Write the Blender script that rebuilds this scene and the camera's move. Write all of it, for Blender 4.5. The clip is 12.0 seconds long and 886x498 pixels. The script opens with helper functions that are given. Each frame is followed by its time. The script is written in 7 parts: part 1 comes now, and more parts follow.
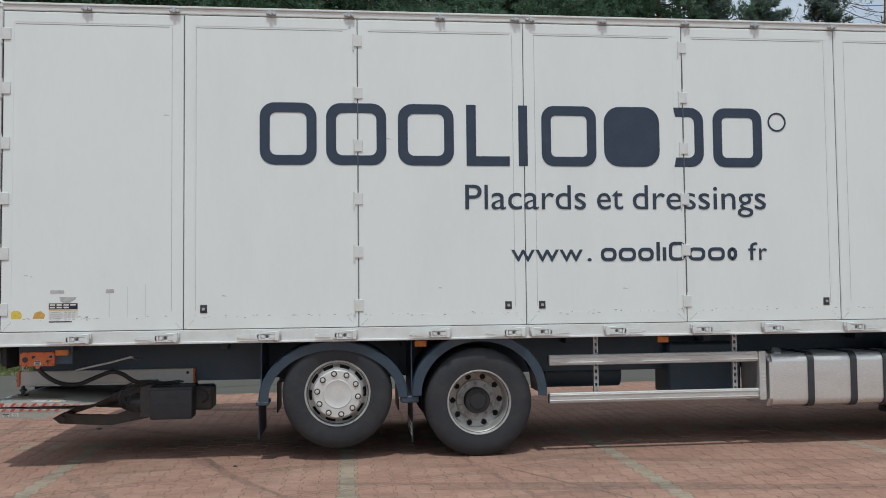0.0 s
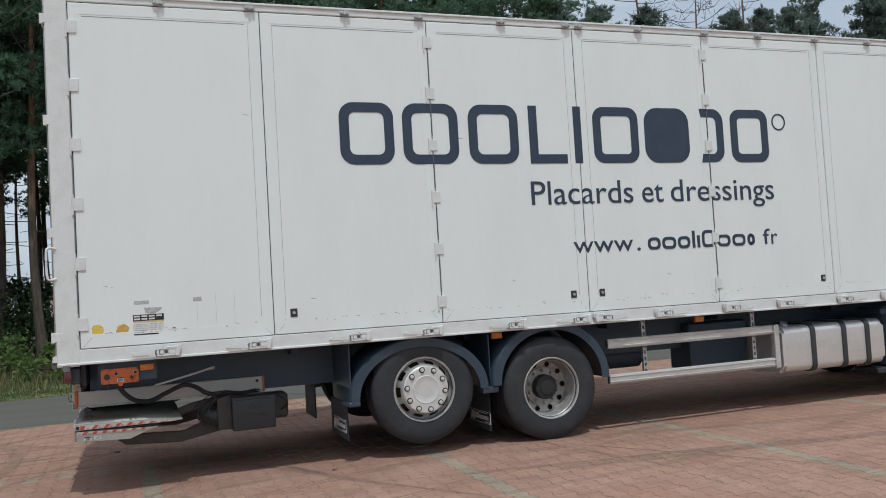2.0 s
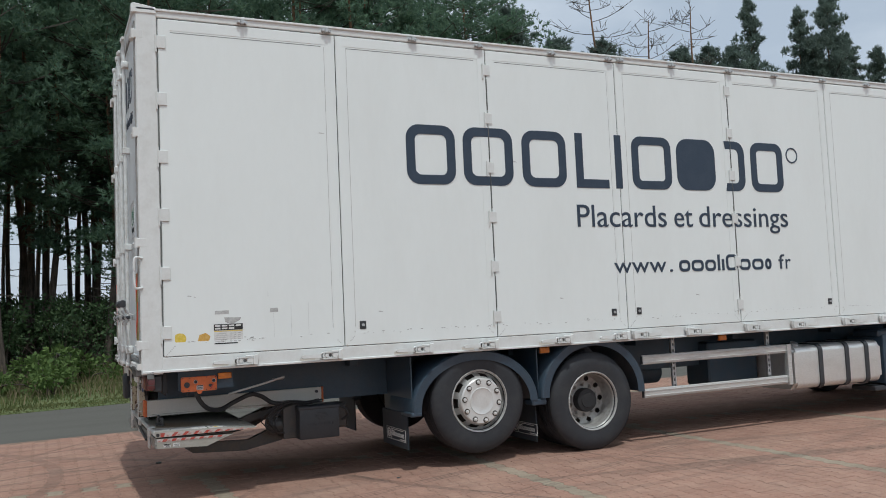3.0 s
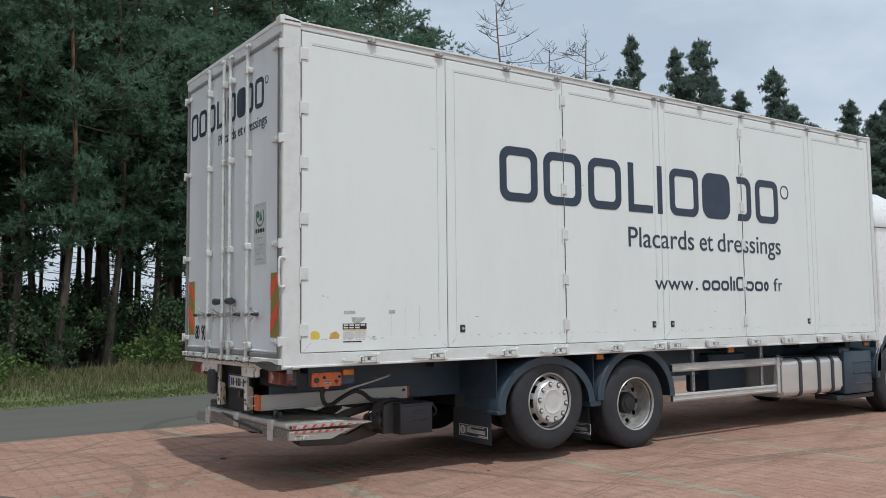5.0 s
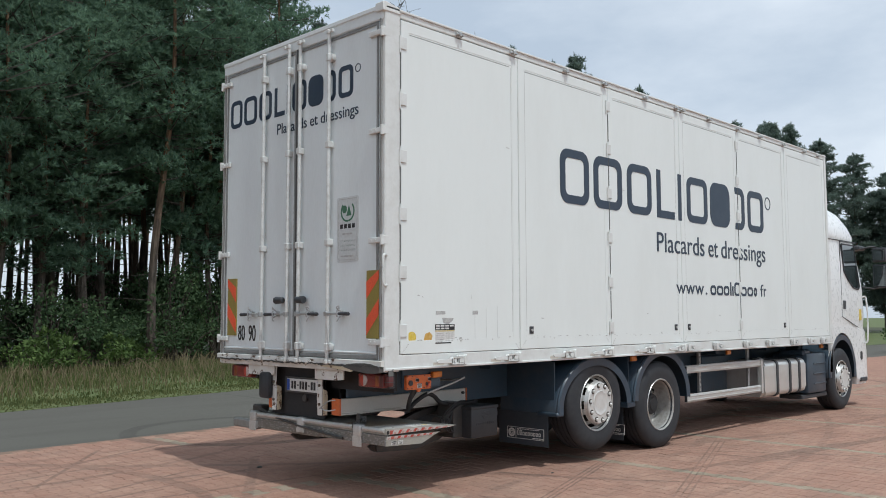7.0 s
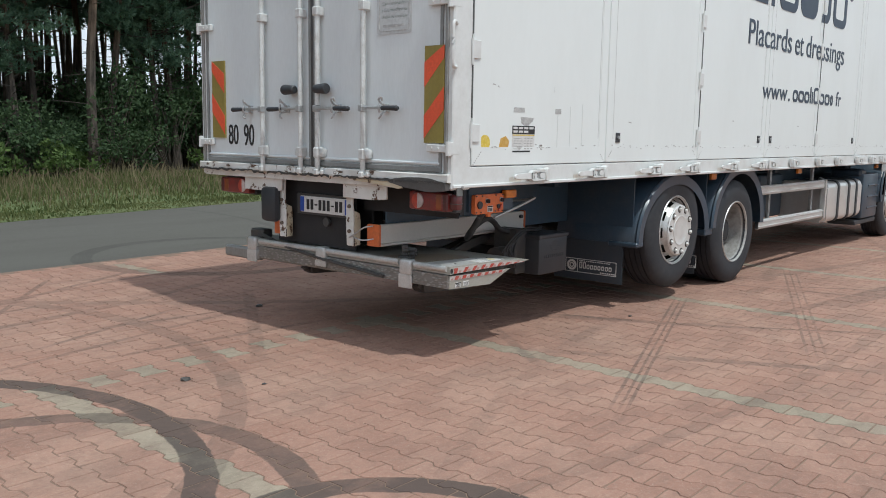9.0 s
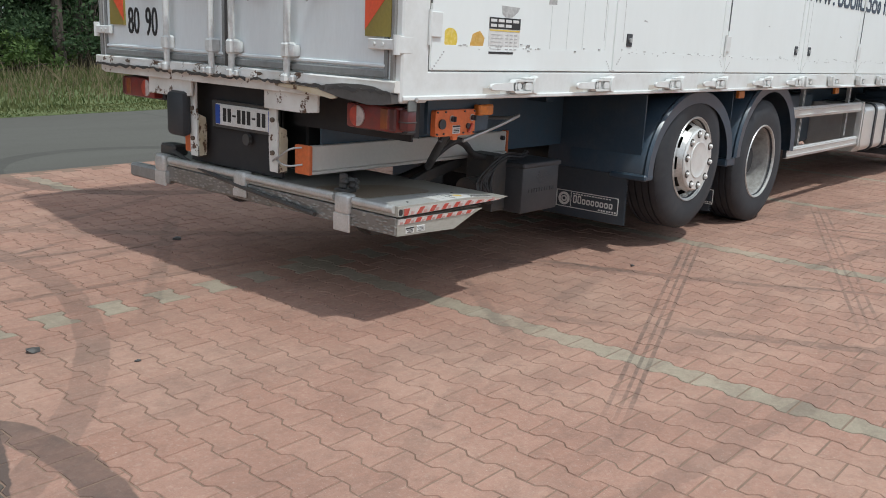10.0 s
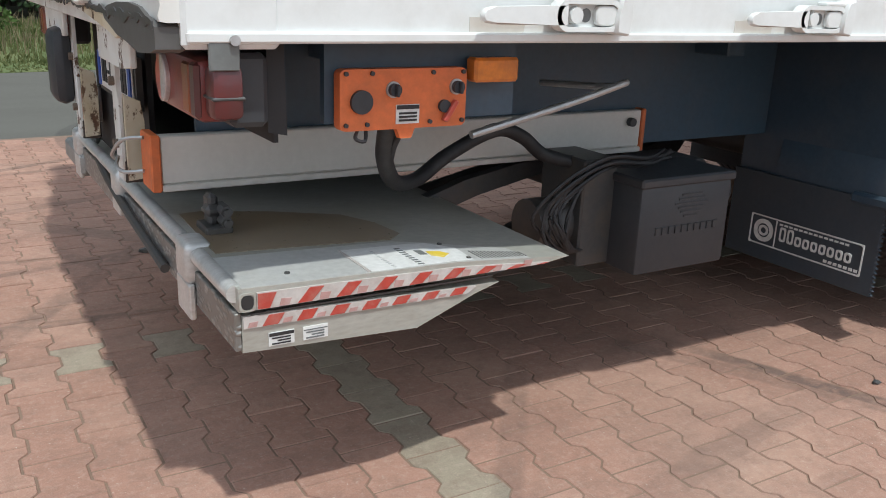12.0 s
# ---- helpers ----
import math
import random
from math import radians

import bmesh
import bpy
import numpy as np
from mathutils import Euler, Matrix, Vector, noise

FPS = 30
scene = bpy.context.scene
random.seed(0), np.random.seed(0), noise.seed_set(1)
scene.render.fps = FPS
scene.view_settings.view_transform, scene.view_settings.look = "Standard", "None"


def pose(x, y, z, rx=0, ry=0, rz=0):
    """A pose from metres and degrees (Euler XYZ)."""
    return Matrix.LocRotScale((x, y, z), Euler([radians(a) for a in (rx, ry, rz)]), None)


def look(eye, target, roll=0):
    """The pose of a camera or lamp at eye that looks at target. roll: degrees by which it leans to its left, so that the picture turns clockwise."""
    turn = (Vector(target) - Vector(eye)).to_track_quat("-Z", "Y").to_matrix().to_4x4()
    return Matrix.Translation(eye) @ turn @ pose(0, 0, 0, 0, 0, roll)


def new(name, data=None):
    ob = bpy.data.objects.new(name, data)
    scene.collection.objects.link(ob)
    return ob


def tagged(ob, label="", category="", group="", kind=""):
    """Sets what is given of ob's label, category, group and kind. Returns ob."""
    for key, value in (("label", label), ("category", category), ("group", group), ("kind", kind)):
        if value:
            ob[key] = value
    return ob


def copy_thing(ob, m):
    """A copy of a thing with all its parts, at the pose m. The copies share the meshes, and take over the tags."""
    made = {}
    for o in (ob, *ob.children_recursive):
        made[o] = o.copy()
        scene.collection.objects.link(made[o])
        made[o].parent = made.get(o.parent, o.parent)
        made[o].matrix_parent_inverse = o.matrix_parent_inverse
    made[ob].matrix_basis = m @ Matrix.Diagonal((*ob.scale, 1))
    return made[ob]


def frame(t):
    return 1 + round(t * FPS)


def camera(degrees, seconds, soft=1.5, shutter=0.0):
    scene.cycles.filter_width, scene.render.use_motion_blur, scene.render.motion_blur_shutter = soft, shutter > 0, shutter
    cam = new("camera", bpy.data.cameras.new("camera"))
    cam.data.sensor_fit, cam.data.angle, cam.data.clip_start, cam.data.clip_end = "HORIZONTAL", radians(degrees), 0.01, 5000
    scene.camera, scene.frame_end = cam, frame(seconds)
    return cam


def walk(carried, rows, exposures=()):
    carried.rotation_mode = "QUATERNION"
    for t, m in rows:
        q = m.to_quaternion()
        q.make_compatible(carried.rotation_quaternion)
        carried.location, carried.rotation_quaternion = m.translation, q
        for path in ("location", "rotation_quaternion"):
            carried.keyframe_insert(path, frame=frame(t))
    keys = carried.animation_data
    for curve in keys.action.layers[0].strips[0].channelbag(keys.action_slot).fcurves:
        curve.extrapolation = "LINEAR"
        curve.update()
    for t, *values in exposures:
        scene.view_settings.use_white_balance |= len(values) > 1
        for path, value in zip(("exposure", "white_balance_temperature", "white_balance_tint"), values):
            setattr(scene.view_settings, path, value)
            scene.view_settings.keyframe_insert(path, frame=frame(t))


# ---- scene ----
cam = camera(54.7, 12.0, soft=0.95)
PATH = [
    (0, (3.088, -7.632, 1.524), (3.311, -5.647, 1.614), -0.6),
    (0.5, (2.503, -7.581, 1.504), (2.764, -5.601, 1.605), -1.7),
    (1, (1.866, -7.477, 1.486), (2.267, -5.52, 1.579), -1.8),
    (1.5, (1.25, -7.419, 1.511), (1.778, -5.491, 1.592), -3.0),
    (2, (0.554, -7.287, 1.493), (1.243, -5.411, 1.584), -3.4),
    (2.5, (-0.033, -7.236, 1.46), (0.669, -5.368, 1.596), -4.1),
    (3, (-0.672, -7.162, 1.478), (0.169, -5.353, 1.615), -2.5),
    (3.2, (-0.947, -7.097, 1.468), (-0.061, -5.31, 1.614), -2.0),
    (4.8, (-2.768, -6.664, 1.478), (-1.66, -5.005, 1.631), -0.8),
    (5, (-2.985, -6.581, 1.488), (-1.84, -4.949, 1.642), -0.6),
    (5.5, (-3.503, -6.316, 1.475), (-2.314, -4.716, 1.628), -0.5),
    (6, (-4.036, -6.008, 1.496), (-2.746, -4.487, 1.652), -0.8),
    (6.5, (-4.401, -5.611, 1.463), (-3.048, -4.146, 1.629), -0.7),
    (6.7, (-4.519, -5.417, 1.479), (-3.143, -3.976, 1.652), -0.4),
    (8.3, (-4.346, -3.634, 1.434), (-2.719, -2.475, 1.336), -0.4),
    (8.5, (-4.194, -3.469, 1.395), (-2.582, -2.298, 1.212), -0.4),
    (9, (-3.699, -3.134, 1.369), (-2.198, -1.84, 1.102), 0.9),
    (9.5, (-3.172, -2.718, 1.332), (-1.598, -1.549, 0.936), 2.6),
    (10, (-2.586, -2.46, 1.31), (-1.104, -1.204, 0.838), 2.7),
    (10.1, (-2.466, -2.37, 1.301), (-0.995, -1.111, 0.802), 3.3),
    (10.5, (-2.025, -2.141, 1.258), (-0.533, -0.957, 0.649), 4.6),
    (11, (-1.433, -1.912, 1.23), (-0.103, -0.568, 0.578), 4.5),
    (11.5, (-0.887, -1.673, 1.209), (0.319, -0.175, 0.658), 4.3),
    (12, (-0.357, -1.432, 1.172), (0.628, 0.203, 0.575), 2.2),
]
walk(cam, [(t, look(eye, target, roll)) for t, eye, target, roll in PATH],
     exposures=[(0, -0.3), (3, -0.27), (5, -0.19), (6.5, -0.11), (8.5, -0.02), (10.5, 0.19), (11, 0.30), (12, 0.40)])

# ---- light ----
SUN_DIR = Vector((0.06, 0.45, -1.0)).normalized()
sun = new("sun", bpy.data.lights.new("sun", "SUN"))
sun.data.energy, sun.data.angle, sun.data.color = 2.45, radians(1.2), (0.918, 0.965, 0.945)
sun.rotation_mode = "QUATERNION"
sun.rotation_quaternion = SUN_DIR.to_track_quat("-Z", "Y")
sun.location = (2, -8, 25)

world = bpy.data.worlds.new("hazy_sky")
scene.world = world
world.use_nodes = True
wn, wl = world.node_tree.nodes, world.node_tree.links
wn.clear()
w_out = wn.new("ShaderNodeOutputWorld")
w_bg = wn.new("ShaderNodeBackground")
w_sky = wn.new("ShaderNodeTexSky")
w_sky.sky_type, w_sky.sun_disc = "NISHITA", False
w_sky.sun_elevation, w_sky.sun_rotation = radians(65.6), radians(180)
w_sky.air_density, w_sky.dust_density, w_sky.ozone_density = 1.0, 2.5, 1.0
w_co = wn.new("ShaderNodeTexCoord")
w_map = wn.new("ShaderNodeMapping")
w_map.inputs["Scale"].default_value = (1.0, 1.0, 2.6)
w_n = wn.new("ShaderNodeTexNoise")
w_n.inputs["Scale"].default_value, w_n.inputs["Detail"].default_value, w_n.inputs["Roughness"].default_value = 2.3, 7.0, 0.55
w_ramp = wn.new("ShaderNodeValToRGB")
w_ramp.color_ramp.elements[0].position, w_ramp.color_ramp.elements[0].color = 0.36, (4.15, 4.95, 5.90, 1)
w_ramp.color_ramp.elements[1].position, w_ramp.color_ramp.elements[1].color = 0.62, (6.35, 7.05, 7.8, 1)
w_mix = wn.new("ShaderNodeMix")
w_mix.data_type = "RGBA"
w_mix.inputs[0].default_value = 0.86
wl.new(w_co.outputs["Generated"], w_map.inputs["Vector"])
wl.new(w_map.outputs["Vector"], w_n.inputs["Vector"])
wl.new(w_n.outputs["Fac"], w_ramp.inputs["Fac"])
wl.new(w_sky.outputs["Color"], w_mix.inputs[6])
wl.new(w_ramp.outputs["Color"], w_mix.inputs[7])
wl.new(w_mix.outputs[2], w_bg.inputs["Color"])
w_bg.inputs["Strength"].default_value = 0.137
wl.new(w_bg.outputs["Background"], w_out.inputs["Surface"])


# ---- materials ----
def base_mat(name):
    m = bpy.data.materials.new(name)
    m.use_nodes = True
    nt = m.node_tree
    return m, nt, nt.nodes["Principled BSDF"]


def node(nt, kind, **values):
    n = nt.nodes.new(kind)
    for k, v in values.items():
        n.inputs[k].default_value = v
    return n


def mixed(nt, fac, a, b, blend="MIX"):
    n = nt.nodes.new("ShaderNodeMix")
    n.data_type, n.blend_type = "RGBA", blend
    for i, v in ((0, fac), (6, a), (7, b)):
        if isinstance(v, bpy.types.NodeSocket):
            nt.links.new(v, n.inputs[i])
        else:
            n.inputs[i].default_value = v if i == 0 else (*v, 1)
    return n.outputs[2]


def calc(nt, op, a, b=0.0, c=0.0, clamp=False):
    n = nt.nodes.new("ShaderNodeMath")
    n.operation, n.use_clamp = op, clamp
    for i, v in enumerate((a, b, c)):
        if isinstance(v, bpy.types.NodeSocket):
            nt.links.new(v, n.inputs[i])
        else:
            n.inputs[i].default_value = v
    return n.outputs[0]


def place(nt):
    return nt.nodes.new("ShaderNodeNewGeometry").outputs["Position"]


def noisy(nt, scale, detail=5.0, rough=0.6, stretch=None, vec=None):
    vec = vec or place(nt)
    if stretch:
        mp = nt.nodes.new("ShaderNodeMapping")
        mp.inputs["Scale"].default_value = stretch
        nt.links.new(vec, mp.inputs["Vector"])
        vec = mp.outputs["Vector"]
    n = node(nt, "ShaderNodeTexNoise", Scale=scale, Detail=detail, Roughness=rough)
    nt.links.new(vec, n.inputs["Vector"])
    return n.outputs["Fac"]


def span(nt, value, lo, hi):
    n = nt.nodes.new("ShaderNodeMapRange")
    n.inputs["From Min"].default_value, n.inputs["From Max"].default_value = lo, hi
    nt.links.new(value, n.inputs["Value"])
    return n.outputs["Result"]


def relief(nt, bsdf, value, strength, distance):
    b = node(nt, "ShaderNodeBump", Strength=strength, Distance=distance)
    nt.links.new(value, b.inputs["Height"])
    nt.links.new(b.outputs["Normal"], bsdf.inputs["Normal"])


def worn(name, colour, rough=0.5, metal=0.0, dirt=(0.2, 0.18, 0.15), amount=0.25, scale=6.0, bump=0.1, stretch=None, fine=60.0, coat=0.0, grainy=0.82):
    """Base colour with fine grain, broad dirt and a little relief."""
    m, nt, b = base_mat(name)
    broad = span(nt, noisy(nt, scale, 6.0, 0.65, stretch), 0.45, 0.8)
    grain = noisy(nt, fine, 3.0, 0.6, stretch)
    dark = tuple(c * grainy for c in colour)
    c1 = mixed(nt, span(nt, grain, 0.3, 0.7), dark, colour)
    c2 = mixed(nt, calc(nt, "MULTIPLY", broad, amount), c1, dirt)
    nt.links.new(c2, b.inputs["Base Color"])
    b.inputs["Metallic"].default_value = metal
    nt.links.new(calc(nt, "ADD", calc(nt, "MULTIPLY", grain, 0.15), rough - 0.07), b.inputs["Roughness"])
    if coat:
        b.inputs["Coat Weight"].default_value = coat
        b.inputs["Coat Roughness"].default_value = 0.15
    if bump:
        relief(nt, b, grain, bump, 0.002)
    return m


WHITE = worn("white_panel_paint", (0.765, 0.80, 0.785), 0.4, dirt=(0.64, 0.66, 0.635), amount=0.35, scale=1.1, bump=0.015, stretch=(1.5, 1.5, 0.5), fine=14, grainy=0.985)
WHITE_RAIL = worn("white_rail_paint", (0.70, 0.715, 0.70), 0.4, grainy=0.95, dirt=(0.45, 0.43, 0.39), amount=0.4, scale=7, bump=0.06, fine=40)
CAB_WHITE = worn("white_cab_paint", (0.82, 0.83, 0.83), 0.28, dirt=(0.66, 0.66, 0.64), amount=0.25, scale=2, bump=0, coat=0.5, grainy=0.985, fine=20)
GREY_DOOR = worn("grey_door_paint", (0.72, 0.765, 0.775), 0.5, grainy=0.95, dirt=(0.58, 0.61, 0.61), amount=0.4, scale=2.2, bump=0.02, stretch=(2, 2, 0.5), fine=30)
CHIPPED, cnt, cb = base_mat("chipped_white_paint")
chips = span(cnt, noisy(cnt, 9.0, 7.0, 0.7), 0.585, 0.61)
rusty = mixed(cnt, noisy(cnt, 30.0), (0.05, 0.035, 0.03), (0.17, 0.085, 0.04))
dusty = mixed(cnt, span(cnt, noisy(cnt, 5.0), 0.4, 0.75), (0.74, 0.74, 0.71), (0.55, 0.53, 0.48))
cnt.links.new(mixed(cnt, chips, dusty, rusty), cb.inputs["Base Color"])
cb.inputs["Roughness"].default_value = 0.5
relief(cnt, cb, chips, 0.4, -0.002)
SEAL_GREY = worn("grey_rubber_seal", (0.25, 0.26, 0.255), 0.6, dirt=(0.14, 0.13, 0.12), amount=0.5, scale=8, bump=0.1)
BAR_WHITE = worn("pale_locking_bar_paint", (0.72, 0.735, 0.72), 0.35, metal=0.15, dirt=(0.26, 0.23, 0.19), amount=0.5, scale=16, bump=0.05, grainy=0.9)
BARE_STEEL = worn("bare_weathered_steel", (0.105, 0.102, 0.098), 0.5, dirt=(0.05, 0.042, 0.036), amount=0.6, scale=10, bump=0.08)
LAMP_GREY = worn("dirty_grey_bracket", (0.16, 0.17, 0.165), 0.55, dirt=(0.07, 0.06, 0.05), amount=0.5, scale=12)
BEAM_ALU = worn("dusty_pale_aluminium", (0.64, 0.62, 0.575), 0.5, metal=0.15, dirt=(0.45, 0.42, 0.36), amount=0.35, scale=2.2, bump=0.02, grainy=0.93)
CREAM, rnt, rb = base_mat("rusty_cream_paint")
peel = span(rnt, noisy(rnt, 13.0, 7.0, 0.72, (1, 1, 0.5)), 0.57, 0.61)
rust_tone = mixed(rnt, noisy(rnt, 40.0), (0.035, 0.026, 0.022), (0.20, 0.10, 0.045))
aged = mixed(rnt, span(rnt, noisy(rnt, 6.0), 0.35, 0.7), (0.66, 0.62, 0.50), (0.52, 0.42, 0.27))
rnt.links.new(mixed(rnt, peel, aged, rust_tone), rb.inputs["Base Color"])
rb.inputs["Roughness"].default_value = 0.6
relief(rnt, rb, peel, 0.4, -0.002)
ZINC = worn("galvanised_steel", (0.55, 0.56, 0.56), 0.45, metal=0.7, dirt=(0.2, 0.19, 0.17), amount=0.4, scale=9, bump=0.05)
ALU = worn("brushed_aluminium", (0.68, 0.68, 0.66), 0.4, metal=0.45, dirt=(0.34, 0.32, 0.28), amount=0.5, scale=4, bump=0.06, stretch=(0.4, 3, 3), fine=45)
ALU_DULL = worn("dull_aluminium", (0.36, 0.36, 0.345), 0.55, metal=0.5, dirt=(0.2, 0.18, 0.15), amount=0.6, scale=6, bump=0.08)
LIFT_ALU = worn("dusty_platform_aluminium", (0.44, 0.43, 0.385), 0.48, metal=0.3, dirt=(0.27, 0.24, 0.18), amount=0.8, scale=4, bump=0.05, stretch=(0.6, 1, 2))
TANK = worn("polished_tank_aluminium", (0.76, 0.76, 0.74), 0.33, metal=0.55, dirt=(0.4, 0.38, 0.34), amount=0.35, scale=3, bump=0.03, stretch=(0.5, 2, 2))
NAVY = worn("navy_chassis_paint", (0.042, 0.080, 0.116), 0.42, dirt=(0.08, 0.08, 0.085), amount=0.5, scale=5, bump=0.1)
BLACK = worn("black_plastic", (0.036, 0.040, 0.046), 0.5, dirt=(0.08, 0.075, 0.07), amount=0.35, scale=8, bump=0.12)
GREASY = worn("greasy_black_steel", (0.062, 0.062, 0.062), 0.45, dirt=(0.11, 0.085, 0.06), amount=0.6, scale=12, bump=0.2)
RUBBER = worn("tyre_rubber", (0.027, 0.029, 0.034), 0.70, dirt=(0.066, 0.064, 0.063), amount=0.4, scale=7, bump=0.25)
FLAP = worn("navy_black_flap_rubber", (0.040, 0.052, 0.066), 0.55, dirt=(0.08, 0.075, 0.07), amount=0.35, scale=8, bump=0.1)
SOOT = worn("sooty_black_steel", (0.022, 0.022, 0.024), 0.7, dirt=(0.045, 0.04, 0.035), amount=0.4, scale=9, bump=0.1)
FAINT = worn("faint_scuff", (0.60, 0.62, 0.61), 0.5, dirt=(0.7, 0.72, 0.71), amount=0.6, scale=30, bump=0)
FENDER = worn("dark_grey_fender_plastic", (0.040, 0.067, 0.096), 0.33, dirt=(0.12, 0.115, 0.105), amount=0.3, scale=6, bump=0.08)
RIM = worn("silver_rim_paint", (0.62, 0.62, 0.60), 0.36, metal=0.55, dirt=(0.16, 0.14, 0.12), amount=0.5, scale=14, bump=0.05)
RIM_BRIGHT = worn("pale_hub_cover_paint", (0.70, 0.70, 0.68), 0.35, metal=0.25, dirt=(0.4, 0.38, 0.35), amount=0.35, scale=9, bump=0.03, grainy=0.93)
RIM_DIRTY = worn("dirty_rim_paint", (0.44, 0.43, 0.41), 0.45, metal=0.35, dirt=(0.14, 0.125, 0.11), amount=0.9, scale=9, bump=0.1)
RUSTY = worn("rusty_hub_steel", (0.05, 0.043, 0.038), 0.7, dirt=(0.13, 0.07, 0.04), amount=0.5, scale=18, bump=0.2)
ORANGE = worn("orange_control_paint", (0.72, 0.17, 0.05), 0.5, dirt=(0.25, 0.10, 0.05), amount=0.4, scale=14, bump=0.05)
RED_TAPE = worn("red_reflective_tape", (0.46, 0.06, 0.042), 0.4, dirt=(0.36, 0.22, 0.18), amount=0.6, scale=25, bump=0)
WHITE_TAPE = worn("white_reflective_tape", (0.54, 0.50, 0.47), 0.4, dirt=(0.33, 0.25, 0.22), amount=0.8, scale=22, bump=0)
FADED_RED = worn("rubbed_red_tape", (0.46, 0.26, 0.235), 0.45, dirt=(0.5, 0.42, 0.40), amount=0.6, scale=40, bump=0)
SIDE_PLATE = worn("pale_edge_aluminium", (0.55, 0.55, 0.53), 0.42, metal=0.25, dirt=(0.42, 0.39, 0.33), amount=0.45, scale=8, bump=0.03)
OLIVE_TAPE = worn("faded_yellow_reflector", (0.30, 0.24, 0.06), 0.45, dirt=(0.2, 0.17, 0.07), amount=0.4, scale=16, bump=0)
CORAL_TAPE = worn("fluorescent_orange_reflector", (0.85, 0.12, 0.05), 0.45, dirt=(0.6, 0.14, 0.07), amount=0.3, scale=16, bump=0)
INK = worn("navy_lettering_film", (0.026, 0.045, 0.075), 0.45, dirt=(0.06, 0.08, 0.11), amount=0.4, scale=6, bump=0)
DARK_INK = worn("black_print", (0.02, 0.02, 0.022), 0.5, amount=0.1, bump=0)
LABEL_WHITE = worn("white_label_film", (0.72, 0.72, 0.70), 0.4, dirt=(0.5, 0.48, 0.44), amount=0.4, scale=20, bump=0)
LABEL_GREY = worn("grey_label_film", (0.62, 0.645, 0.645), 0.4, dirt=(0.4, 0.4, 0.4), amount=0.3, scale=10, bump=0)
GREEN_INK = worn("green_print", (0.05, 0.17, 0.10), 0.5, amount=0.2, bump=0)
BLUE_INK = worn("blue_plate_band", (0.02, 0.08, 0.40), 0.4, amount=0.1, bump=0)
YELLOW = worn("yellow_sticker", (0.75, 0.55, 0.06), 0.45, dirt=(0.7, 0.65, 0.5), amount=0.5, scale=30, bump=0)
OCHRE = worn("ochre_sticker", (0.62, 0.36, 0.07), 0.5, dirt=(0.7, 0.6, 0.4), amount=0.4, scale=30, bump=0)
GREY_MARK = worn("grey_scuff_film", (0.42, 0.42, 0.41), 0.6, dirt=(0.7, 0.7, 0.68), amount=0.8, scale=30, bump=0)
MUD_FILM = worn("brown_wet_dirt", (0.235, 0.175, 0.115), 0.3, dirt=(0.15, 0.11, 0.075), amount=0.5, scale=7, bump=0.05)
RUST_SPOT = worn("chips_to_bare_metal", (0.16, 0.12, 0.09), 0.7, dirt=(0.06, 0.05, 0.04), amount=0.6, scale=30, bump=0)
HOSE = worn("black_hose_rubber", (0.022, 0.022, 0.024), 0.6, dirt=(0.08, 0.075, 0.07), amount=0.4, scale=16, bump=0.3, fine=90)
POST_GREY = worn("grey_lamp_post_paint", (0.30, 0.31, 0.31), 0.5, amount=0.3, bump=0)


def lens_mat(name, colour, rough=0.18):
    m, nt, b = base_mat(name)
    grime = calc(nt, "MULTIPLY", span(nt, noisy(nt, 14.0, 6.0, 0.7), 0.36, 0.66), 0.6)
    nt.links.new(mixed(nt, grime, colour, tuple(0.22 * v + 0.03 for v in colour)), b.inputs["Base Color"])
    b.inputs["Roughness"].default_value = rough
    b.inputs["Coat Weight"].default_value = 0.2
    relief(nt, b, noisy(nt, 160.0), 0.15, 0.002)
    return m


RED_LENS = lens_mat("red_lamp_lens", (0.24, 0.030, 0.024), 0.35)
RED_BRIGHT = lens_mat("bright_red_lens", (0.58, 0.075, 0.045), 0.3)
DARK_RED_LENS = lens_mat("dirty_red_lens", (0.11, 0.020, 0.020), 0.35)
PINK_LENS = lens_mat("clear_lamp_lens", (0.62, 0.52, 0.50))
AMBER = lens_mat("amber_lamp_lens", (0.66, 0.20, 0.03))
DARK_AMBER = lens_mat("dirty_amber_lens", (0.30, 0.08, 0.02), 0.35)
GLASS_DARK, gnt, gb = base_mat("tinted_cab_glass")
gb.inputs["Base Color"].default_value, gb.inputs["Roughness"].default_value = (0.02, 0.028, 0.03, 1), 0.06
gb.inputs["Coat Weight"].default_value = 1.0
MIRROR, mnt, mb = base_mat("mirror_glass")
mb.inputs["Base Color"].default_value, mb.inputs["Metallic"].default_value, mb.inputs["Roughness"].default_value = (0.20, 0.22, 0.22, 1), 1.0, 0.06


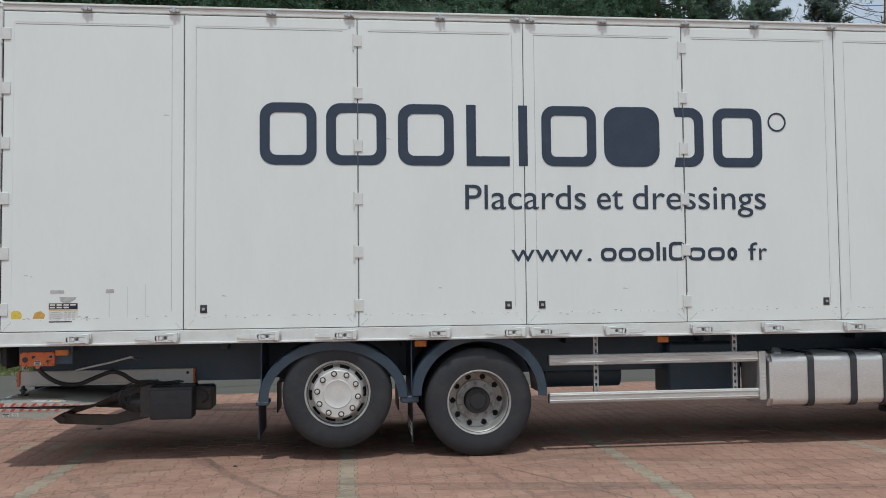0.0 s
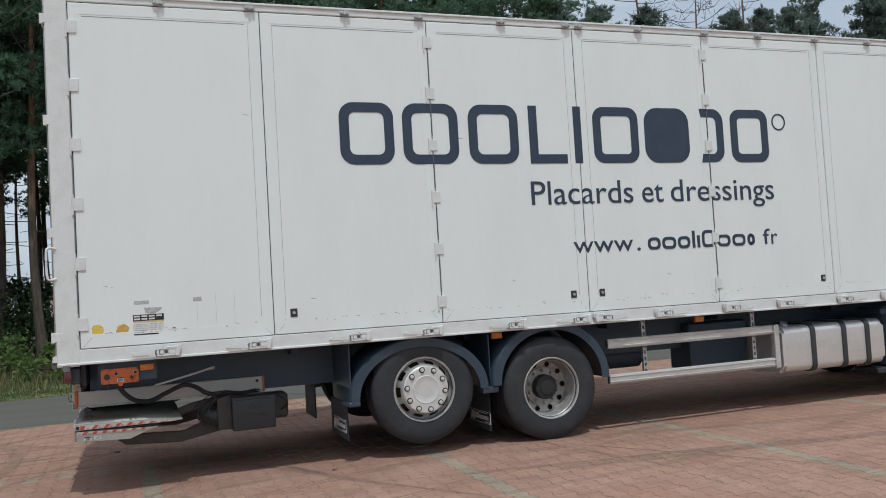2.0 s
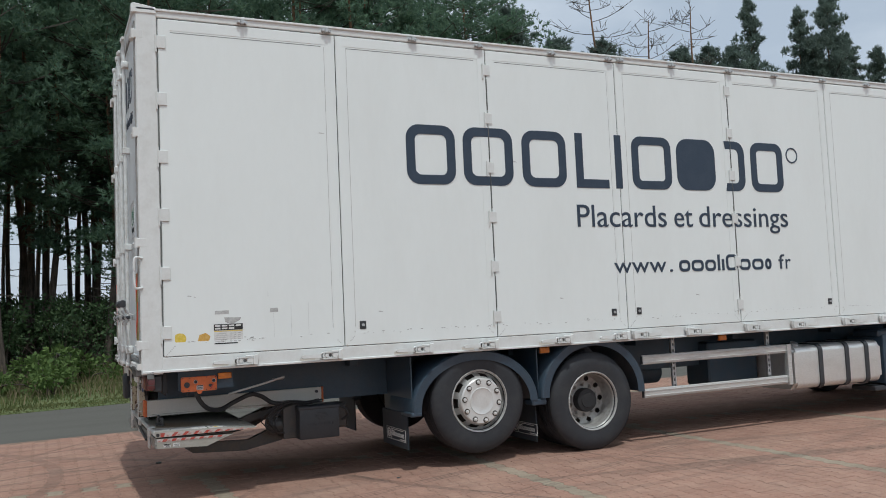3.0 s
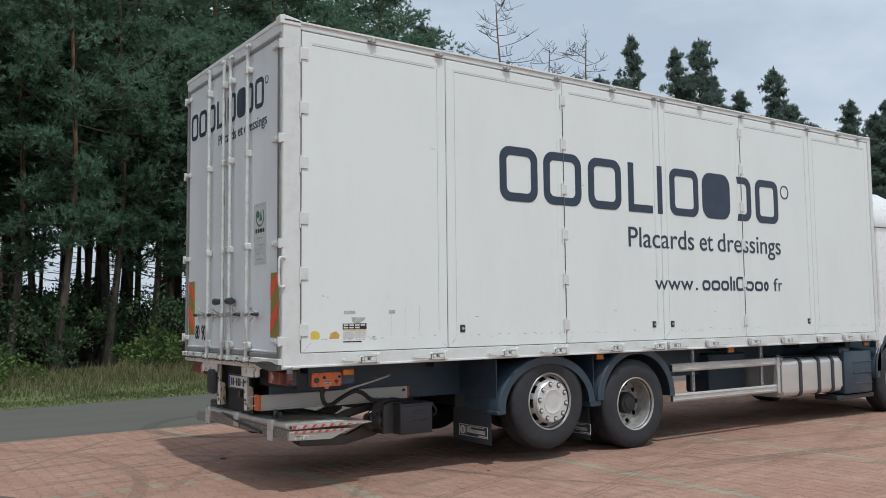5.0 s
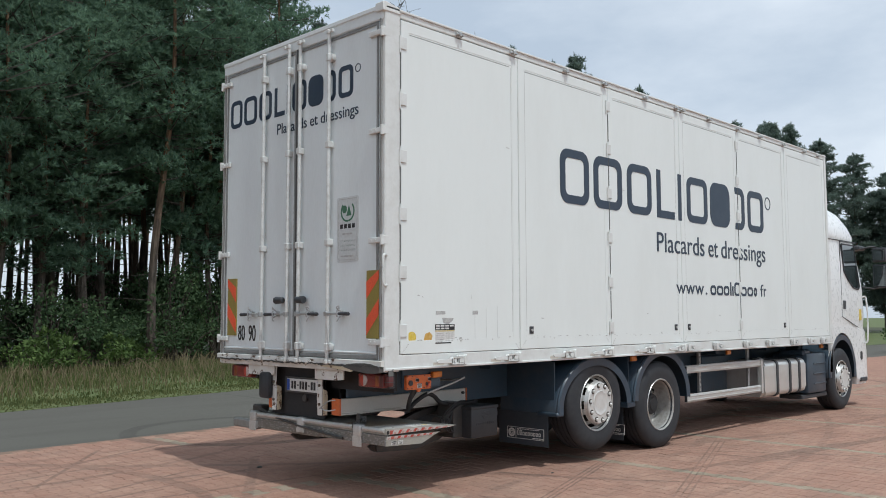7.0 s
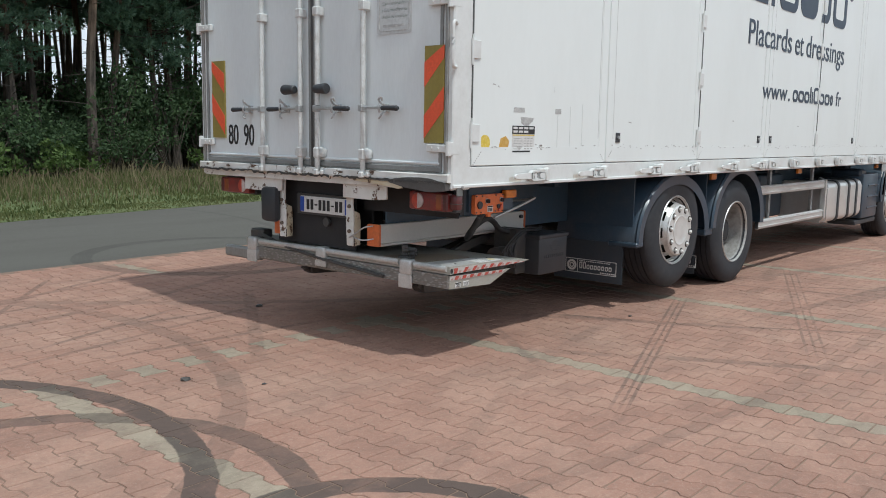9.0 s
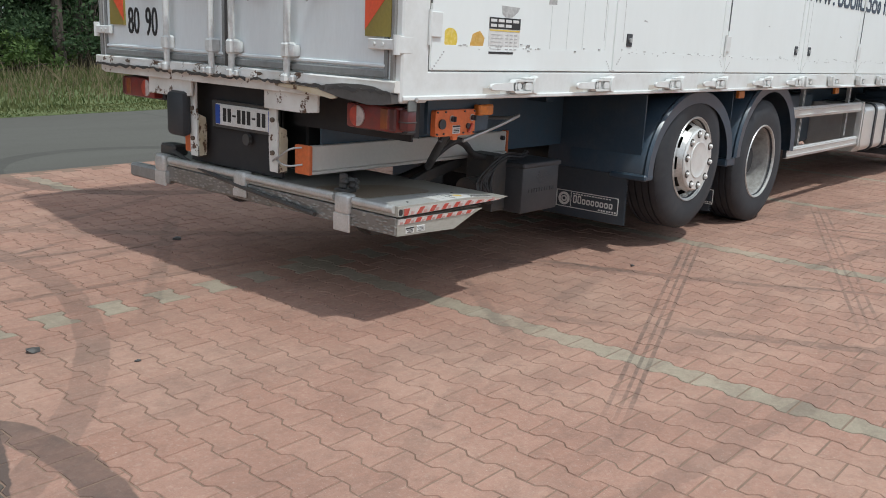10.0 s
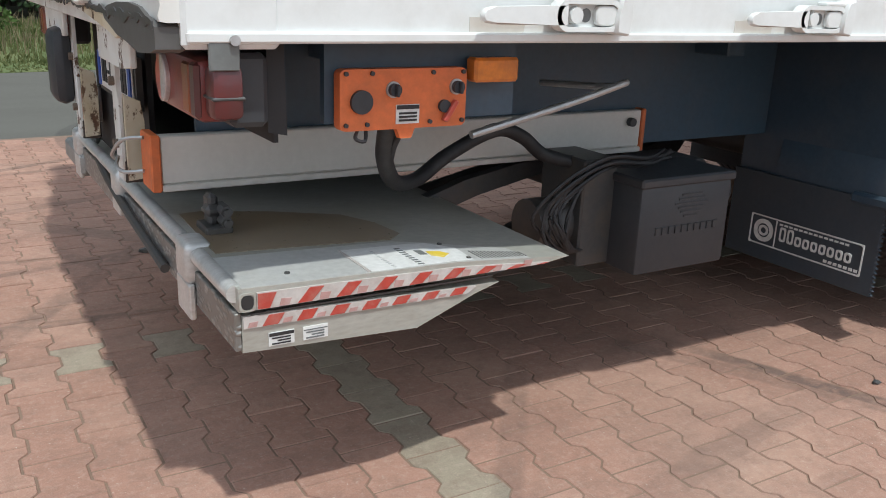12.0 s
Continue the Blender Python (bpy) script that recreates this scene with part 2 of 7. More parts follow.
def chequer_plate():
    m, nt, b = base_mat("aluminium_chequer_plate")
    b.inputs["Base Color"].default_value = (0.42, 0.42, 0.40, 1)
    b.inputs["Metallic"].default_value, b.inputs["Roughness"].default_value = 0.6, 0.42
    mp = nt.nodes.new("ShaderNodeMapping")
    mp.inputs["Rotation"].default_value, mp.inputs["Scale"].default_value = (radians(45), 0, radians(0)), (1, 1, 2.6)
    nt.links.new(place(nt), mp.inputs["Vector"])
    v = node(nt, "ShaderNodeTexVoronoi", Scale=28.0)
    nt.links.new(mp.outputs["Vector"], v.inputs["Vector"])
    h = span(nt, v.outputs["Distance"], 0.5, 0.25)
    relief(nt, b, h, 0.7, 0.004)
    dirt = span(nt, noisy(nt, 9.0), 0.4, 0.75)
    nt.links.new(mixed(nt, dirt, mixed(nt, h, (0.26, 0.26, 0.25), (0.44, 0.44, 0.42)), (0.20, 0.19, 0.17)), b.inputs["Base Color"])
    return m


CHEQUER = chequer_plate()


# Tyre marks on the yard: rings (centre x, y, radius, width, strength, and the half-plane that they keep to) and straight tracks.
RING_MARKS = [
    (-3.33, 0.63, 1.74, 0.072, 1.2), (-2.56, -0.09, 1.09, 0.070, 0.9), (-1.91, -1.39, 0.72, 0.075, 1.2),
    (-3.9, 2.3, 3.3, 0.07, 0.38), (1.9, 5.0, 1.45, 0.11, 0.6), (3.2, -9.2, 9.3, 0.05, 0.16),
    (-2.0, 9.5, 6.6, 0.05, 0.38), (5.5, -10.0, 9.5, 0.06, 0.14), (9.0, 12.5, 13.2, 0.07, 0.34), (2.0, 14.0, 15.6, 0.05, 0.26),
    (13.5, -2.6, 1.7, 0.12, 0.5), (22.0, 0.5, 2.2, 0.14, 0.45),
]
LINE_MARKS = [
    # two ribbed wheel tracks that cross the bays
    ((3.24, 0.13), (-0.12, -1.10), 0.012, 0.8), ((3.24, 0.08), (-0.12, -1.15), 0.010, 0.75), ((3.24, 0.03), (-0.18, -1.21), 0.012, 0.75),
    ((5.60, 0.05), (1.75, -1.47), 0.012, 0.6), ((5.60, -0.01), (1.75, -1.53), 0.010, 0.6), ((5.60, -0.07), (1.75, -1.59), 0.012, 0.5),
    # long rubbed streaks
    ((1.72, 0.60), (2.20, -0.55), 0.045, 0.95), ((2.17, -0.45), (3.05, -1.85), 0.03, 0.7), ((0.70, 0.02), (1.12, -0.72), 0.06, 0.6), ((1.08, -0.60), (1.85, -2.0), 0.06, 0.55),
    ((4.25, -0.15), (5.50, -2.25), 0.022, 0.75), ((4.05, 0.35), (4.55, -1.9), 0.035, 0.5), ((4.30, -0.20), (6.0, 0.20), 0.09, 0.42), ((3.6, -0.35), (4.6, -0.20), 0.08, 0.4),
    ((1.50, 0.75), (2.60, -1.2), 0.05, 0.5), ((0.30, -0.55), (1.35, 0.85), 0.045, 0.4), ((-0.26, -1.18), (0.10, -1.50), 0.06, 0.3),
    ((9.5, -1.9), (3.5, -1.0), 0.11, 0.6), ((8.0, 0.1), (12.5, -2.2), 0.09, 0.30), ((6.2, -1.3), (2.6, -0.75), 0.06, 0.6),
    # streaks across the yard behind the tail
    ((-1.75, 2.60), (-0.10, 4.75), 0.03, 0.7), ((-1.55, 2.10), (0.05, 2.72), 0.03, 0.7), ((-1.20, 2.45), (0.30, 2.30), 0.025, 0.6), ((-1.45, 3.50), (0.95, 4.70), 0.04, 0.6),
    ((-1.40, 1.68), (0.65, 1.52), 0.035, 0.6), ((0.80, 3.0), (-0.70, 0.85), 0.06, 0.5), ((0.05, 3.40), (-0.06, 2.50), 0.05, 0.4), ((-0.08, 2.65), (0.36, 1.70), 0.05, 0.4),
    ((-4.8, 3.0), (1.5, 4.4), 0.04, 0.5), ((-4.8, 2.5), (-0.3, 3.6), 0.03, 0.5), ((-4.6, 1.2), (0.8, 2.4), 0.03, 0.5),
]


def tyre_marks(nt):
    """A mask of the rubber left on the yard: 1 where the marks are densest."""
    sep = nt.nodes.new("ShaderNodeSeparateXYZ")
    nt.links.new(place(nt), sep.inputs[0])
    x, y = sep.outputs[0], sep.outputs[1]
    wob = calc(nt, "MULTIPLY", calc(nt, "SUBTRACT", noisy(nt, 6.0, 3.0), 0.5), 0.05)
    streak = calc(nt, "ADD", calc(nt, "MULTIPLY", span(nt, noisy(nt, 16.0, 4.0, 0.7), 0.36, 0.56), 0.6), 0.4)
    total = None
    for cx, cy, r, w, s in RING_MARKS:
        d2 = calc(nt, "ADD", calc(nt, "POWER", calc(nt, "ABSOLUTE", calc(nt, "SUBTRACT", x, cx)), 2.0),
                  calc(nt, "POWER", calc(nt, "ABSOLUTE", calc(nt, "SUBTRACT", y, cy)), 2.0))
        off = calc(nt, "ABSOLUTE", calc(nt, "ADD", calc(nt, "SUBTRACT", calc(nt, "SQRT", d2), r), wob))
        k = calc(nt, "MULTIPLY", span(nt, off, w, w * 0.88), s)
        total = k if total is None else calc(nt, "MAXIMUM", total, k)
    for (ax, ay), (bx, by), w, s in LINE_MARKS:
        ln = math.hypot(bx - ax, by - ay)
        ux, uy = (bx - ax) / ln, (by - ay) / ln
        px, py = calc(nt, "SUBTRACT", x, ax), calc(nt, "SUBTRACT", y, ay)
        along = calc(nt, "ADD", calc(nt, "MULTIPLY", px, ux), calc(nt, "MULTIPLY", py, uy))
        across = calc(nt, "ABSOLUTE", calc(nt, "SUBTRACT", calc(nt, "MULTIPLY", px, -uy), calc(nt, "MULTIPLY", py, -ux)))
        inside = calc(nt, "MULTIPLY", span(nt, along, 0.0, 0.4), span(nt, along, ln, ln - 0.5))
        inside = calc(nt, "MULTIPLY", inside, streak)
        k = calc(nt, "MULTIPLY", calc(nt, "MULTIPLY", span(nt, across, w, w * 0.6), inside), s)
        total = calc(nt, "MAXIMUM", total, k)
    patch = span(nt, noisy(nt, 2.2, 6.0, 0.7), 0.25, 0.6)
    return calc(nt, "MULTIPLY", total, calc(nt, "ADD", calc(nt, "MULTIPLY", patch, 0.6), 0.4), clamp=True)


def paver_mat(name, lo, hi, island):
    m, nt, b = base_mat(name)
    if island:
        rnd = nt.nodes.new("ShaderNodeNewGeometry").outputs["Random Per Island"]
    else:
        rnd = nt.nodes.new("ShaderNodeObjectInfo").outputs["Random"]
    c = mixed(nt, rnd, lo, hi)
    grit = noisy(nt, 240.0, 3.0, 0.7)
    c = mixed(nt, calc(nt, "MULTIPLY", span(nt, grit, 0.42, 0.72), 0.42), c, tuple(v * 0.55 for v in lo))
    bloom = span(nt, noisy(nt, 1.1, 6.0, 0.65), 0.45, 0.75)
    c = mixed(nt, calc(nt, "MULTIPLY", bloom, 0.42), c, (0.47, 0.335, 0.255))
    rubbed = span(nt, noisy(nt, 48.0, 8.0, 0.75), 0.50, 0.72)
    c = mixed(nt, calc(nt, "MULTIPLY", rubbed, 0.40), c, (0.52, 0.40, 0.325))
    # pale scrapes, dusty speckles and dark grime that run over the joints
    scrape = calc(nt, "MULTIPLY", span(nt, noisy(nt, 22.0, 6.0, 0.7, (5.0, 0.8, 1)), 0.60, 0.70), span(nt, noisy(nt, 1.6, 3.0), 0.45, 0.62))
    c = mixed(nt, calc(nt, "MULTIPLY", scrape, 0.38), c, (0.58, 0.47, 0.39))
    c = mixed(nt, calc(nt, "MULTIPLY", span(nt, noisy(nt, 120.0, 2.0, 0.5), 0.68, 0.74), 0.5), c, (0.62, 0.52, 0.44))
    soil = span(nt, noisy(nt, 1.9, 8.0, 0.74, (0.6, 1.5, 1)), 0.47, 0.74)
    c = mixed(nt, calc(nt, "MULTIPLY", soil, 0.55), c, (0.15, 0.100, 0.085))
    c = mixed(nt, calc(nt, "MULTIPLY", span(nt, noisy(nt, 14.0, 8.0, 0.8), 0.47, 0.75), 0.55), c, (0.17, 0.112, 0.088))
    blot = calc(nt, "MULTIPLY", span(nt, noisy(nt, 5.0, 9.0, 0.78), 0.56, 0.66), span(nt, noisy(nt, 0.55, 4.0, 0.6), 0.50, 0.62))
    c = mixed(nt, calc(nt, "MULTIPLY", blot, 0.45), c, (0.13, 0.085, 0.075))
    c = mixed(nt, calc(nt, "MULTIPLY", tyre_marks(nt), 0.85), c, (0.075, 0.062, 0.056))
    nt.links.new(c, b.inputs["Base Color"])
    b.inputs["Roughness"].default_value = 0.9
    b.inputs["Specular IOR Level"].default_value = 0.2
    relief(nt, b, calc(nt, "ADD", grit, noisy(nt, 35.0)), 0.35, 0.003)
    return m


RED_LO, RED_HI = (0.350, 0.196, 0.146), (0.405, 0.236, 0.178)
PAVER_RED = paver_mat("red_concrete_paver", RED_LO, RED_HI, False)
PAVER_RED_BULK = paver_mat("red_concrete_paver_field", RED_LO, RED_HI, True)
GREY_LO, GREY_HI = (0.298, 0.252, 0.188), (0.352, 0.304, 0.230)
PAVER_GREY = paver_mat("pale_grey_paver", GREY_LO, GREY_HI, False)
PAVER_GREY_BULK = paver_mat("pale_grey_paver_field", GREY_LO, GREY_HI, True)
JOINT = worn("dark_joint_sand", (0.25, 0.165, 0.12), 0.95, dirt=(0.075, 0.055, 0.042), amount=0.5, scale=5, bump=0.4, fine=180)


LINE_X = 0.66  # the bay line beside the lorry's tail


def far_paving():
    m, nt, b = base_mat("distant_red_paving")
    sep = nt.nodes.new("ShaderNodeSeparateXYZ")
    nt.links.new(place(nt), sep.inputs[0])
    c = mixed(nt, noisy(nt, 9.0, 4.0), RED_LO, RED_HI)
    cell = node(nt, "ShaderNodeTexBrick", Scale=1.0)
    cell.inputs["Brick Width"].default_value, cell.inputs["Row Height"].default_value, cell.inputs["Mortar Size"].default_value = 0.198, 0.1425, 0.006
    cell.inputs["Color1"].default_value, cell.inputs["Color2"].default_value = (1, 1, 1, 1), (0.88, 0.88, 0.88, 1)
    cell.inputs["Mortar"].default_value = (0.74, 0.71, 0.69, 1)
    mp = nt.nodes.new("ShaderNodeMapping")
    mp.inputs["Rotation"].default_value = (0, 0, radians(90))
    nt.links.new(place(nt), mp.inputs["Vector"])
    nt.links.new(mp.outputs["Vector"], cell.inputs["Vector"])
    c = mixed(nt, 1.0, c, cell.outputs["Color"], "MULTIPLY")
    # pale bay lines every 2.42 m
    bay = calc(nt, "ABSOLUTE", calc(nt, "SUBTRACT", calc(nt, "FLOORED_MODULO", calc(nt, "ADD", sep.outputs[0], 1.21 - LINE_X), 2.4225), 1.21))
    line = span(nt, bay, 0.09, 0.07)
    inside = calc(nt, "MULTIPLY", span(nt, sep.outputs[1], 1.45, 1.4), span(nt, sep.outputs[1], -4.5, -4.4))
    c = mixed(nt, calc(nt, "MULTIPLY", calc(nt, "MULTIPLY", line, inside), 0.8), c, GREY_HI)
    soil = span(nt, noisy(nt, 0.5, 8.0, 0.7), 0.5, 0.75)
    c = mixed(nt, calc(nt, "MULTIPLY", soil, 0.45), c, (0.17, 0.12, 0.10))
    c = mixed(nt, calc(nt, "MULTIPLY", tyre_marks(nt), 0.8), c, (0.06, 0.055, 0.055))
    nt.links.new(c, b.inputs["Base Color"])
    b.inputs["Roughness"].default_value = 0.9
    b.inputs["Specular IOR Level"].default_value = 0.2
    relief(nt, b, noisy(nt, 60.0), 0.3, 0.003)
    return m


PAVING_FAR = far_paving()


def asphalt_mat():
    m, nt, b = base_mat("grey_worn_asphalt")
    grit = noisy(nt, 130.0, 3.0, 0.75)
    c = mixed(nt, grit, (0.082, 0.079, 0.070), (0.155, 0.149, 0.133))
    c = mixed(nt, calc(nt, "MULTIPLY", span(nt, noisy(nt, 0.9, 7.0, 0.7, (0.25, 1.6, 1)), 0.45, 0.7), 0.5), c, (0.088, 0.082, 0.072))
    c = mixed(nt, calc(nt, "MULTIPLY", tyre_marks(nt), 0.7), c, (0.045, 0.043, 0.04))
    nt.links.new(c, b.inputs["Base Color"])
    b.inputs["Roughness"].default_value = 0.9
    b.inputs["Specular IOR Level"].default_value = 0.2
    relief(nt, b, grit, 0.5, 0.004)
    return m


ASPHALT = asphalt_mat()


def plant_mat(name, lo, hi, dry=None, trans=0.25):
    m, nt, b = base_mat(name)
    rnd = nt.nodes.new("ShaderNodeNewGeometry").outputs["Random Per Island"]
    c = mixed(nt, rnd, lo, hi)
    patch = span(nt, noisy(nt, 0.7, 4.0), 0.35, 0.7)
    c = mixed(nt, calc(nt, "MULTIPLY", patch, 0.5), c, dry or tuple(v * 0.6 for v in lo))
    nt.links.new(c, b.inputs["Base Color"])
    b.inputs["Roughness"].default_value = 0.75
    b.inputs["Specular IOR Level"].default_value = 0.2
    tr = nt.nodes.new("ShaderNodeBsdfTranslucent")
    nt.links.new(c, tr.inputs["Color"])
    mx = nt.nodes.new("ShaderNodeMixShader")
    mx.inputs[0].default_value = trans
    nt.links.new(b.outputs[0], mx.inputs[1])
    nt.links.new(tr.outputs[0], mx.inputs[2])
    nt.links.new(mx.outputs[0], nt.nodes["Material Output"].inputs["Surface"])
    return m


NEEDLE = plant_mat("pine_needles", (0.115, 0.205, 0.155), (0.215, 0.335, 0.21), dry=(0.13, 0.20, 0.14), trans=0.5)
# needles for far trees, with distance haze put into the colour: greyer and bluer
NEEDLE_HAZED = plant_mat("distant_pine_needles", (0.150, 0.205, 0.178), (0.225, 0.285, 0.235), trans=0.5)
LEAF = plant_mat("undergrowth_leaves", (0.048, 0.088, 0.045), (0.105, 0.165, 0.072), trans=0.35)
BRAMBLE = plant_mat("bramble_leaves", (0.075, 0.13, 0.04), (0.15, 0.22, 0.07))
HEDGE = plant_mat("juniper_hedge", (0.07, 0.13, 0.045), (0.13, 0.20, 0.07))
GRASS = plant_mat("tall_verge_grass", (0.072, 0.108, 0.036), (0.17, 0.185, 0.072), dry=(0.19, 0.172, 0.085))
STALK = plant_mat("dry_grass_stalks", (0.20, 0.17, 0.10), (0.30, 0.25, 0.15), dry=(0.20, 0.14, 0.09))
SOIL = worn("grassy_soil", (0.10, 0.135, 0.045), 0.95, dirt=(0.17, 0.16, 0.07), amount=0.8, scale=1.2, bump=0.5, fine=30)
FOREST_FLOOR = worn("forest_floor_litter", (0.06, 0.065, 0.03), 0.95, dirt=(0.035, 0.028, 0.018), amount=0.8, scale=0.8, bump=0.5, fine=20)


def bark_mat():
    m, nt, b = base_mat("scots_pine_bark")
    sep = nt.nodes.new("ShaderNodeSeparateXYZ")
    nt.links.new(place(nt), sep.inputs[0])
    up = span(nt, calc(nt, "ADD", sep.outputs[2], calc(nt, "MULTIPLY", noisy(nt, 1.5), 4.0)), 5.0, 9.0)
    plates = noisy(nt, 9.0, 6.0, 0.7, (1, 1, 0.25))
    low = mixed(nt, span(nt, plates, 0.35, 0.65), (0.045, 0.036, 0.03), (0.13, 0.10, 0.08))
    high = mixed(nt, span(nt, plates, 0.35, 0.65), (0.13, 0.075, 0.045), (0.25, 0.145, 0.085))
    nt.links.new(mixed(nt, up, low, high), b.inputs["Base Color"])
    b.inputs["Roughness"].default_value = 0.9
    relief(nt, b, plates, 0.8, 0.03)
    return m


BARK = bark_mat()
LIMB = worn("grey_brown_limb_bark", (0.085, 0.07, 0.058), 0.9, dirt=(0.04, 0.035, 0.03), amount=0.5, scale=5, bump=0.2)


# ---- mesh helpers ----
def finish(bm, name, material, smooth=None):
    bmesh.ops.recalc_face_normals(bm, faces=bm.faces)
    me = bpy.data.meshes.new(name)
    bm.to_mesh(me)
    bm.free()
    me.materials.append(material)
    if smooth is not None:
        me.polygons.foreach_set("use_smooth", [True] * len(me.polygons))
        me.set_sharp_from_angle(angle=radians(smooth))
    return me


def part(name, bm, material, parent, label="", smooth=35):
    ob = new(name, finish(bm, name, material, smooth))
    ob.parent = parent
    return tagged(ob, label)


def shared(name, me, parent, m=None, label=""):
    """A part on mesh data that other parts use too."""
    ob = new(name, me)
    ob.parent = parent
    if m is not None:
        ob.matrix_local = m
    return tagged(ob, label)


def thing(name, label, category, group="", at=(0, 0, 0), kind=""):
    ob = new(name)
    ob.location = at
    return tagged(ob, label, category, group, kind)


def box(bm, x0, y0, z0, x1, y1, z1, bevel=0.0, seg=1):
    vs = bmesh.ops.create_cube(bm, size=1.0)["verts"]
    for v in vs:
        v.co = Vector(((x0 + x1) / 2 + v.co.x * (x1 - x0), (y0 + y1) / 2 + v.co.y * (y1 - y0), (z0 + z1) / 2 + v.co.z * (z1 - z0)))
    if bevel:
        es = list({e for v in vs for e in v.link_edges})
        bmesh.ops.bevel(bm, geom=es, offset=bevel, segments=seg, affect="EDGES", profile=0.5)
    return bm


def boxed(*args, **kw):
    return box(bmesh.new(), *args, **kw)


def prism(bm, outline, axis, a, b, bevel=0.0):
    """A flat outline of (u, v) pairs, pushed from a to b along the axis."""
    order = {"x": lambda u, v, w: (w, u, v), "y": lambda u, v, w: (u, w, v), "z": lambda u, v, w: (u, v, w)}[axis]
    lo = [bm.verts.new(order(u, v, a)) for u, v in outline]
    hi = [bm.verts.new(order(u, v, b)) for u, v in outline]
    n = len(outline)
    fs = [bm.faces.new(lo), bm.faces.new(hi[::-1])]
    for i in range(n):
        fs.append(bm.faces.new((lo[i], hi[i], hi[(i + 1) % n], lo[(i + 1) % n])))
    if bevel:
        bmesh.ops.bevel(bm, geom=list({e for f in fs for e in f.edges}), offset=bevel, segments=1, affect="EDGES")
    return bm


def cyl(bm, p, q, r0, r1=None, n=16, caps=True):
    p, q = Vector(p), Vector(q)
    r1 = r0 if r1 is None else r1
    turn = (q - p).to_track_quat("Z", "Y")
    rings = []
    for c, r in ((p, r0), (q, r1)):
        rings.append([bm.verts.new(c + turn @ Vector((r * math.cos(2 * math.pi * i / n), r * math.sin(2 * math.pi * i / n), 0))) for i in range(n)])
    for i in range(n):
        bm.faces.new((rings[0][i], rings[0][(i + 1) % n], rings[1][(i + 1) % n], rings[1][i]))
    if caps:
        bm.faces.new(rings[0][::-1])
        bm.faces.new(rings[1])
    return bm


def tube(bm, points, r, n=8, smooth_steps=6):
    """A round hose or rod through the points."""
    pts = [Vector(p) for p in points]
    if smooth_steps > 1 and len(pts) > 2:
        fine = []
        ext = [pts[0] * 2 - pts[1], *pts, pts[-1] * 2 - pts[-2]]
        for i in range(1, len(ext) - 2):
            a, b, c, d = ext[i - 1:i + 3]
            for k in range(smooth_steps):
                t = k / smooth_steps
                fine.append(0.5 * ((2 * b) + (c - a) * t + (2 * a - 5 * b + 4 * c - d) * t * t + (3 * b - a - 3 * c + d) * t ** 3))
        pts = [*fine, pts[-1]]
    rings = []
    for i, c in enumerate(pts):
        way = pts[min(i + 1, len(pts) - 1)] - pts[max(i - 1, 0)]
        turn = way.to_track_quat("Z", "Y")
        rings.append([bm.verts.new(c + turn @ Vector((r * math.cos(2 * math.pi * k / n), r * math.sin(2 * math.pi * k / n), 0))) for k in range(n)])
    for a, b in zip(rings, rings[1:]):
        for k in range(n):
            bm.faces.new((a[k], a[(k + 1) % n], b[(k + 1) % n], b[k]))
    bm.faces.new(rings[0][::-1])
    bm.faces.new(rings[-1])
    return bm


def lathe(bm, profile, n=56, closed=False, skip=None):
    """Turn (radius, y) pairs round the y axis. skip(band, step) leaves faces out."""
    rings = [[bm.verts.new((r * math.cos(2 * math.pi * i / n), y, r * math.sin(2 * math.pi * i / n))) for i in range(n)] for r, y in profile]
    pairs = list(zip(rings, rings[1:] + rings[:1])) if closed else list(zip(rings, rings[1:]))
    for b, (p, q) in enumerate(pairs):
        for i in range(n):
            if skip and skip(b, i):
                continue
            bm.faces.new((p[i], p[(i + 1) % n], q[(i + 1) % n], q[i]))
    return bm


def rounded(x0, z0, x1, z1, r, n=6):
    """The outline of a rectangle with round corners."""
    out = []
    for cx, cz, a in ((x1 - r, z1 - r, 0), (x0 + r, z1 - r, 90), (x0 + r, z0 + r, 180), (x1 - r, z0 + r, 270)):
        for i in range(n + 1):
            t = radians(a + 90 * i / n)
            out.append((cx + r * math.cos(t), cz + r * math.sin(t)))
    return out


def hoop(bm, x0, z0, x1, z1, r, w, axis, a, b, keep=None):
    """A hollow rounded rectangle of stroke w, as a thin raised film from a to b along the axis."""
    n = 6
    o, i = rounded(x0, z0, x1, z1, r, n), rounded(x0 + w, z0 + w, x1 - w, z1 - w, max(r - w * 0.8, 0.01), n)
    order = {"x": lambda u, v, t: (t, u, v), "y": lambda u, v, t: (u, t, v)}[axis]
    rows = [[bm.verts.new(order(u, v, t)) for u, v in line] for line, t in ((o, a), (o, b), (i, b), (i, a))]
    m = len(o)
    for k in range(m):
        if keep and not keep((o[k][0] + o[(k + 1) % m][0]) / 2, (o[k][1] + o[(k + 1) % m][1]) / 2):
            continue
        for p, q in zip(rows, rows[1:] + rows[:1]):
            bm.faces.new((p[k], p[(k + 1) % m], q[(k + 1) % m], q[k]))
    return bm


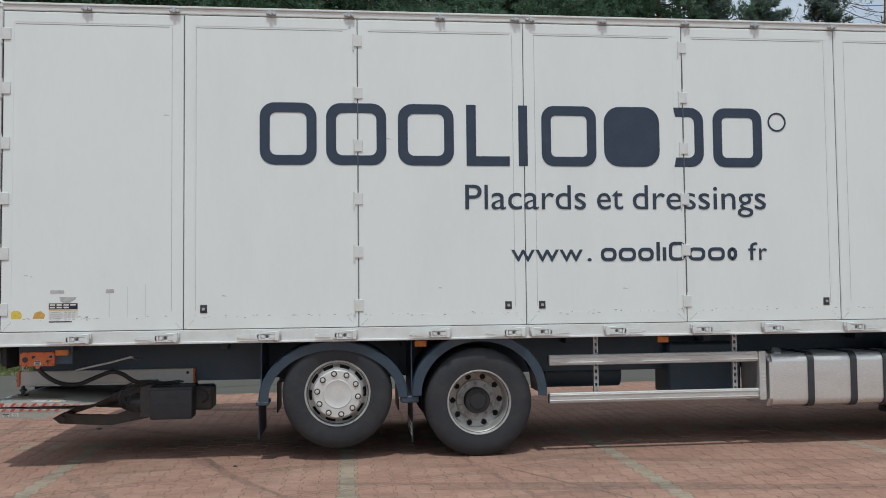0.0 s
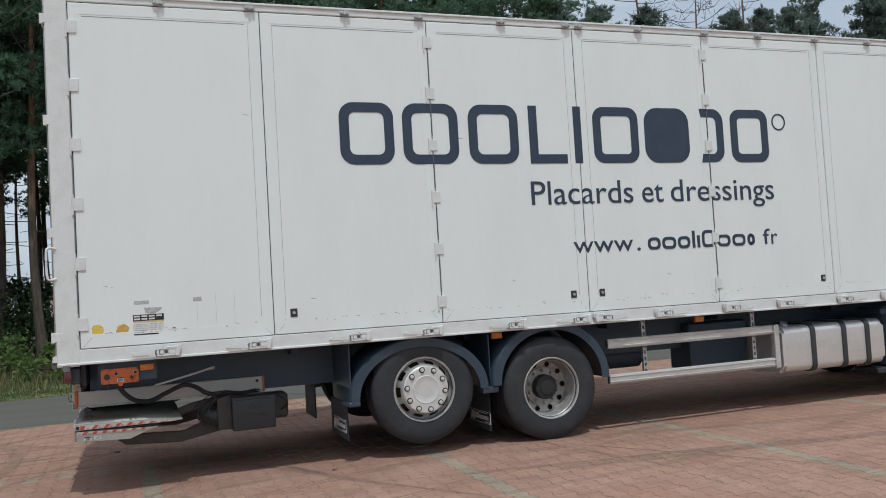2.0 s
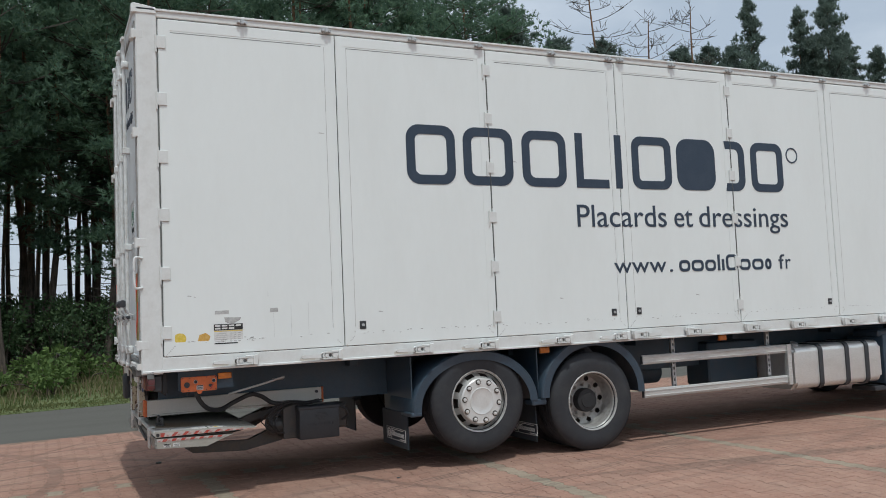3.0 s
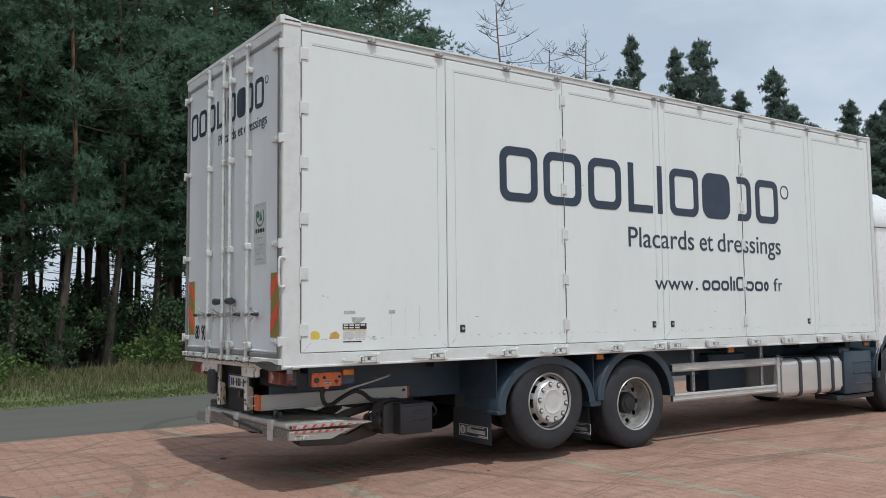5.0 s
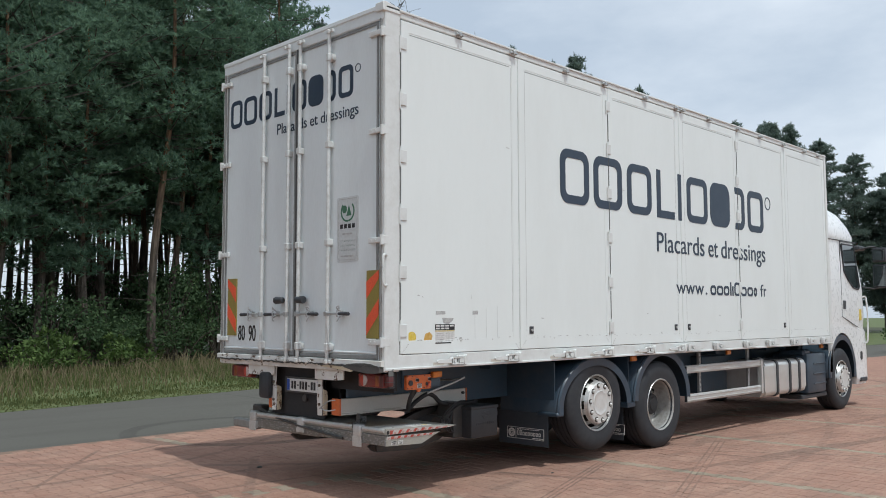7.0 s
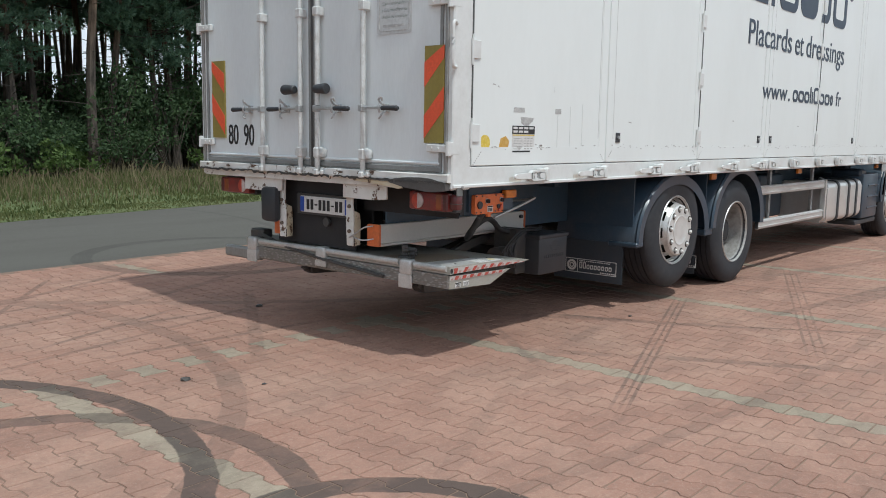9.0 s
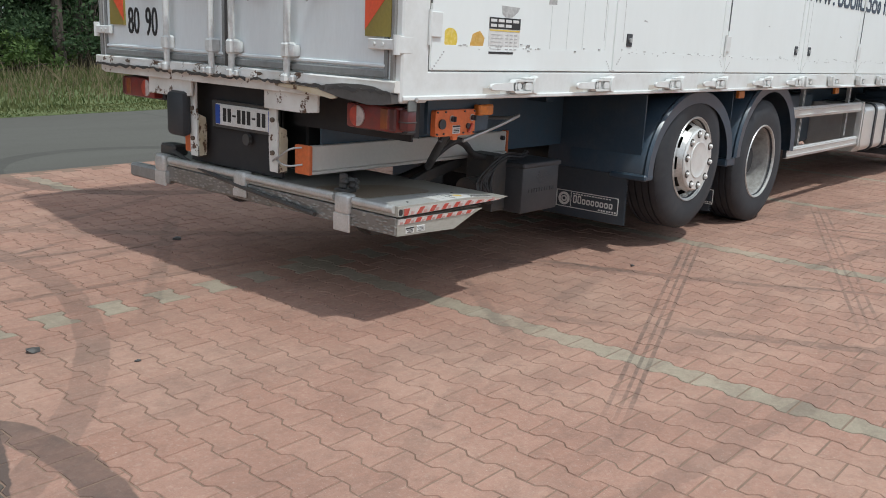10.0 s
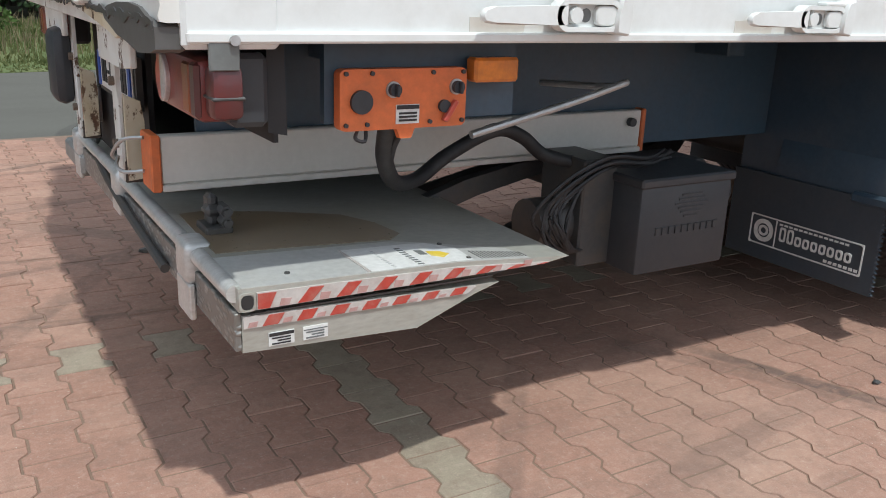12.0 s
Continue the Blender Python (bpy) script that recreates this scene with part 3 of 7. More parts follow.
def lettering(name, text, cap_height, width, material, parent, m, depth=0.003, label=""):
    """Words in the built-in font, scaled to a width and a height of capitals, lying in the x-y plane of m."""
    cu = bpy.data.curves.new(name, "FONT")
    cu.body, cu.extrude = text, 0.002
    tmp = new(name, cu)
    me = bpy.data.meshes.new_from_object(tmp.evaluated_get(bpy.context.evaluated_depsgraph_get()))
    bpy.data.objects.remove(tmp)
    xs = [v.co.x for v in me.vertices]
    sx, sy = width / (max(xs) - min(xs)), cap_height / 0.69
    x_min = min(xs)
    for v in me.vertices:
        v.co = Vector(((v.co.x - x_min) * sx, v.co.y * sy, v.co.z / 0.002 * depth))
    me.materials.append(material)
    ob = new(name, me)
    ob.parent = parent
    ob.matrix_local = m
    return tagged(ob, label)


def word_span(text):
    cu = bpy.data.curves.new("word", "FONT")
    cu.body = text
    tmp = new("word", cu)
    me = bpy.data.meshes.new_from_object(tmp.evaluated_get(bpy.context.evaluated_depsgraph_get()))
    bpy.data.objects.remove(tmp)
    xs = [v.co.x for v in me.vertices]
    bpy.data.meshes.remove(me)
    return min(xs), max(xs)


def words(name, text, cap_height, width, material, parent, m, label):
    """A line of writing with each word as a part of its own."""
    lo, hi = word_span(text)
    done = ""
    for w in text.split(" "):
        a, b = word_span(w)
        end = word_span(done + w)[1]
        k = width / (hi - lo)
        lettering(name, w, cap_height, (b - a) * k, material, parent, m @ Matrix.Translation(((end - (b - a) - lo) * k, 0, 0)), label=label)
        done += w + " "


# ---- the lorry: right side at y = 0, rear at x = 0, front towards +x ----
truck = thing("box_truck", "white box lorry with folded tail lift parked on red pavers", "truck")
SILL_LO, SILL_HI, TOP_LO, TOP_HI, LENGTH, WIDE = 1.06, 1.185, 3.945, 4.02, 9.33, 2.44
SEAMS = [0.17 + 1.51 * k for k in range(7)]

body = part("box_body", box(box(box(bmesh.new(), 0.05, 0.05, 1.10, 9.29, 2.40, 3.99, bevel=0.01), 0.02, 0.02, 3.99, 9.31, 2.42, 4.01), 0.05, 2.40, 1.07, 9.3, 2.435, 3.98), WHITE, truck, "white box body with flat roof")


def rail(name, z0, z1, lip):
    bm = boxed(0.006, 0.0, z0, LENGTH - 0.006, 0.055, z1, bevel=0.006)
    box(bm, 0.006, -0.012, z1 - 0.022 if lip else z0 + 0.0, LENGTH - 0.006, 0.004, z1 - 0.002 if lip else z0 + 0.02, bevel=0.004)
    return part(name, bm, WHITE_RAIL, truck, "white folded metal rail with scratches")


sill = rail("side_sill", SILL_LO, SILL_HI - 0.004, False)
cornice = rail("top_rail", TOP_LO + 0.004, TOP_HI, True)
for x0, x1, nm in ((0.0, 0.166, "rear_post"), (9.242, LENGTH, "front_post")):
    bm = boxed(x0, -0.004, SILL_LO - 0.01, x1, 0.06, TOP_HI + 0.012, bevel=0.008)
    part(nm, bm, WHITE_RAIL, truck)
bm = prism(bmesh.new(), [(-0.03, 3.97), (0.17, 3.97), (0.15, 4.028), (0.0, 4.052), (-0.03, 4.045)], "y", -0.012, 0.09, bevel=0.006)
part("corner_cap", bm, WHITE_RAIL, truck)
bm = boxed(0.0, 2.375, SILL_LO - 0.01, 0.10, 2.44, TOP_HI, bevel=0.008)
part("rear_post", bm, WHITE_RAIL, truck)

# Six folding side panels; every second joint is hinged.
for k in range(6):
    x0, x1 = SEAMS[k] + 0.0035, SEAMS[k + 1] - 0.0035
    bm = boxed(x0, 0.0, SILL_HI, x1, 0.05, TOP_LO - 0.006, bevel=0.004)
    panel = part("side_door_panel", bm, WHITE, truck, "white flat side panel with fine scuffs")
    bm = bmesh.new()
    z0, z1, w = SILL_HI + 0.004, TOP_LO - 0.012, 0.085
    o, i = rounded(x0 + 0.004, z0, x1 - 0.004, z1, 0.005, 1), rounded(x0 + w, z0 + w + 0.02, x1 - w, z1 - w, 0.005, 1)
    rows = [[bm.verts.new((u, y, v)) for u, v in line] for line, y in ((o, 0.0015), (o, -0.0022), (i, -0.0022), (i, 0.0015))]
    for j in range(len(o)):
        for p, q in zip(rows, rows[1:]):
            bm.faces.new((p[j], p[(j + 1) % len(o)], q[(j + 1) % len(o)], q[j]))
    part("border_frame", bm, WHITE, panel, smooth=20)
    bm = bmesh.new()
    part("top_groove", boxed(x0 + w + 0.012, -0.0008, z1 - w - 0.021, x1 - w - 0.04, 0.002, z1 - w - 0.015), SEAL_GREY, panel)
    box(bm, (x0 + w + 0.012) if k % 2 else (x1 - w - 0.016), -0.0005, z0 + 0.16, (x0 + w + 0.016) if k % 2 else (x1 - w - 0.012), 0.002, z1 - w - 0.02)
    part("trim_line", bm, GREY_MARK, panel)
    # mitre line and chips low on the border
    bm = bmesh.new()
    rnd = random.Random(40 + k)
    for _ in range(26):
        cx, cz, sz = rnd.uniform(x0 + 0.05, x1 - 0.05), z0 + rnd.choice((0.095, 0.10, 0.108)) + rnd.gauss(0, 0.006), rnd.uniform(0.003, 0.011)
        box(bm, cx, -0.0036, cz, cx + sz * rnd.uniform(0.7, 2.6), -0.001, cz + sz * 0.7)
    for sgn, ex in ((1, x0 + 0.01), (-1, x1 - 0.01)):
        for j in range(7):
            if rnd.random() < 0.8:
                box(bm, ex + sgn * 0.0115 * j, -0.0036, z0 + 0.012 * j, ex + sgn * (0.0115 * j + 0.008), -0.001, z0 + 0.012 * j + 0.006)
    tagged(part("paint_chip", bm, GREY_MARK, panel), "worn paint chips along the lower border", kind="stuff")
for x in SEAMS[1:6]:
    part("seam_gasket", boxed(x - 0.0055, 0.006, SILL_HI, x + 0.0055, 0.045, TOP_LO - 0.01), BLACK, truck)
part("seam_gasket", boxed(SEAMS[0] - 0.014, 0.006, SILL_HI, SEAMS[0] + 0.005, 0.045, TOP_LO - 0.01), BLACK, truck)
part("seam_gasket", boxed(0.157, 0.012, SILL_HI - 0.011, 9.24, 0.045, SILL_HI - 0.001), BLACK, truck)
HINGE_Z = (1.375, 1.848, 2.32, 2.795, 3.27, 3.742)
hinge_bm = boxed(-0.042, -0.008, -0.052, 0.042, 0.0, 0.052, bevel=0.003)
cyl(hinge_bm, (-0.036, -0.006, -0.085), (-0.036, -0.006, 0.06), 0.0075, n=8)
hinge_me = finish(hinge_bm, "hinge", WHITE_RAIL, 35)
for x in (SEAMS[0] + 0.022, SEAMS[2], SEAMS[4]):
    for z in HINGE_Z:
        shared("side_hinge", hinge_me, truck, pose(x, -0.004, z))
pin_me = finish(boxed(-0.0035, -0.003, 0, 0.0035, 0.004, 0.30, bevel=0.0015), "hinge_pin", LAMP_GREY, 35)
for x in (SEAMS[0] - 0.004, SEAMS[2], SEAMS[4]):
    for z in HINGE_Z[:-1]:
        shared("hinge_pin", pin_me, truck, pose(x, -0.006, z + 0.085))

# lever latches on the sill
latch_bm = bmesh.new()
prism(latch_bm, [(-0.225, -0.006), (-0.218, -0.017), (-0.195, -0.021), (-0.06, -0.017), (-0.02, -0.026), (-0.02, 0.022), (-0.06, 0.012), (-0.195, 0.012), (-0.218, 0.008)], "y", -0.046, -0.030, bevel=0.004)
hoop(latch_bm, -0.05, -0.034, 0.120, 0.030, 0.030, 0.010, "y", -0.046, -0.014)
prism(latch_bm, rounded(-0.045, -0.030, 0.115, 0.026, 0.026, 4), "y", -0.0285, -0.014)
prism(latch_bm, rounded(0.052, -0.022, 0.108, 0.018, 0.014, 3), "y", -0.043, -0.028, bevel=0.003)
cyl(latch_bm, (0.0, -0.045, -0.002), (0.0, -0.02, -0.002), 0.016, 0.018, n=12)
prism(latch_bm, [(0.098, -0.036), (0.135, -0.042), (0.142, 0.0), (0.138, 0.046), (0.110, 0.040), (0.102, 0.0)], "y", -0.056, -0.010, bevel=0.004)
box(latch_bm, 0.138, -0.036, 0.004, 0.152, -0.008, 0.048, bevel=0.004)
box(latch_bm, 0.04, -0.046, 0.028, 0.135, -0.012, 0.040, bevel=0.004)
latch_me = finish(latch_bm, "latch", WHITE_RAIL, 35)
hole_bm = prism(bmesh.new(), rounded(0.022, -0.016, 0.047, 0.012, 0.012, 3), "y", -0.0300, -0.024)
hole_me = finish(hole_bm, "latch_hole", LAMP_GREY, 35)
patch_me = finish(prism(bmesh.new(), [(-0.225, -0.052), (-0.10, -0.052), (-0.092, -0.004), (-0.225, -0.010)], "y", -0.0012, 0.002), "bare_patch", BEAM_ALU, 35)
for x, back in ((0.77, 1), (1.50, 1), (2.36, 1), (3.03, 1), (3.86, 1), (4.54, 1), (4.87, 0), (5.56, 0), (6.38, 0), (7.07, 0), (7.88, 0), (8.50, 0), (8.98, 0)):
    m = pose(x, 0, 1.118) @ (Matrix.Identity(4) if back else Matrix.Diagonal((-1, 1, 1, 1)))
    one = shared("sill_latch", latch_me, truck, m, "white painted steel lever latch")
    shared("latch_hole", hole_me, one)
    if x < 4:
        shared("touch_up_patch", patch_me, one, label="yellowed touch-up paint behind the lever")
clamp_bm = boxed(-0.045, -0.03, -0.012, 0.045, 0.0, 0.012, bevel=0.006)
box(clamp_bm, -0.018, -0.042, -0.02, 0.012, -0.004, 0.018, bevel=0.005)
cyl(clamp_bm, (0.03, -0.036, -0.004), (0.03, 0, -0.004), 0.012, n=8)
clamp_me = finish(clamp_bm, "clamp", ZINC, 35)
for x in (0.86, 1.60, 2.43, 3.12, 3.94, 4.63, 4.77, 5.45, 6.25, 6.93, 7.70, 8.45, 8.98):
    shared("top_clamp", clamp_me, truck, pose(x, -0.006, 3.968), "small metal clamp")
for x in (1.85, 4.535, 4.845, 7.575):
    bm = boxed(x - 0.03, -0.006, 1.325, x + 0.03, 0.002, 1.395, bevel=0.003)
    lock = part("panel_lock", bm, BLACK, truck, "black recessed lock plate")
    part("lock_barrel", cyl(bmesh.new(), (x, -0.016, 1.36), (x, -0.004, 1.36), 0.013), ZINC, lock)

# dark emblem shapes on the side: a row of rounded frames, one filled block among them
Z0, Z1, ST = 2.622, 3.178, 0.088


def emblem(u, z0, z1, st, axis, a, b):
    """The emblem, shape by shape; u maps a place along the row to the panel."""
    k = 1 / abs(u(1) - u(0))

    def add(bm):
        part("emblem_shape", bm, INK, truck, "navy rounded shape of a firm's emblem")

    def frame_at(p, q, r, keep=None):
        lo, hi = sorted((u(p), u(q)))
        add(hoop(bmesh.new(), lo, z0, hi, z1, r, st, axis, a, b, keep))

    def bar(p, q, za, zb):
        lo, hi = sorted((u(p), u(q)))
        return prism(bmesh.new(), [(lo, za), (hi, za), (hi, zb), (lo, zb)], axis, a, b)

    rr = (z1 - z0) * 0.23
    frame_at(2.329, 2.826, rr)
    frame_at(2.91, 3.445, rr)
    frame_at(3.549, 4.054, rr)
    lo, w = u(4.169), st if u(1) > u(0) else -st
    hi = u(4.565)
    add(prism(bmesh.new(), [(lo, z0), (hi, z0), (hi, z0 + st), (lo + w, z0 + st), (lo + w, z1), (lo, z1)], axis, a, b))
    add(bar(4.648, 4.648 + st * 0.95 * k, z0, z1))
    frame_at(4.863, 5.376, rr * 0.9)
    lo, hi = sorted((u(5.45), u(5.979)))
    add(prism(bmesh.new(), rounded(lo, z0, hi, z1, rr * 1.15), axis, a, b))
    c = u(6.12)
    way = 1 if u(1) > u(0) else -1
    frame_at(5.99, 6.406, rr, lambda p, q: (p - c) * way > 0)
    frame_at(6.499, 6.979, rr * 0.9)
    lo, hi = sorted((u(7.04), u(7.22)))
    add(hoop(bmesh.new(), lo, z1 - (hi - lo) * 1.2, hi, z1 - (hi - lo) * 0.2, (hi - lo) * 0.49, st * 0.17, axis, a, b))


emblem(lambda p: p, Z0, Z1, ST, "y", -0.0045, 0.001)
for word, x0, x1 in (("Placards", 4.152, 5.268), ("et", 5.374, 5.62), ("dressings", 5.712, 7.0)):
    lettering("slogan_word", word, 0.225, x1 - x0, INK, truck, pose(x0, -0.002, 2.228, 90), label="navy words on the side panels")
# web address: the readable ends as letters, the firm's name between them as plain rounded shapes
for sign, x0, x1 in (("w", 4.567, 4.784), ("w", 4.790, 5.007), ("w", 5.013, 5.230), (".", 5.275, 5.312), ("f", 6.815, 6.905), ("r", 6.922, 7.0)):
    lettering("address_letter", sign, 0.163, x1 - x0, INK, truck, pose(x0, -0.002, 1.753, 90), label="navy letter of the web address")
for x0, x1, z1 in ((5.40, 5.535, 1.872), (5.555, 5.705, 1.872), (5.725, 5.86, 1.872), (5.885, 5.915, 1.925), (5.94, 5.97, 1.875), (5.995, 6.14, 1.925), (6.165, 6.315, 1.872), (6.34, 6.49, 1.872), (6.515, 6.60, 1.872)):
    x0, x1 = 5.40 + (x0 - 5.40) * 1.088, 5.40 + (x1 - 5.40) * 1.088
    if x1 - x0 < 0.05:
        bm = prism(bmesh.new(), [(x0, 1.752), (x1, 1.752), (x1, z1), (x0, z1)], "y", -0.0045, 0.001)
    else:
        bm = hoop(bmesh.new(), x0, 1.750, x1, z1, 0.05, 0.030, "y", -0.0045, 0.001)
    part("address_shape", bm, INK, truck)

# stickers and scuffs low on the rear panel
part("round_sticker", prism(bmesh.new(), rounded(0.25, 1.275, 0.345, 1.365, 0.043), "y", -0.0015, 0.001), YELLOW, truck, "faded round yellow sticker")
part("torn_sticker", prism(bmesh.new(), [(0.43, 1.285), (0.52, 1.275), (0.535, 1.33), (0.50, 1.36), (0.45, 1.345)], "y", -0.0015, 0.001), OCHRE, truck, "torn ochre sticker")
label_ob = part("load_label", boxed(0.565, -0.002, 1.265, 0.80, 0.001, 1.405), LABEL_WHITE, truck, "white load label with a black head")
bm = boxed(0.565, -0.0035, 1.374, 0.80, -0.001, 1.424)
box(bm, 0.568, -0.0035, 1.262, 0.755, -0.001, 1.272)
part("label_print", bm, DARK_INK, label_ob)
bm = bmesh.new()
for i in range(4):
    box(bm, 0.573 + 0.056 * i, -0.0045, 1.404, 0.573 + 0.056 * i + 0.044, -0.003, 1.417)
    if i < 3:
        box(bm, 0.573 + 0.056 * i, -0.0045, 1.382, 0.573 + 0.056 * i + 0.044, -0.003, 1.395)
part("label_cells", bm, LABEL_WHITE, label_ob)
part("label_line", boxed(0.568, -0.0032, 1.364, 0.798, -0.001, 1.370), YELLOW, label_ob)
bm = bmesh.new()
for i in range(5):
    box(bm, 0.58, -0.0032, 1.346 - 0.016 * i, 0.66 + 0.012 * (i % 2), -0.001, 1.349 - 0.016 * i)
    for j in range(3):
        box(bm, 0.69 + 0.034 * j, -0.0032, 1.345 - 0.016 * i, 0.712 + 0.034 * j, -0.001, 1.350 - 0.016 * i)
part("label_bars", bm, GREY_MARK, label_ob)
for outline in ([(0.66, 1.44), (0.71, 1.415), (0.78, 1.455), (0.79, 1.475), (0.65, 1.478)], [(0.575, 1.505), (0.69, 1.507), (0.688, 1.535), (0.577, 1.534)], [(1.03, 1.505), (1.10, 1.507), (1.098, 1.54), (1.032, 1.538)]):
    part("scuff", prism(bmesh.new(), outline, "y", -0.0012, 0.001), GREY_MARK, truck, "grey glue mark of a removed sticker")
for x, za, zb in ((1.06, 1.27, 1.50), (1.21, 1.27, 1.56), (1.36, 1.30, 1.58), (1.015, 1.64, 1.68)):
    part("scratch", boxed(x, -0.001, za, x + 0.0024, 0.001, zb), FAINT, truck, "long thin scratch")
for x, z, w in ((0.36, 1.66, 0.035), (0.41, 1.65, 0.02), (2.0, 1.47, 0.05), (3.4, 2.86, 0.10), (3.9, 1.52, 0.04), (5.6, 1.50, 0.05), (1.5, 3.05, 0.06)):
    part("scratch", prism(bmesh.new(), [(x, z), (x + w, z - 0.004), (x + w * 0.7, z + 0.004), (x + w * 0.2, z + 0.007)], "y", -0.001, 0.001), GREY_MARK, truck, "short grey scrape")

# ---- rear doors ----
for y0, y1 in ((0.065, 1.177), (1.191, 2.365)):
    bm = boxed(0.0, y0, 1.14, 0.055, y1, 3.90, bevel=0.006)
    door = part("rear_door", bm, GREY_DOOR, truck, "light grey rear door with dust")
    bm = bmesh.new()
    hoop(bm, y0 + 0.006, 1.146, y1 - 0.006, 3.894, 0.01, 0.022, "x", -0.008, 0.004)
    part("door_seal", bm, SEAL_GREY, door, "dark grey rubber seal")
    part("bottom_rail", boxed(-0.014, y0 + 0.012, 1.146, 0.002, y1 - 0.012, 1.184, bevel=0.008), SEAL_GREY, door)
    part("bottom_trim", boxed(-0.010, y0 + 0.02, 1.190, 0.002, y1 - 0.02, 1.206, bevel=0.004), GREY_DOOR, door)
part("centre_seal", boxed(-0.010, 1.1735, 1.13, 0.02, 1.1945, 3.91, bevel=0.003), GREASY, truck)
bm = boxed(-0.01, 0.02, 3.905, 0.06, 2.42, 4.012, bevel=0.008)
box(bm, -0.02, 0.02, 3.99, 0.0, 2.42, 4.03, bevel=0.005)
part("rear_header", bm, GREY_DOOR, truck, "dirty pale grey header over the rear doors")
rnd = random.Random(9)
bm = bmesh.new()
rows = []
sag, dent = 0.0, 0.0
for i in range(61):
    y = 0.004 + 2.432 * i / 60
    sag = 0.75 * sag + rnd.uniform(-0.003, 0.003)
    dent = 0.7 * dent + rnd.uniform(-0.003, 0.003)
    prof = [(0.06, 1.139), (-0.022, 1.141), (-0.031, 1.135), (-0.030 + 0.5 * dent, 1.118), (-0.034 + dent, 1.103 + sag), (-0.031 + dent, 1.094 + sag), (-0.018, 1.092 + sag), (0.06, 1.094)]
    rows.append([bm.verts.new((x, y, z)) for x, z in prof])
for p, q in zip(rows, rows[1:]):
    for k in range(8):
        bm.faces.new((p[k], p[(k + 1) % 8], q[(k + 1) % 8], q[k]))
bm.faces.new(rows[0])
bm.faces.new(rows[-1][::-1])
part("rear_sill", bm, CHIPPED, truck, "dented white rear sill with bare metal showing")
part("sill_web", boxed(-0.006, 0.44, 1.044, 0.02, 2.40, 1.0915, bevel=0.003), CHIPPED, truck)
rnd = random.Random(10)
for y0, y1 in ((0.02, 0.40), (0.42, 0.95), (0.99, 1.62), (1.66, 2.42)):
    bm = bmesh.new()
    n = int((y1 - y0) / 0.022)
    pts = [(y0 + (y1 - y0) * i / n, 1.100 + rnd.uniform(-0.005, 0.004) - (0.006 if i in (0, n) else 0)) for i in range(n + 1)]
    prism(bm, pts + [(y, z - rnd.uniform(0.006, 0.019)) for y, z in pts[::-1]], "x", -0.042, -0.0385)
    part("torn_edge", bm, GREASY, truck, "torn dark edging along the sill")
part("bare_panel", prism(bmesh.new(), [(0.47, 1.088), (0.41, 1.103), (0.31, 1.113), (0.20, 1.116), (0.12, 1.112), (0.07, 1.100), (0.03, 1.094), (0.012, 1.085), (0.012, 1.05), (0.06, 1.040), (0.15, 1.034), (0.24, 1.045), (0.33, 1.052), (0.40, 1.066), (0.45, 1.075)], "x", -0.0395, 0.01), BARE_STEEL, truck, "bare dark steel where the paint is gone")
part("bent_lip", prism(bmesh.new(), [(0.78, 1.088), (0.5, 1.080), (0.40, 1.070), (0.365, 1.062), (0.355, 1.047), (0.39, 1.040), (0.46, 1.050), (0.6, 1.062), (0.78, 1.074)], "x", -0.032, -0.020, bevel=0.002), CREAM, truck, "bent cream lip with rust")
for y in (0.682, 1.100, 1.268, 1.668, 2.05, 2.30, 0.86):
    bm = bmesh.new()
    pts = []
    for k in range(11):
        a, q = 2 * math.pi * k / 11, rnd.uniform(0.4, 1.1)
        pts.append((y + 0.03 + 0.03 * q * math.cos(a), 1.122 + 0.011 * q * math.sin(a)))
    prism(bm, pts, "x", -0.0365, -0.033)
    part("bare_patch", bm, RUST_SPOT, truck, "paint worn through to dark steel")
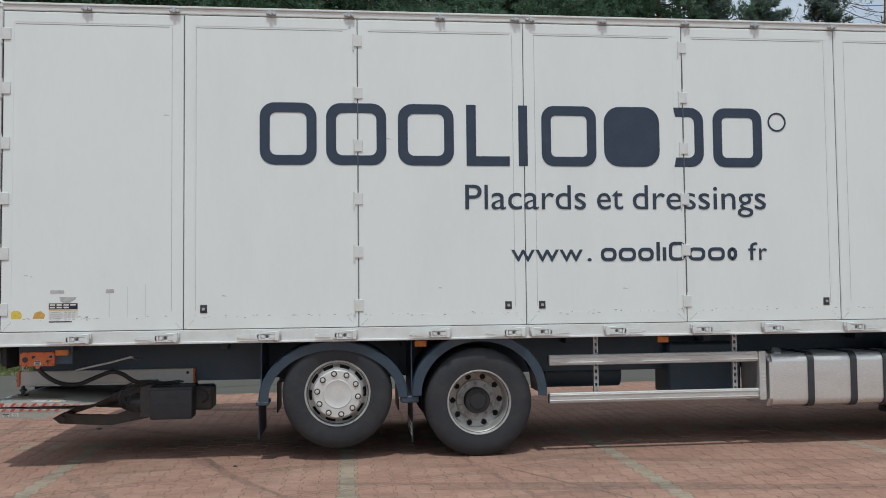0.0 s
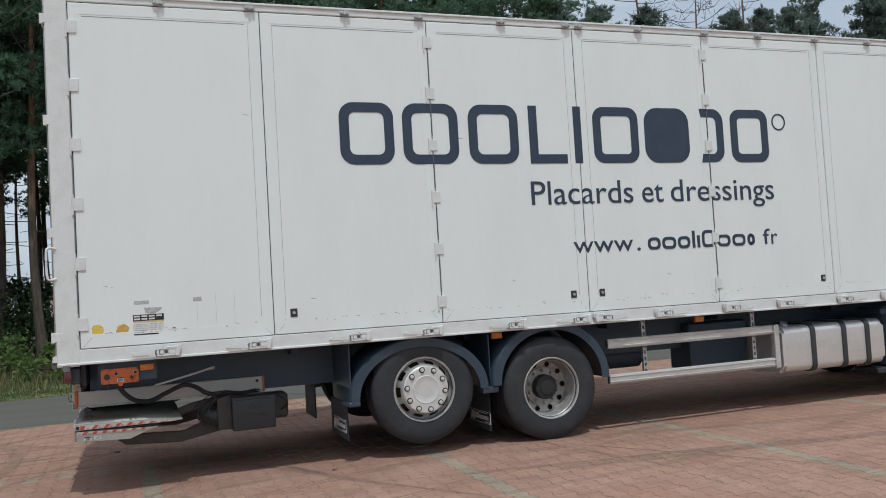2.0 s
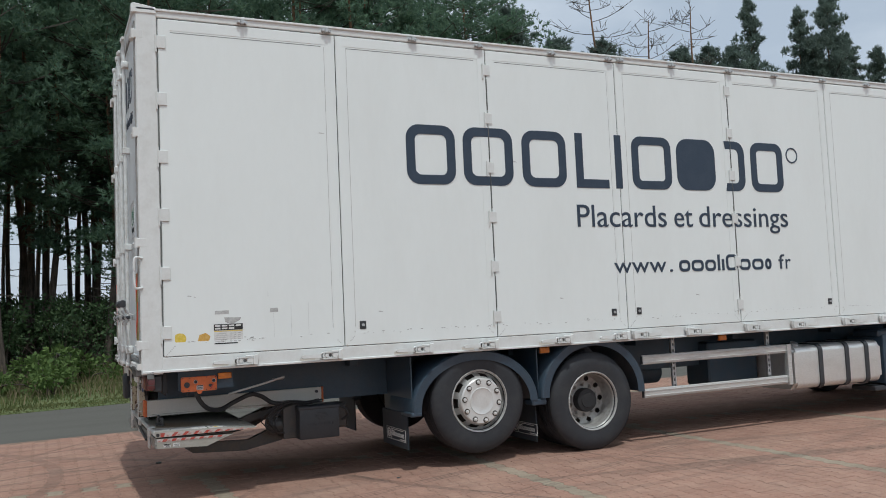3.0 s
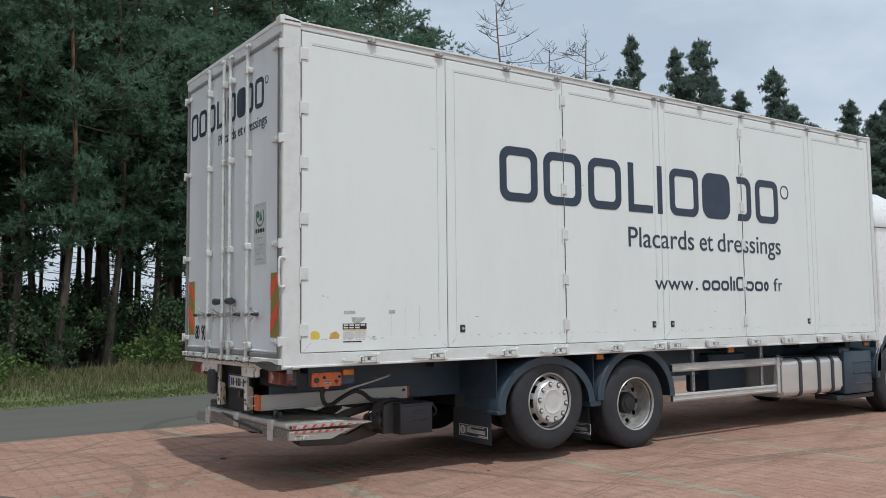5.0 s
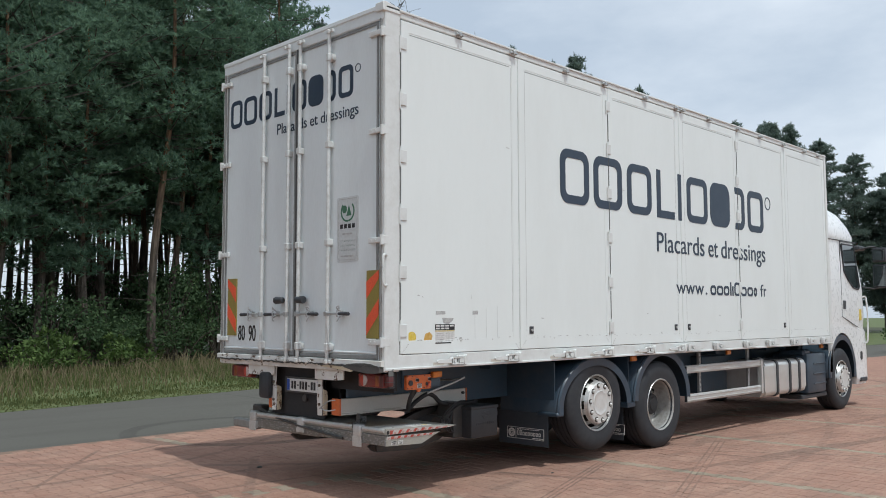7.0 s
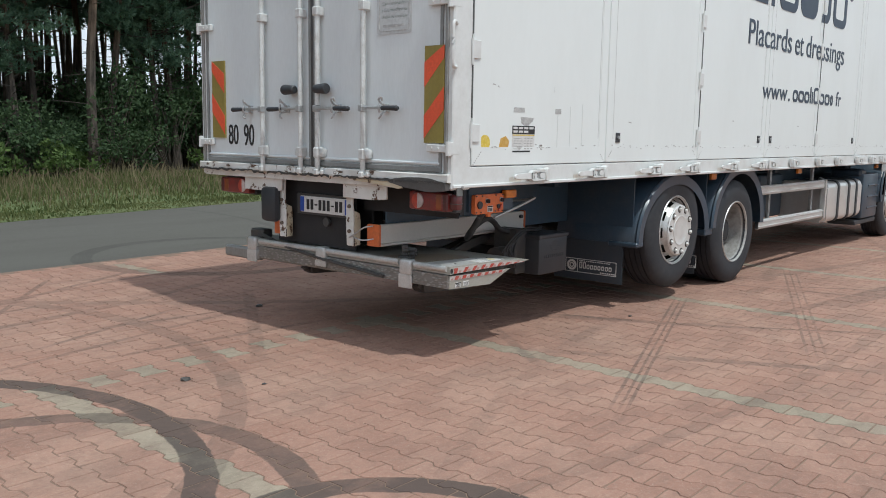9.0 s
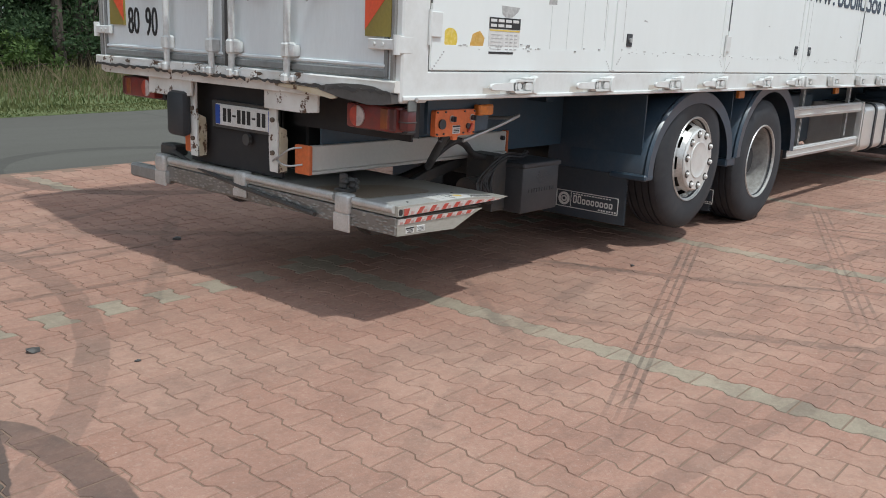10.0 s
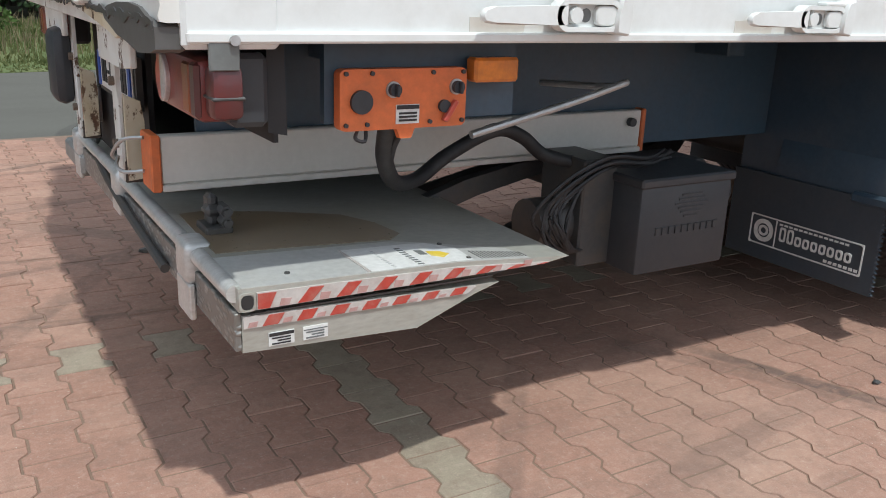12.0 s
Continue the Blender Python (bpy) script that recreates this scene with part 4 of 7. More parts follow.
for y, side in ((0.682, 1), (1.100, 1), (1.268, -1), (1.668, -1)):
    bm = cyl(bmesh.new(), (-0.038, y, 1.10), (-0.038, y, 3.965), 0.0165, n=14)
    bar = part("locking_bar", bm, BAR_WHITE, truck, "pale painted locking bar with chips")
    for z in (2.12, 2.96):
        part("bar_guide", boxed(-0.06, y - 0.026, z - 0.028, 0.002, y + 0.026, z + 0.028, bevel=0.006), BAR_WHITE, bar)
    for z in (1.236, 3.72):
        bm = boxed(-0.060, y - 0.026, z - 0.036, 0.002, y + 0.026, z + 0.036, bevel=0.010)
        box(bm, -0.046, min(y, y - 0.052 * side), z - 0.028, 0.002, max(y, y - 0.052 * side), z + 0.028, bevel=0.012, seg=2)
        part("bar_guide", bm, BAR_WHITE, bar)
    for z in (1.112, 3.945):
        bm = boxed(-0.064, y - 0.022, z - 0.020, -0.034, y + 0.022, z + 0.020, bevel=0.008)
        box(bm, -0.058, y - 0.052 * side - 0.014, z - 0.014, -0.030, y - 0.052 * side + 0.014, z + 0.016, bevel=0.006)
        box(bm, -0.050, min(y, y - 0.05 * side), z - 0.012, -0.034, max(y, y - 0.05 * side), z + 0.004, bevel=0.003)
        part("cam_keeper", bm, BAR_WHITE, bar)
    ky = y - 0.170 * side
    bm = boxed(-0.066, y - 0.020, 1.494, -0.024, y + 0.020, 1.536, bevel=0.005)
    box(bm, -0.064, min(y, ky), 1.506, -0.052, max(y, ky), 1.526, bevel=0.004)
    part("bar_handle", bm, ZINC, bar)
    part("grip", cyl(cyl(bmesh.new(), (-0.058, ky - 0.012 * side, 1.514), (-0.060, ky - 0.135 * side, 1.512), 0.013, 0.016, n=12), (-0.060, ky - 0.135 * side, 1.512), (-0.060, ky - 0.148 * side, 1.512), 0.016, 0.009, n=12), BLACK, bar, "black rubber grip")
    bm = boxed(-0.020, ky - 0.020, 1.490, 0.002, ky + 0.020, 1.540, bevel=0.004)
    tube(bm, [(-0.01, ky, 1.530), (-0.045, ky + 0.012 * side, 1.545), (-0.068, ky + 0.006 * side, 1.566), (-0.062, ky - 0.010 * side, 1.576), (-0.056, ky - 0.014 * side, 1.556)], 0.0065, 8)
    tube(bm, [(-0.01, ky, 1.500), (-0.050, ky - 0.012 * side, 1.486), (-0.066, ky - 0.006 * side, 1.462), (-0.060, ky + 0.010 * side, 1.452)], 0.0055, 8)
    tube(bm, [(-0.066, ky, 1.488), (-0.074, ky, 1.514), (-0.066, ky, 1.542)], 0.007, 8)
    part("handle_keeper", bm, ZINC, bar, "bare metal hooked handle keeper")
for y, d in ((1.048, 1), (1.358, -1)):
    bm = lathe(bmesh.new(), [(0.001, -0.058), (0.020, -0.058), (0.027, -0.050), (0.034, 0.045), (0.030, 0.056), (0.001, 0.058)], 20)
    bmesh.ops.scale(bm, vec=(1, -d, 1), verts=bm.verts)
    bmesh.ops.recalc_face_normals(bm, faces=bm.faces)
    bmesh.ops.translate(bm, vec=(-0.055, y, 1.638), verts=bm.verts)
    cyl(bm, (0.0, y, 1.638), (-0.05, y, 1.638), 0.018, n=10)
    part("door_buffer", bm, BLACK, truck, "black rubber door buffer")
for y, s in ((0.03, 1), (2.41, -1)):
    for z in (1.285, 2.10, 2.99, 3.80):
        bm = boxed(-0.03, min(y - 0.02 * s, y + 0.14 * s), z - 0.022, -0.006, max(y - 0.02 * s, y + 0.14 * s), z + 0.022, bevel=0.004)
        cyl(bm, (-0.02, y - 0.02 * s, z - 0.04), (-0.02, y - 0.02 * s, z + 0.04), 0.016, n=10)
        box(bm, -0.025, min(y - 0.035 * s, y), z - 0.036, 0.06, max(y - 0.035 * s, y), z + 0.036, bevel=0.004)
        for d in (0.05, 0.10):
            cyl(bm, (-0.036, y + d * s, z), (-0.02, y + d * s, z), 0.008, n=8)
        part("door_hinge", bm, WHITE_RAIL, truck, "white strap hinge")
    part("hinge_strip", boxed(-0.012, y + 0.012 * s - 0.012, 1.13, 0.01, y + 0.012 * s + 0.012, 3.92, bevel=0.004), ALU_DULL, truck)
for y0, s in ((0.055, 1), (2.285, -1)):
    y1 = y0 + 0.148 * s
    lo, hi = min(y0, y1), max(y0, y1)
    plate = part("chevron_plate", boxed(-0.0135, lo, 1.315, 0.0, hi, 1.86), OLIVE_TAPE, truck, "striped orange and olive reflector board")
    bm = bmesh.new()
    for a, b in ((1.34, 1.47), (1.63, 1.77)):
        d = -0.16 * s
        zs = [(lo, a if s < 0 else a + 0.16), (hi, a + 0.16 if s < 0 else a), (hi, b + 0.16 if s < 0 else b), (lo, b if s < 0 else b + 0.16)]
        prism(bm, [(u, min(max(v, 1.315), 1.86)) for u, v in zs], "x", -0.0155, -0.012)
    part("orange_band", bm, CORAL_TAPE, plate)
R90 = pose(0, 0, 0, 90, 0, -90)
lettering("speed_figure", "80", 0.138, 0.112, DARK_INK, truck, pose(-0.002, 2.105, 1.272) @ R90, label="black figure eighty")
lettering("speed_figure", "90", 0.146, 0.114, DARK_INK, truck, pose(-0.002, 1.925, 1.266) @ R90, label="black figure ninety")
scale = (2.30 - 0.40) / (6.979 - 2.329)
emblem(lambda p: 2.30 - (p - 2.329) * scale, 3.345, 3.62, 0.042, "x", -0.003, 0.001)
words("slogan_word", "Placards et dressings", 0.098, 1.17, INK, truck, pose(-0.001, 1.50, 3.175) @ R90, label="navy words on the rear doors")
sheet = part("certificate_sticker", prism(bmesh.new(), rounded(0.316, 1.945, 0.60, 2.49, 0.02, 3), "x", -0.004, 0.001), LABEL_GREY, truck, "pale grey certificate sticker with a green tree emblem")
bm = bmesh.new()
hoop(bm, 0.335, 1.96, 0.58, 2.475, 0.015, 0.004, "x", -0.0055, -0.003)
box(bm, -0.0055, 0.40, 2.172, -0.003, 0.53, 2.186)
box(bm, -0.0055, 0.375, 1.985, -0.003, 0.545, 1.999)
part("sticker_print", bm, GREY_MARK, sheet)
for i, (line, wide) in enumerate((("Cette entreprise", 0.190), ("a fait certifier sa", 0.205), ("cha\u00eene de contr\u00f4le", 0.205))):
    lettering("sticker_line", line, 0.019, wide, GREEN_INK, sheet, pose(-0.003, 0.458 + wide / 2, 2.112 - 0.038 * i) @ R90, depth=0.001)
bm = bmesh.new()
hoop(bm, 0.37, 2.28, 0.55, 2.455, 0.085, 0.014, "x", -0.0055, -0.003, lambda u, v: v < 2.43)
prism(bm, [(0.41, 2.33), (0.475, 2.33), (0.443, 2.42)], "x", -0.0055, -0.003)
prism(bm, rounded(0.47, 2.355, 0.53, 2.42, 0.028), "x", -0.0055, -0.003)
part("tree_emblem", bm, GREEN_INK, sheet)
bm = bmesh.new()
for i in range(4):
    box(bm, -0.0055, 0.365 + 0.052 * i, 2.225, -0.003, 0.365 + 0.052 * i + 0.036, 2.262)
part("emblem_bars", bm, DARK_INK, sheet)
bm = tube(bmesh.new(), [(0.02, -0.004, 1.975), (-0.03, -0.03, 1.98), (-0.045, -0.035, 1.94), (-0.045, -0.035, 1.78), (-0.03, -0.03, 1.735), (0.02, -0.004, 1.74)], 0.010, 8)
part("grab_handle", bm, WHITE_RAIL, truck, "white tubular grab handle")

# ---- chassis ----
bm = bmesh.new()
for y in (0.80, 1.66):
    box(bm, 0.42, y - 0.04, 0.68, 9.9, y + 0.04, 1.055, bevel=0.006)
part("chassis_rail", bm, NAVY, truck, "dark navy chassis rails")
for x in (0.5, 1.9, 3.6, 5.2, 6.6, 8.2):
    part("cross_member", boxed(x, 0.56, 0.97, x + 0.08, 1.90, 1.062, bevel=0.004), NAVY, truck)
part("underfloor", boxed(0.06, 0.05, 1.062, 9.28, 2.39, 1.098), NAVY, truck)
part("air_tank", cyl(bmesh.new(), (5.1, 1.15, 0.62), (5.9, 1.15, 0.62), 0.14, n=24), NAVY, truck)
part("inner_box", boxed(6.25, 0.6, 0.44, 7.0, 1.0, 0.95, bevel=0.02), NAVY, truck)
part("inner_box", boxed(5.15, 1.5, 0.62, 6.2, 2.1, 0.95, bevel=0.02), NAVY, truck)
for x in (3.0, 4.262, 9.85):
    part("axle", cyl(bmesh.new(), (x, 0.3, 0.5), (x, 2.17, 0.5), 0.075, n=16), GREASY, truck)
part("differential", cyl(cyl(bmesh.new(), (4.262, 1.10, 0.5), (4.262, 1.45, 0.5), 0.22, n=24), (4.262, 1.27, 0.5), (4.7, 1.27, 0.55), 0.14, 0.08), GREASY, truck)


# ---- wheels ----
R = 0.487


def tyre_mesh():
    prof = [(0.268, 0.035), (0.285, 0.012), (0.36, 0.0), (0.42, 0.004), (R - 0.035, 0.018), (R - 0.008, 0.036), (R, 0.055)]
    for k in range(4):
        y = 0.085 + 0.05 * k
        prof += [(R, y - 0.006), (R - 0.012, y - 0.005), (R - 0.012, y + 0.005), (R, y + 0.006)]
    prof += [(R, 0.26), (R - 0.03, 0.29), (0.40, 0.31), (0.285, 0.30), (0.268, 0.275)]
    bm = lathe(bmesh.new(), prof, 64)
    for k in range(64):
        a = 2 * math.pi * k / 64
        vs = bmesh.ops.create_cube(bm, size=1.0)["verts"]
        t = Matrix.Rotation(-a, 4, "Y") @ Matrix.Translation((R - 0.019, 0.056, 0)) @ Matrix.Diagonal((0.03, 0.032, 0.022, 1))
        for v in vs:
            v.co = t @ v.co
    return finish(bm, "tyre", RUBBER, 40)


def steer_rim():
    n = 120
    prof = [(0.288, 0.02), (0.300, 0.008), (0.305, 0.02), (0.288, 0.045), (0.276, 0.066), (0.268, 0.064), (0.240, 0.014), (0.228, -0.012), (0.217, -0.024), (0.10, -0.026), (0.02, -0.026)]
    bm = lathe(bmesh.new(), prof, n, skip=lambda b, i: b == 5 and (i % 12) < 7)
    return finish(bm, "rim", RIM, 30)


def drive_rim():
    n = 240
    prof = [(0.288, 0.02), (0.300, 0.008), (0.306, 0.018), (0.292, 0.04), (0.277, 0.05), (0.270, 0.10), (0.266, 0.185), (0.260, 0.204)]
    prof += [(0.257 - 0.0072 * k, 0.208 + 0.0014 * k) for k in range(9)] + [(0.196, 0.216), (0.192, 0.198), (0.10, 0.195)]

    def vent(b, i):
        """Ten round holes in the sloping ring."""
        if not 8 <= b < 16:
            return False
        d = 0.257 - 0.0072 * (b - 7.5) - 0.229
        across = abs(i % 24 - 11.5) * 2 * math.pi * 0.229 / n
        return across ** 2 + d ** 2 < 0.0275 ** 2
    bm = lathe(bmesh.new(), prof, n, skip=vent)
    return finish(bm, "rim", RIM_DIRTY, 30)


def disc_mesh(name, r, y0, y1, mat, edge=0.01):
    return finish(lathe(bmesh.new(), [(r, y1), (r, y0 + edge), (r - edge, y0), (0.001, y0)], 48), name, mat, 35)


TYRE, STEER_RIM, DRIVE_RIM = tyre_mesh(), steer_rim(), drive_rim()
INNER = disc_mesh("brake_drum", 0.270, 0.115, 0.28, RUSTY)
PLATE = disc_mesh("hub_plate", 0.212, -0.034, -0.018, RIM_BRIGHT)
LIP = finish(lathe(bmesh.new(), [(0.292, 0.022), (0.296, 0.006), (0.304, 0.004), (0.310, 0.012), (0.308, 0.022)], 72), "rim_edge", RIM, 35)
CAP = finish(lathe(bmesh.new(), [(0.128, -0.030), (0.125, -0.0375), (0.120, -0.0385), (0.116, -0.0365), (0.06, -0.0375), (0.001, -0.038)], 48), "hub_cap", RIM_BRIGHT, 30)
NUT = finish(cyl(cyl(bmesh.new(), (0, 0.0, 0), (0, -0.014, 0), 0.018, n=6), (0, -0.013, 0), (0, -0.020, 0), 0.014, 0.010, n=10), "wheel_nut", RIM_BRIGHT, 35)
SEAT = finish(cyl(bmesh.new(), (0, 0.0, 0), (0, -0.003, 0), 0.027, n=16), "nut_seat", RUSTY, 35)
NUT_DIRTY = finish(cyl(cyl(bmesh.new(), (0, 0.0, 0), (0, -0.022, 0), 0.017, n=6), (0, -0.02, 0), (0, -0.034, 0), 0.014, 0.010, n=10), "wheel_nut", RIM_DIRTY, 35)
BORE = finish(lathe(bmesh.new(), [(0.118, 0.2), (0.118, 0.055), (0.110, 0.04), (0.075, 0.034), (0.07, 0.026), (0.001, 0.024)], 40), "hub", SOOT, 35)


def wheel(x, z, drive, left=False):
    m = pose(x, WIDE - 0.055, z, 0, 0, 180) if left else pose(x, 0.055, z, 0, 17 if drive else 8, 0)
    w = shared("wheel", TYRE, truck, m, "worn black lorry tyre on a dusty steel rim")
    fit_rim = Matrix.Diagonal((0.945, 1, 0.945, 1))
    shared("rim", DRIVE_RIM if drive else STEER_RIM, w, fit_rim, label="dirty dished steel rim" if drive else "silver steel rim with vent holes")
    shared("rim_edge", LIP, w, fit_rim)
    shared("brake_drum", INNER, w, pose(0, 0.155 if drive else 0, 0) @ fit_rim)
    if drive:
        shared("hub", BORE, w, pose(0, 0.075, 0))
        for k in range(10):
            a = 2 * math.pi * k / 10
            shared("wheel_nut", NUT_DIRTY, w, pose(0.154 * math.cos(a), 0.195, 0.154 * math.sin(a)))
        shared("inner_tyre", TYRE, w, pose(0, 0.34, 0))
    else:
        shared("hub_plate", PLATE, w, label="flat silver hub cover")
        shared("hub_cap", CAP, w)
        for k in range(10):
            a = 2 * math.pi * k / 10
            nut = shared("wheel_nut", NUT, w, pose(0.180 * math.cos(a), -0.034, 0.180 * math.sin(a)))
            shared("nut_seat", SEAT, w, pose(0.180 * math.cos(a), -0.034, 0.180 * math.sin(a)))
    return w


AX, AZ, BX, FX = 3.0, 0.597, 4.268, 9.86
for side in (False, True):
    wheel(AX, AZ, False, side)
    wheel(BX, R, True, side)
    wheel(FX, R, False, side)


def fender(x, z, rx, rz, a0, a1, y0, y1, name="fender", n=34):
    bm = bmesh.new()
    sect = [(-0.075, y0), (0.0, y0 - 0.006), (0.012, y0 + 0.012), (0.0, y0 + 0.03), (0.012, y0 + 0.05), (0.012, y1), (-0.004, y1), (-0.006, y0 + 0.05), (-0.03, y0 + 0.012)]
    rows = []
    for i in range(n + 1):
        a = radians(a0 + (a1 - a0) * i / n)
        rows.append([bm.verts.new((x + (rx + d) * math.cos(a), y, z + (rz + d) * math.sin(a))) for d, y in sect])
    m = len(sect)
    for p, q in zip(rows, rows[1:]):
        for k in range(m):
            bm.faces.new((p[k], p[(k + 1) % m], q[(k + 1) % m], q[k]))
    bm.faces.new(rows[0])
    bm.faces.new(rows[-1][::-1])
    return part(name, bm, FENDER, truck, "dark grey plastic wheel arch")


fender(2.967, 0.555, 0.645, 0.50, 0, 184, 0.045, 0.62)
fender(4.272, 0.565, 0.605, 0.548, -3, 180, 0.030, 0.68)
for y in (WIDE - 0.62,):
    fender(2.965, 0.555, 0.60, 0.515, 0, 184, y, WIDE - 0.05)
    fender(4.277, 0.565, 0.57, 0.545, 0, 180, y, WIDE - 0.05)
part("fender_foot", boxed(2.29, 0.04, 0.505, 2.40, 0.30, 0.545, bevel=0.01), FENDER, truck)
part("fender_foot", boxed(3.56, 0.05, 0.50, 3.72, 0.20, 0.56, bevel=0.01), FENDER, truck)


def mud_flap(x, z0, z1, y0, y1, tagged_print):
    bm = boxed(x, y0, z0, x + 0.012, y1, z1, bevel=0.002)
    n = int((z1 - z0) / 0.016)
    for i in range(n):
        z = z0 + 0.016 * i
        prism(bm, [(y0 + 0.001, z), (y0 + 0.001, z + 0.012), (y0 - 0.010, z + 0.006)], "x", x, x + 0.012)
    flap = part("mud_flap", bm, FLAP, truck, "black rubber mud flap with a white printed label")
    if tagged_print:
        a, b = tagged_print
        c = z0 + 0.115
        bm = bmesh.new()
        hoop(bm, a, c - 0.057, b, c + 0.057, 0.004, 0.005, "x", x - 0.003, x + 0.001)
        box(bm, x - 0.003, b - 0.118, c - 0.05, x + 0.001, b - 0.114, c + 0.05)
        hoop(bm, b - 0.105, c - 0.043, b - 0.018, c + 0.043, 0.04, 0.016, "x", x - 0.003, x + 0.001)
        hoop(bm, b - 0.083, c - 0.02, b - 0.04, c + 0.02, 0.019, 0.009, "x", x - 0.003, x + 0.001)
        y = b - 0.135
        for i in range(9):
            wd = 0.026
            if y - wd < a + 0.015:
                break
            hoop(bm, y - wd, c - 0.022, y, c + (0.032 if i in (0, 1) else 0.014), 0.008, 0.006, "x", x - 0.003, x + 0.001)
            y -= wd + 0.008
        for i in range(14):
            yy = b - 0.13 - 0.021 * i
            if yy - 0.014 > a + 0.01:
                box(bm, x - 0.003, yy - 0.014, c + 0.037, x + 0.001, yy, c + 0.044)
        for i in range(7):
            box(bm, x - 0.003, a + 0.012 + 0.02 * i, c - 0.046, x + 0.001, a + 0.025 + 0.02 * i, c - 0.036)
        part("flap_print", bm, LABEL_WHITE, flap, "white emblem shapes and bars")
    return flap


for x in (2.325, 3.655):
    part("arch_shield", boxed(x, 0.10, 0.525, x + 0.012, 0.80, 1.04, bevel=0.002), FENDER, truck, "dark navy splash shield behind the wheel")
mud_flap(2.30, 0.20, 0.53, 0.17, 0.80, (0.215, 0.69))
mud_flap(3.665, 0.13, 0.53, 0.19, 0.72, (0.165, 0.65))
mud_flap(2.335, 0.20, 0.53, 1.75, 2.28, None)
mud_flap(3.63, 0.20, 0.53, 1.75, 2.28, None)

# side markers
for x in (3.69, 5.95, 9.05):
    m = part("side_marker", boxed(x, 0.07, 0.995, x + 0.105, 0.10, 1.052, bevel=0.006), AMBER, truck, "amber side marker lamp")
    part("marker_base", boxed(x - 0.006, 0.095, 0.99, x + 0.111, 0.105, 1.058), BLACK, m)

# ---- side guard, tank, battery box ----
for z0 in (0.80, 0.455):
    bm = boxed(4.92, 0.085, z0, 6.93, 0.125, z0 + 0.095, bevel=0.008)
    for d in (0.018, 0.068):
        box(bm, 4.921, 0.078, z0 + d, 6.93, 0.09, z0 + d + 0.012, bevel=0.003)
    part("guard_rail", bm, ALU, truck, "aluminium side guard rail")
    part("rail_end", boxed(4.912, 0.09, z0 + 0.008, 4.921, 0.12, z0 + 0.087), BLACK, truck)
bm = boxed(6.93, 0.075, 0.44, 7.0, 0.13, 0.898, bevel=0.006)
box(bm, 6.93, 0.068, 0.445, 6.942, 0.08, 0.893, bevel=0.002)
part("guard_post", bm, ALU, truck)
for x in (5.36, 6.71):
    bm = bmesh.new()
    hoop(bm, x, 0.46, x + 0.045, 1.06, 0.004, 0.012, "y", 0.16, 0.19)
    for k in range(9):
        box(bm, x + 0.011, 0.162, 0.50 + 0.062 * k, x + 0.034, 0.188, 0.53 + 0.062 * k)
    part("guard_hanger", bm, ZINC, truck, "slotted galvanised hanger")
bm = prism(bmesh.new(), rounded(0.075, 0.375, 0.66, 0.865, 0.075), "x", 7.03, 8.44, bevel=0.0)
bmesh.ops.bevel(bm, geom=[e for e in bm.edges if abs(e.verts[0].co.x - e.verts[1].co.x) < 1e-4], offset=0.03, segments=3, affect="EDGES")
tank = part("fuel_tank", bm, TANK, truck, "polished aluminium fuel tank with black straps", smooth=50)
for x in (7.44, 7.87, 8.20):
    bm = bmesh.new()
    o, i = rounded(0.062, 0.363, 0.672, 0.877, 0.08), rounded(0.075, 0.375, 0.66, 0.865, 0.075)
    rows = [[bm.verts.new((t, u, v)) for u, v in line] for line, t in ((o, x - 0.03), (o, x + 0.03), (i, x + 0.03), (i, x - 0.03))]
    for j in range(len(o)):
        for p, q in zip(rows, rows[1:] + rows[:1]):
            bm.faces.new((p[j], p[(j + 1) % len(o)], q[(j + 1) % len(o)], q[j]))
    part("tank_strap", bm, BLACK, tank)
part("tank_cap", cyl(bmesh.new(), (7.16, 0.2, 0.86), (7.16, 0.18, 0.90), 0.045, n=20), ZINC, tank)
bm = boxed(8.50, 0.07, 0.33, 9.22, 0.60, 0.93, bevel=0.03, seg=2)
for z in (0.46, 0.61, 0.76):
    box(bm, 8.72, 0.058, z, 9.20, 0.08, z + 0.018, bevel=0.004)
box(bm, 8.48, 0.10, 0.88, 8.72, 0.5, 0.99, bevel=0.03)
part("side_case", bm, FENDER, truck, "dark grey plastic equipment case")
part("step_board", boxed(8.35, 0.10, 0.255, 9.3, 0.45, 0.315, bevel=0.01), BLACK, truck)

# ---- cab ----
def ring(z, xb, xf, y0, y1, rb, rf, n=8):
    pts = []
    for cx, cy, r, a in ((xf - rf, y1 - rf, rf, 0), (xb + rb, y1 - rb, rb, 90), (xb + rb, y0 + rb, rb, 180), (xf - rf, y0 + rf, rf, 270)):
        for i in range(n + 1):
            t = radians(a + 90 * i / n)
            pts.append((cx + r * math.cos(t), cy + r * math.sin(t), z))
    return pts


def loft(rings):
    bm = bmesh.new()
    rows = [[bm.verts.new(p) for p in r] for r in rings]
    m = len(rows[0])
    for p, q in zip(rows, rows[1:]):
        for k in range(m):
            bm.faces.new((p[k], p[(k + 1) % m], q[(k + 1) % m], q[k]))
    bm.faces.new(rows[0][::-1])
    bm.faces.new(rows[-1])
    return bm


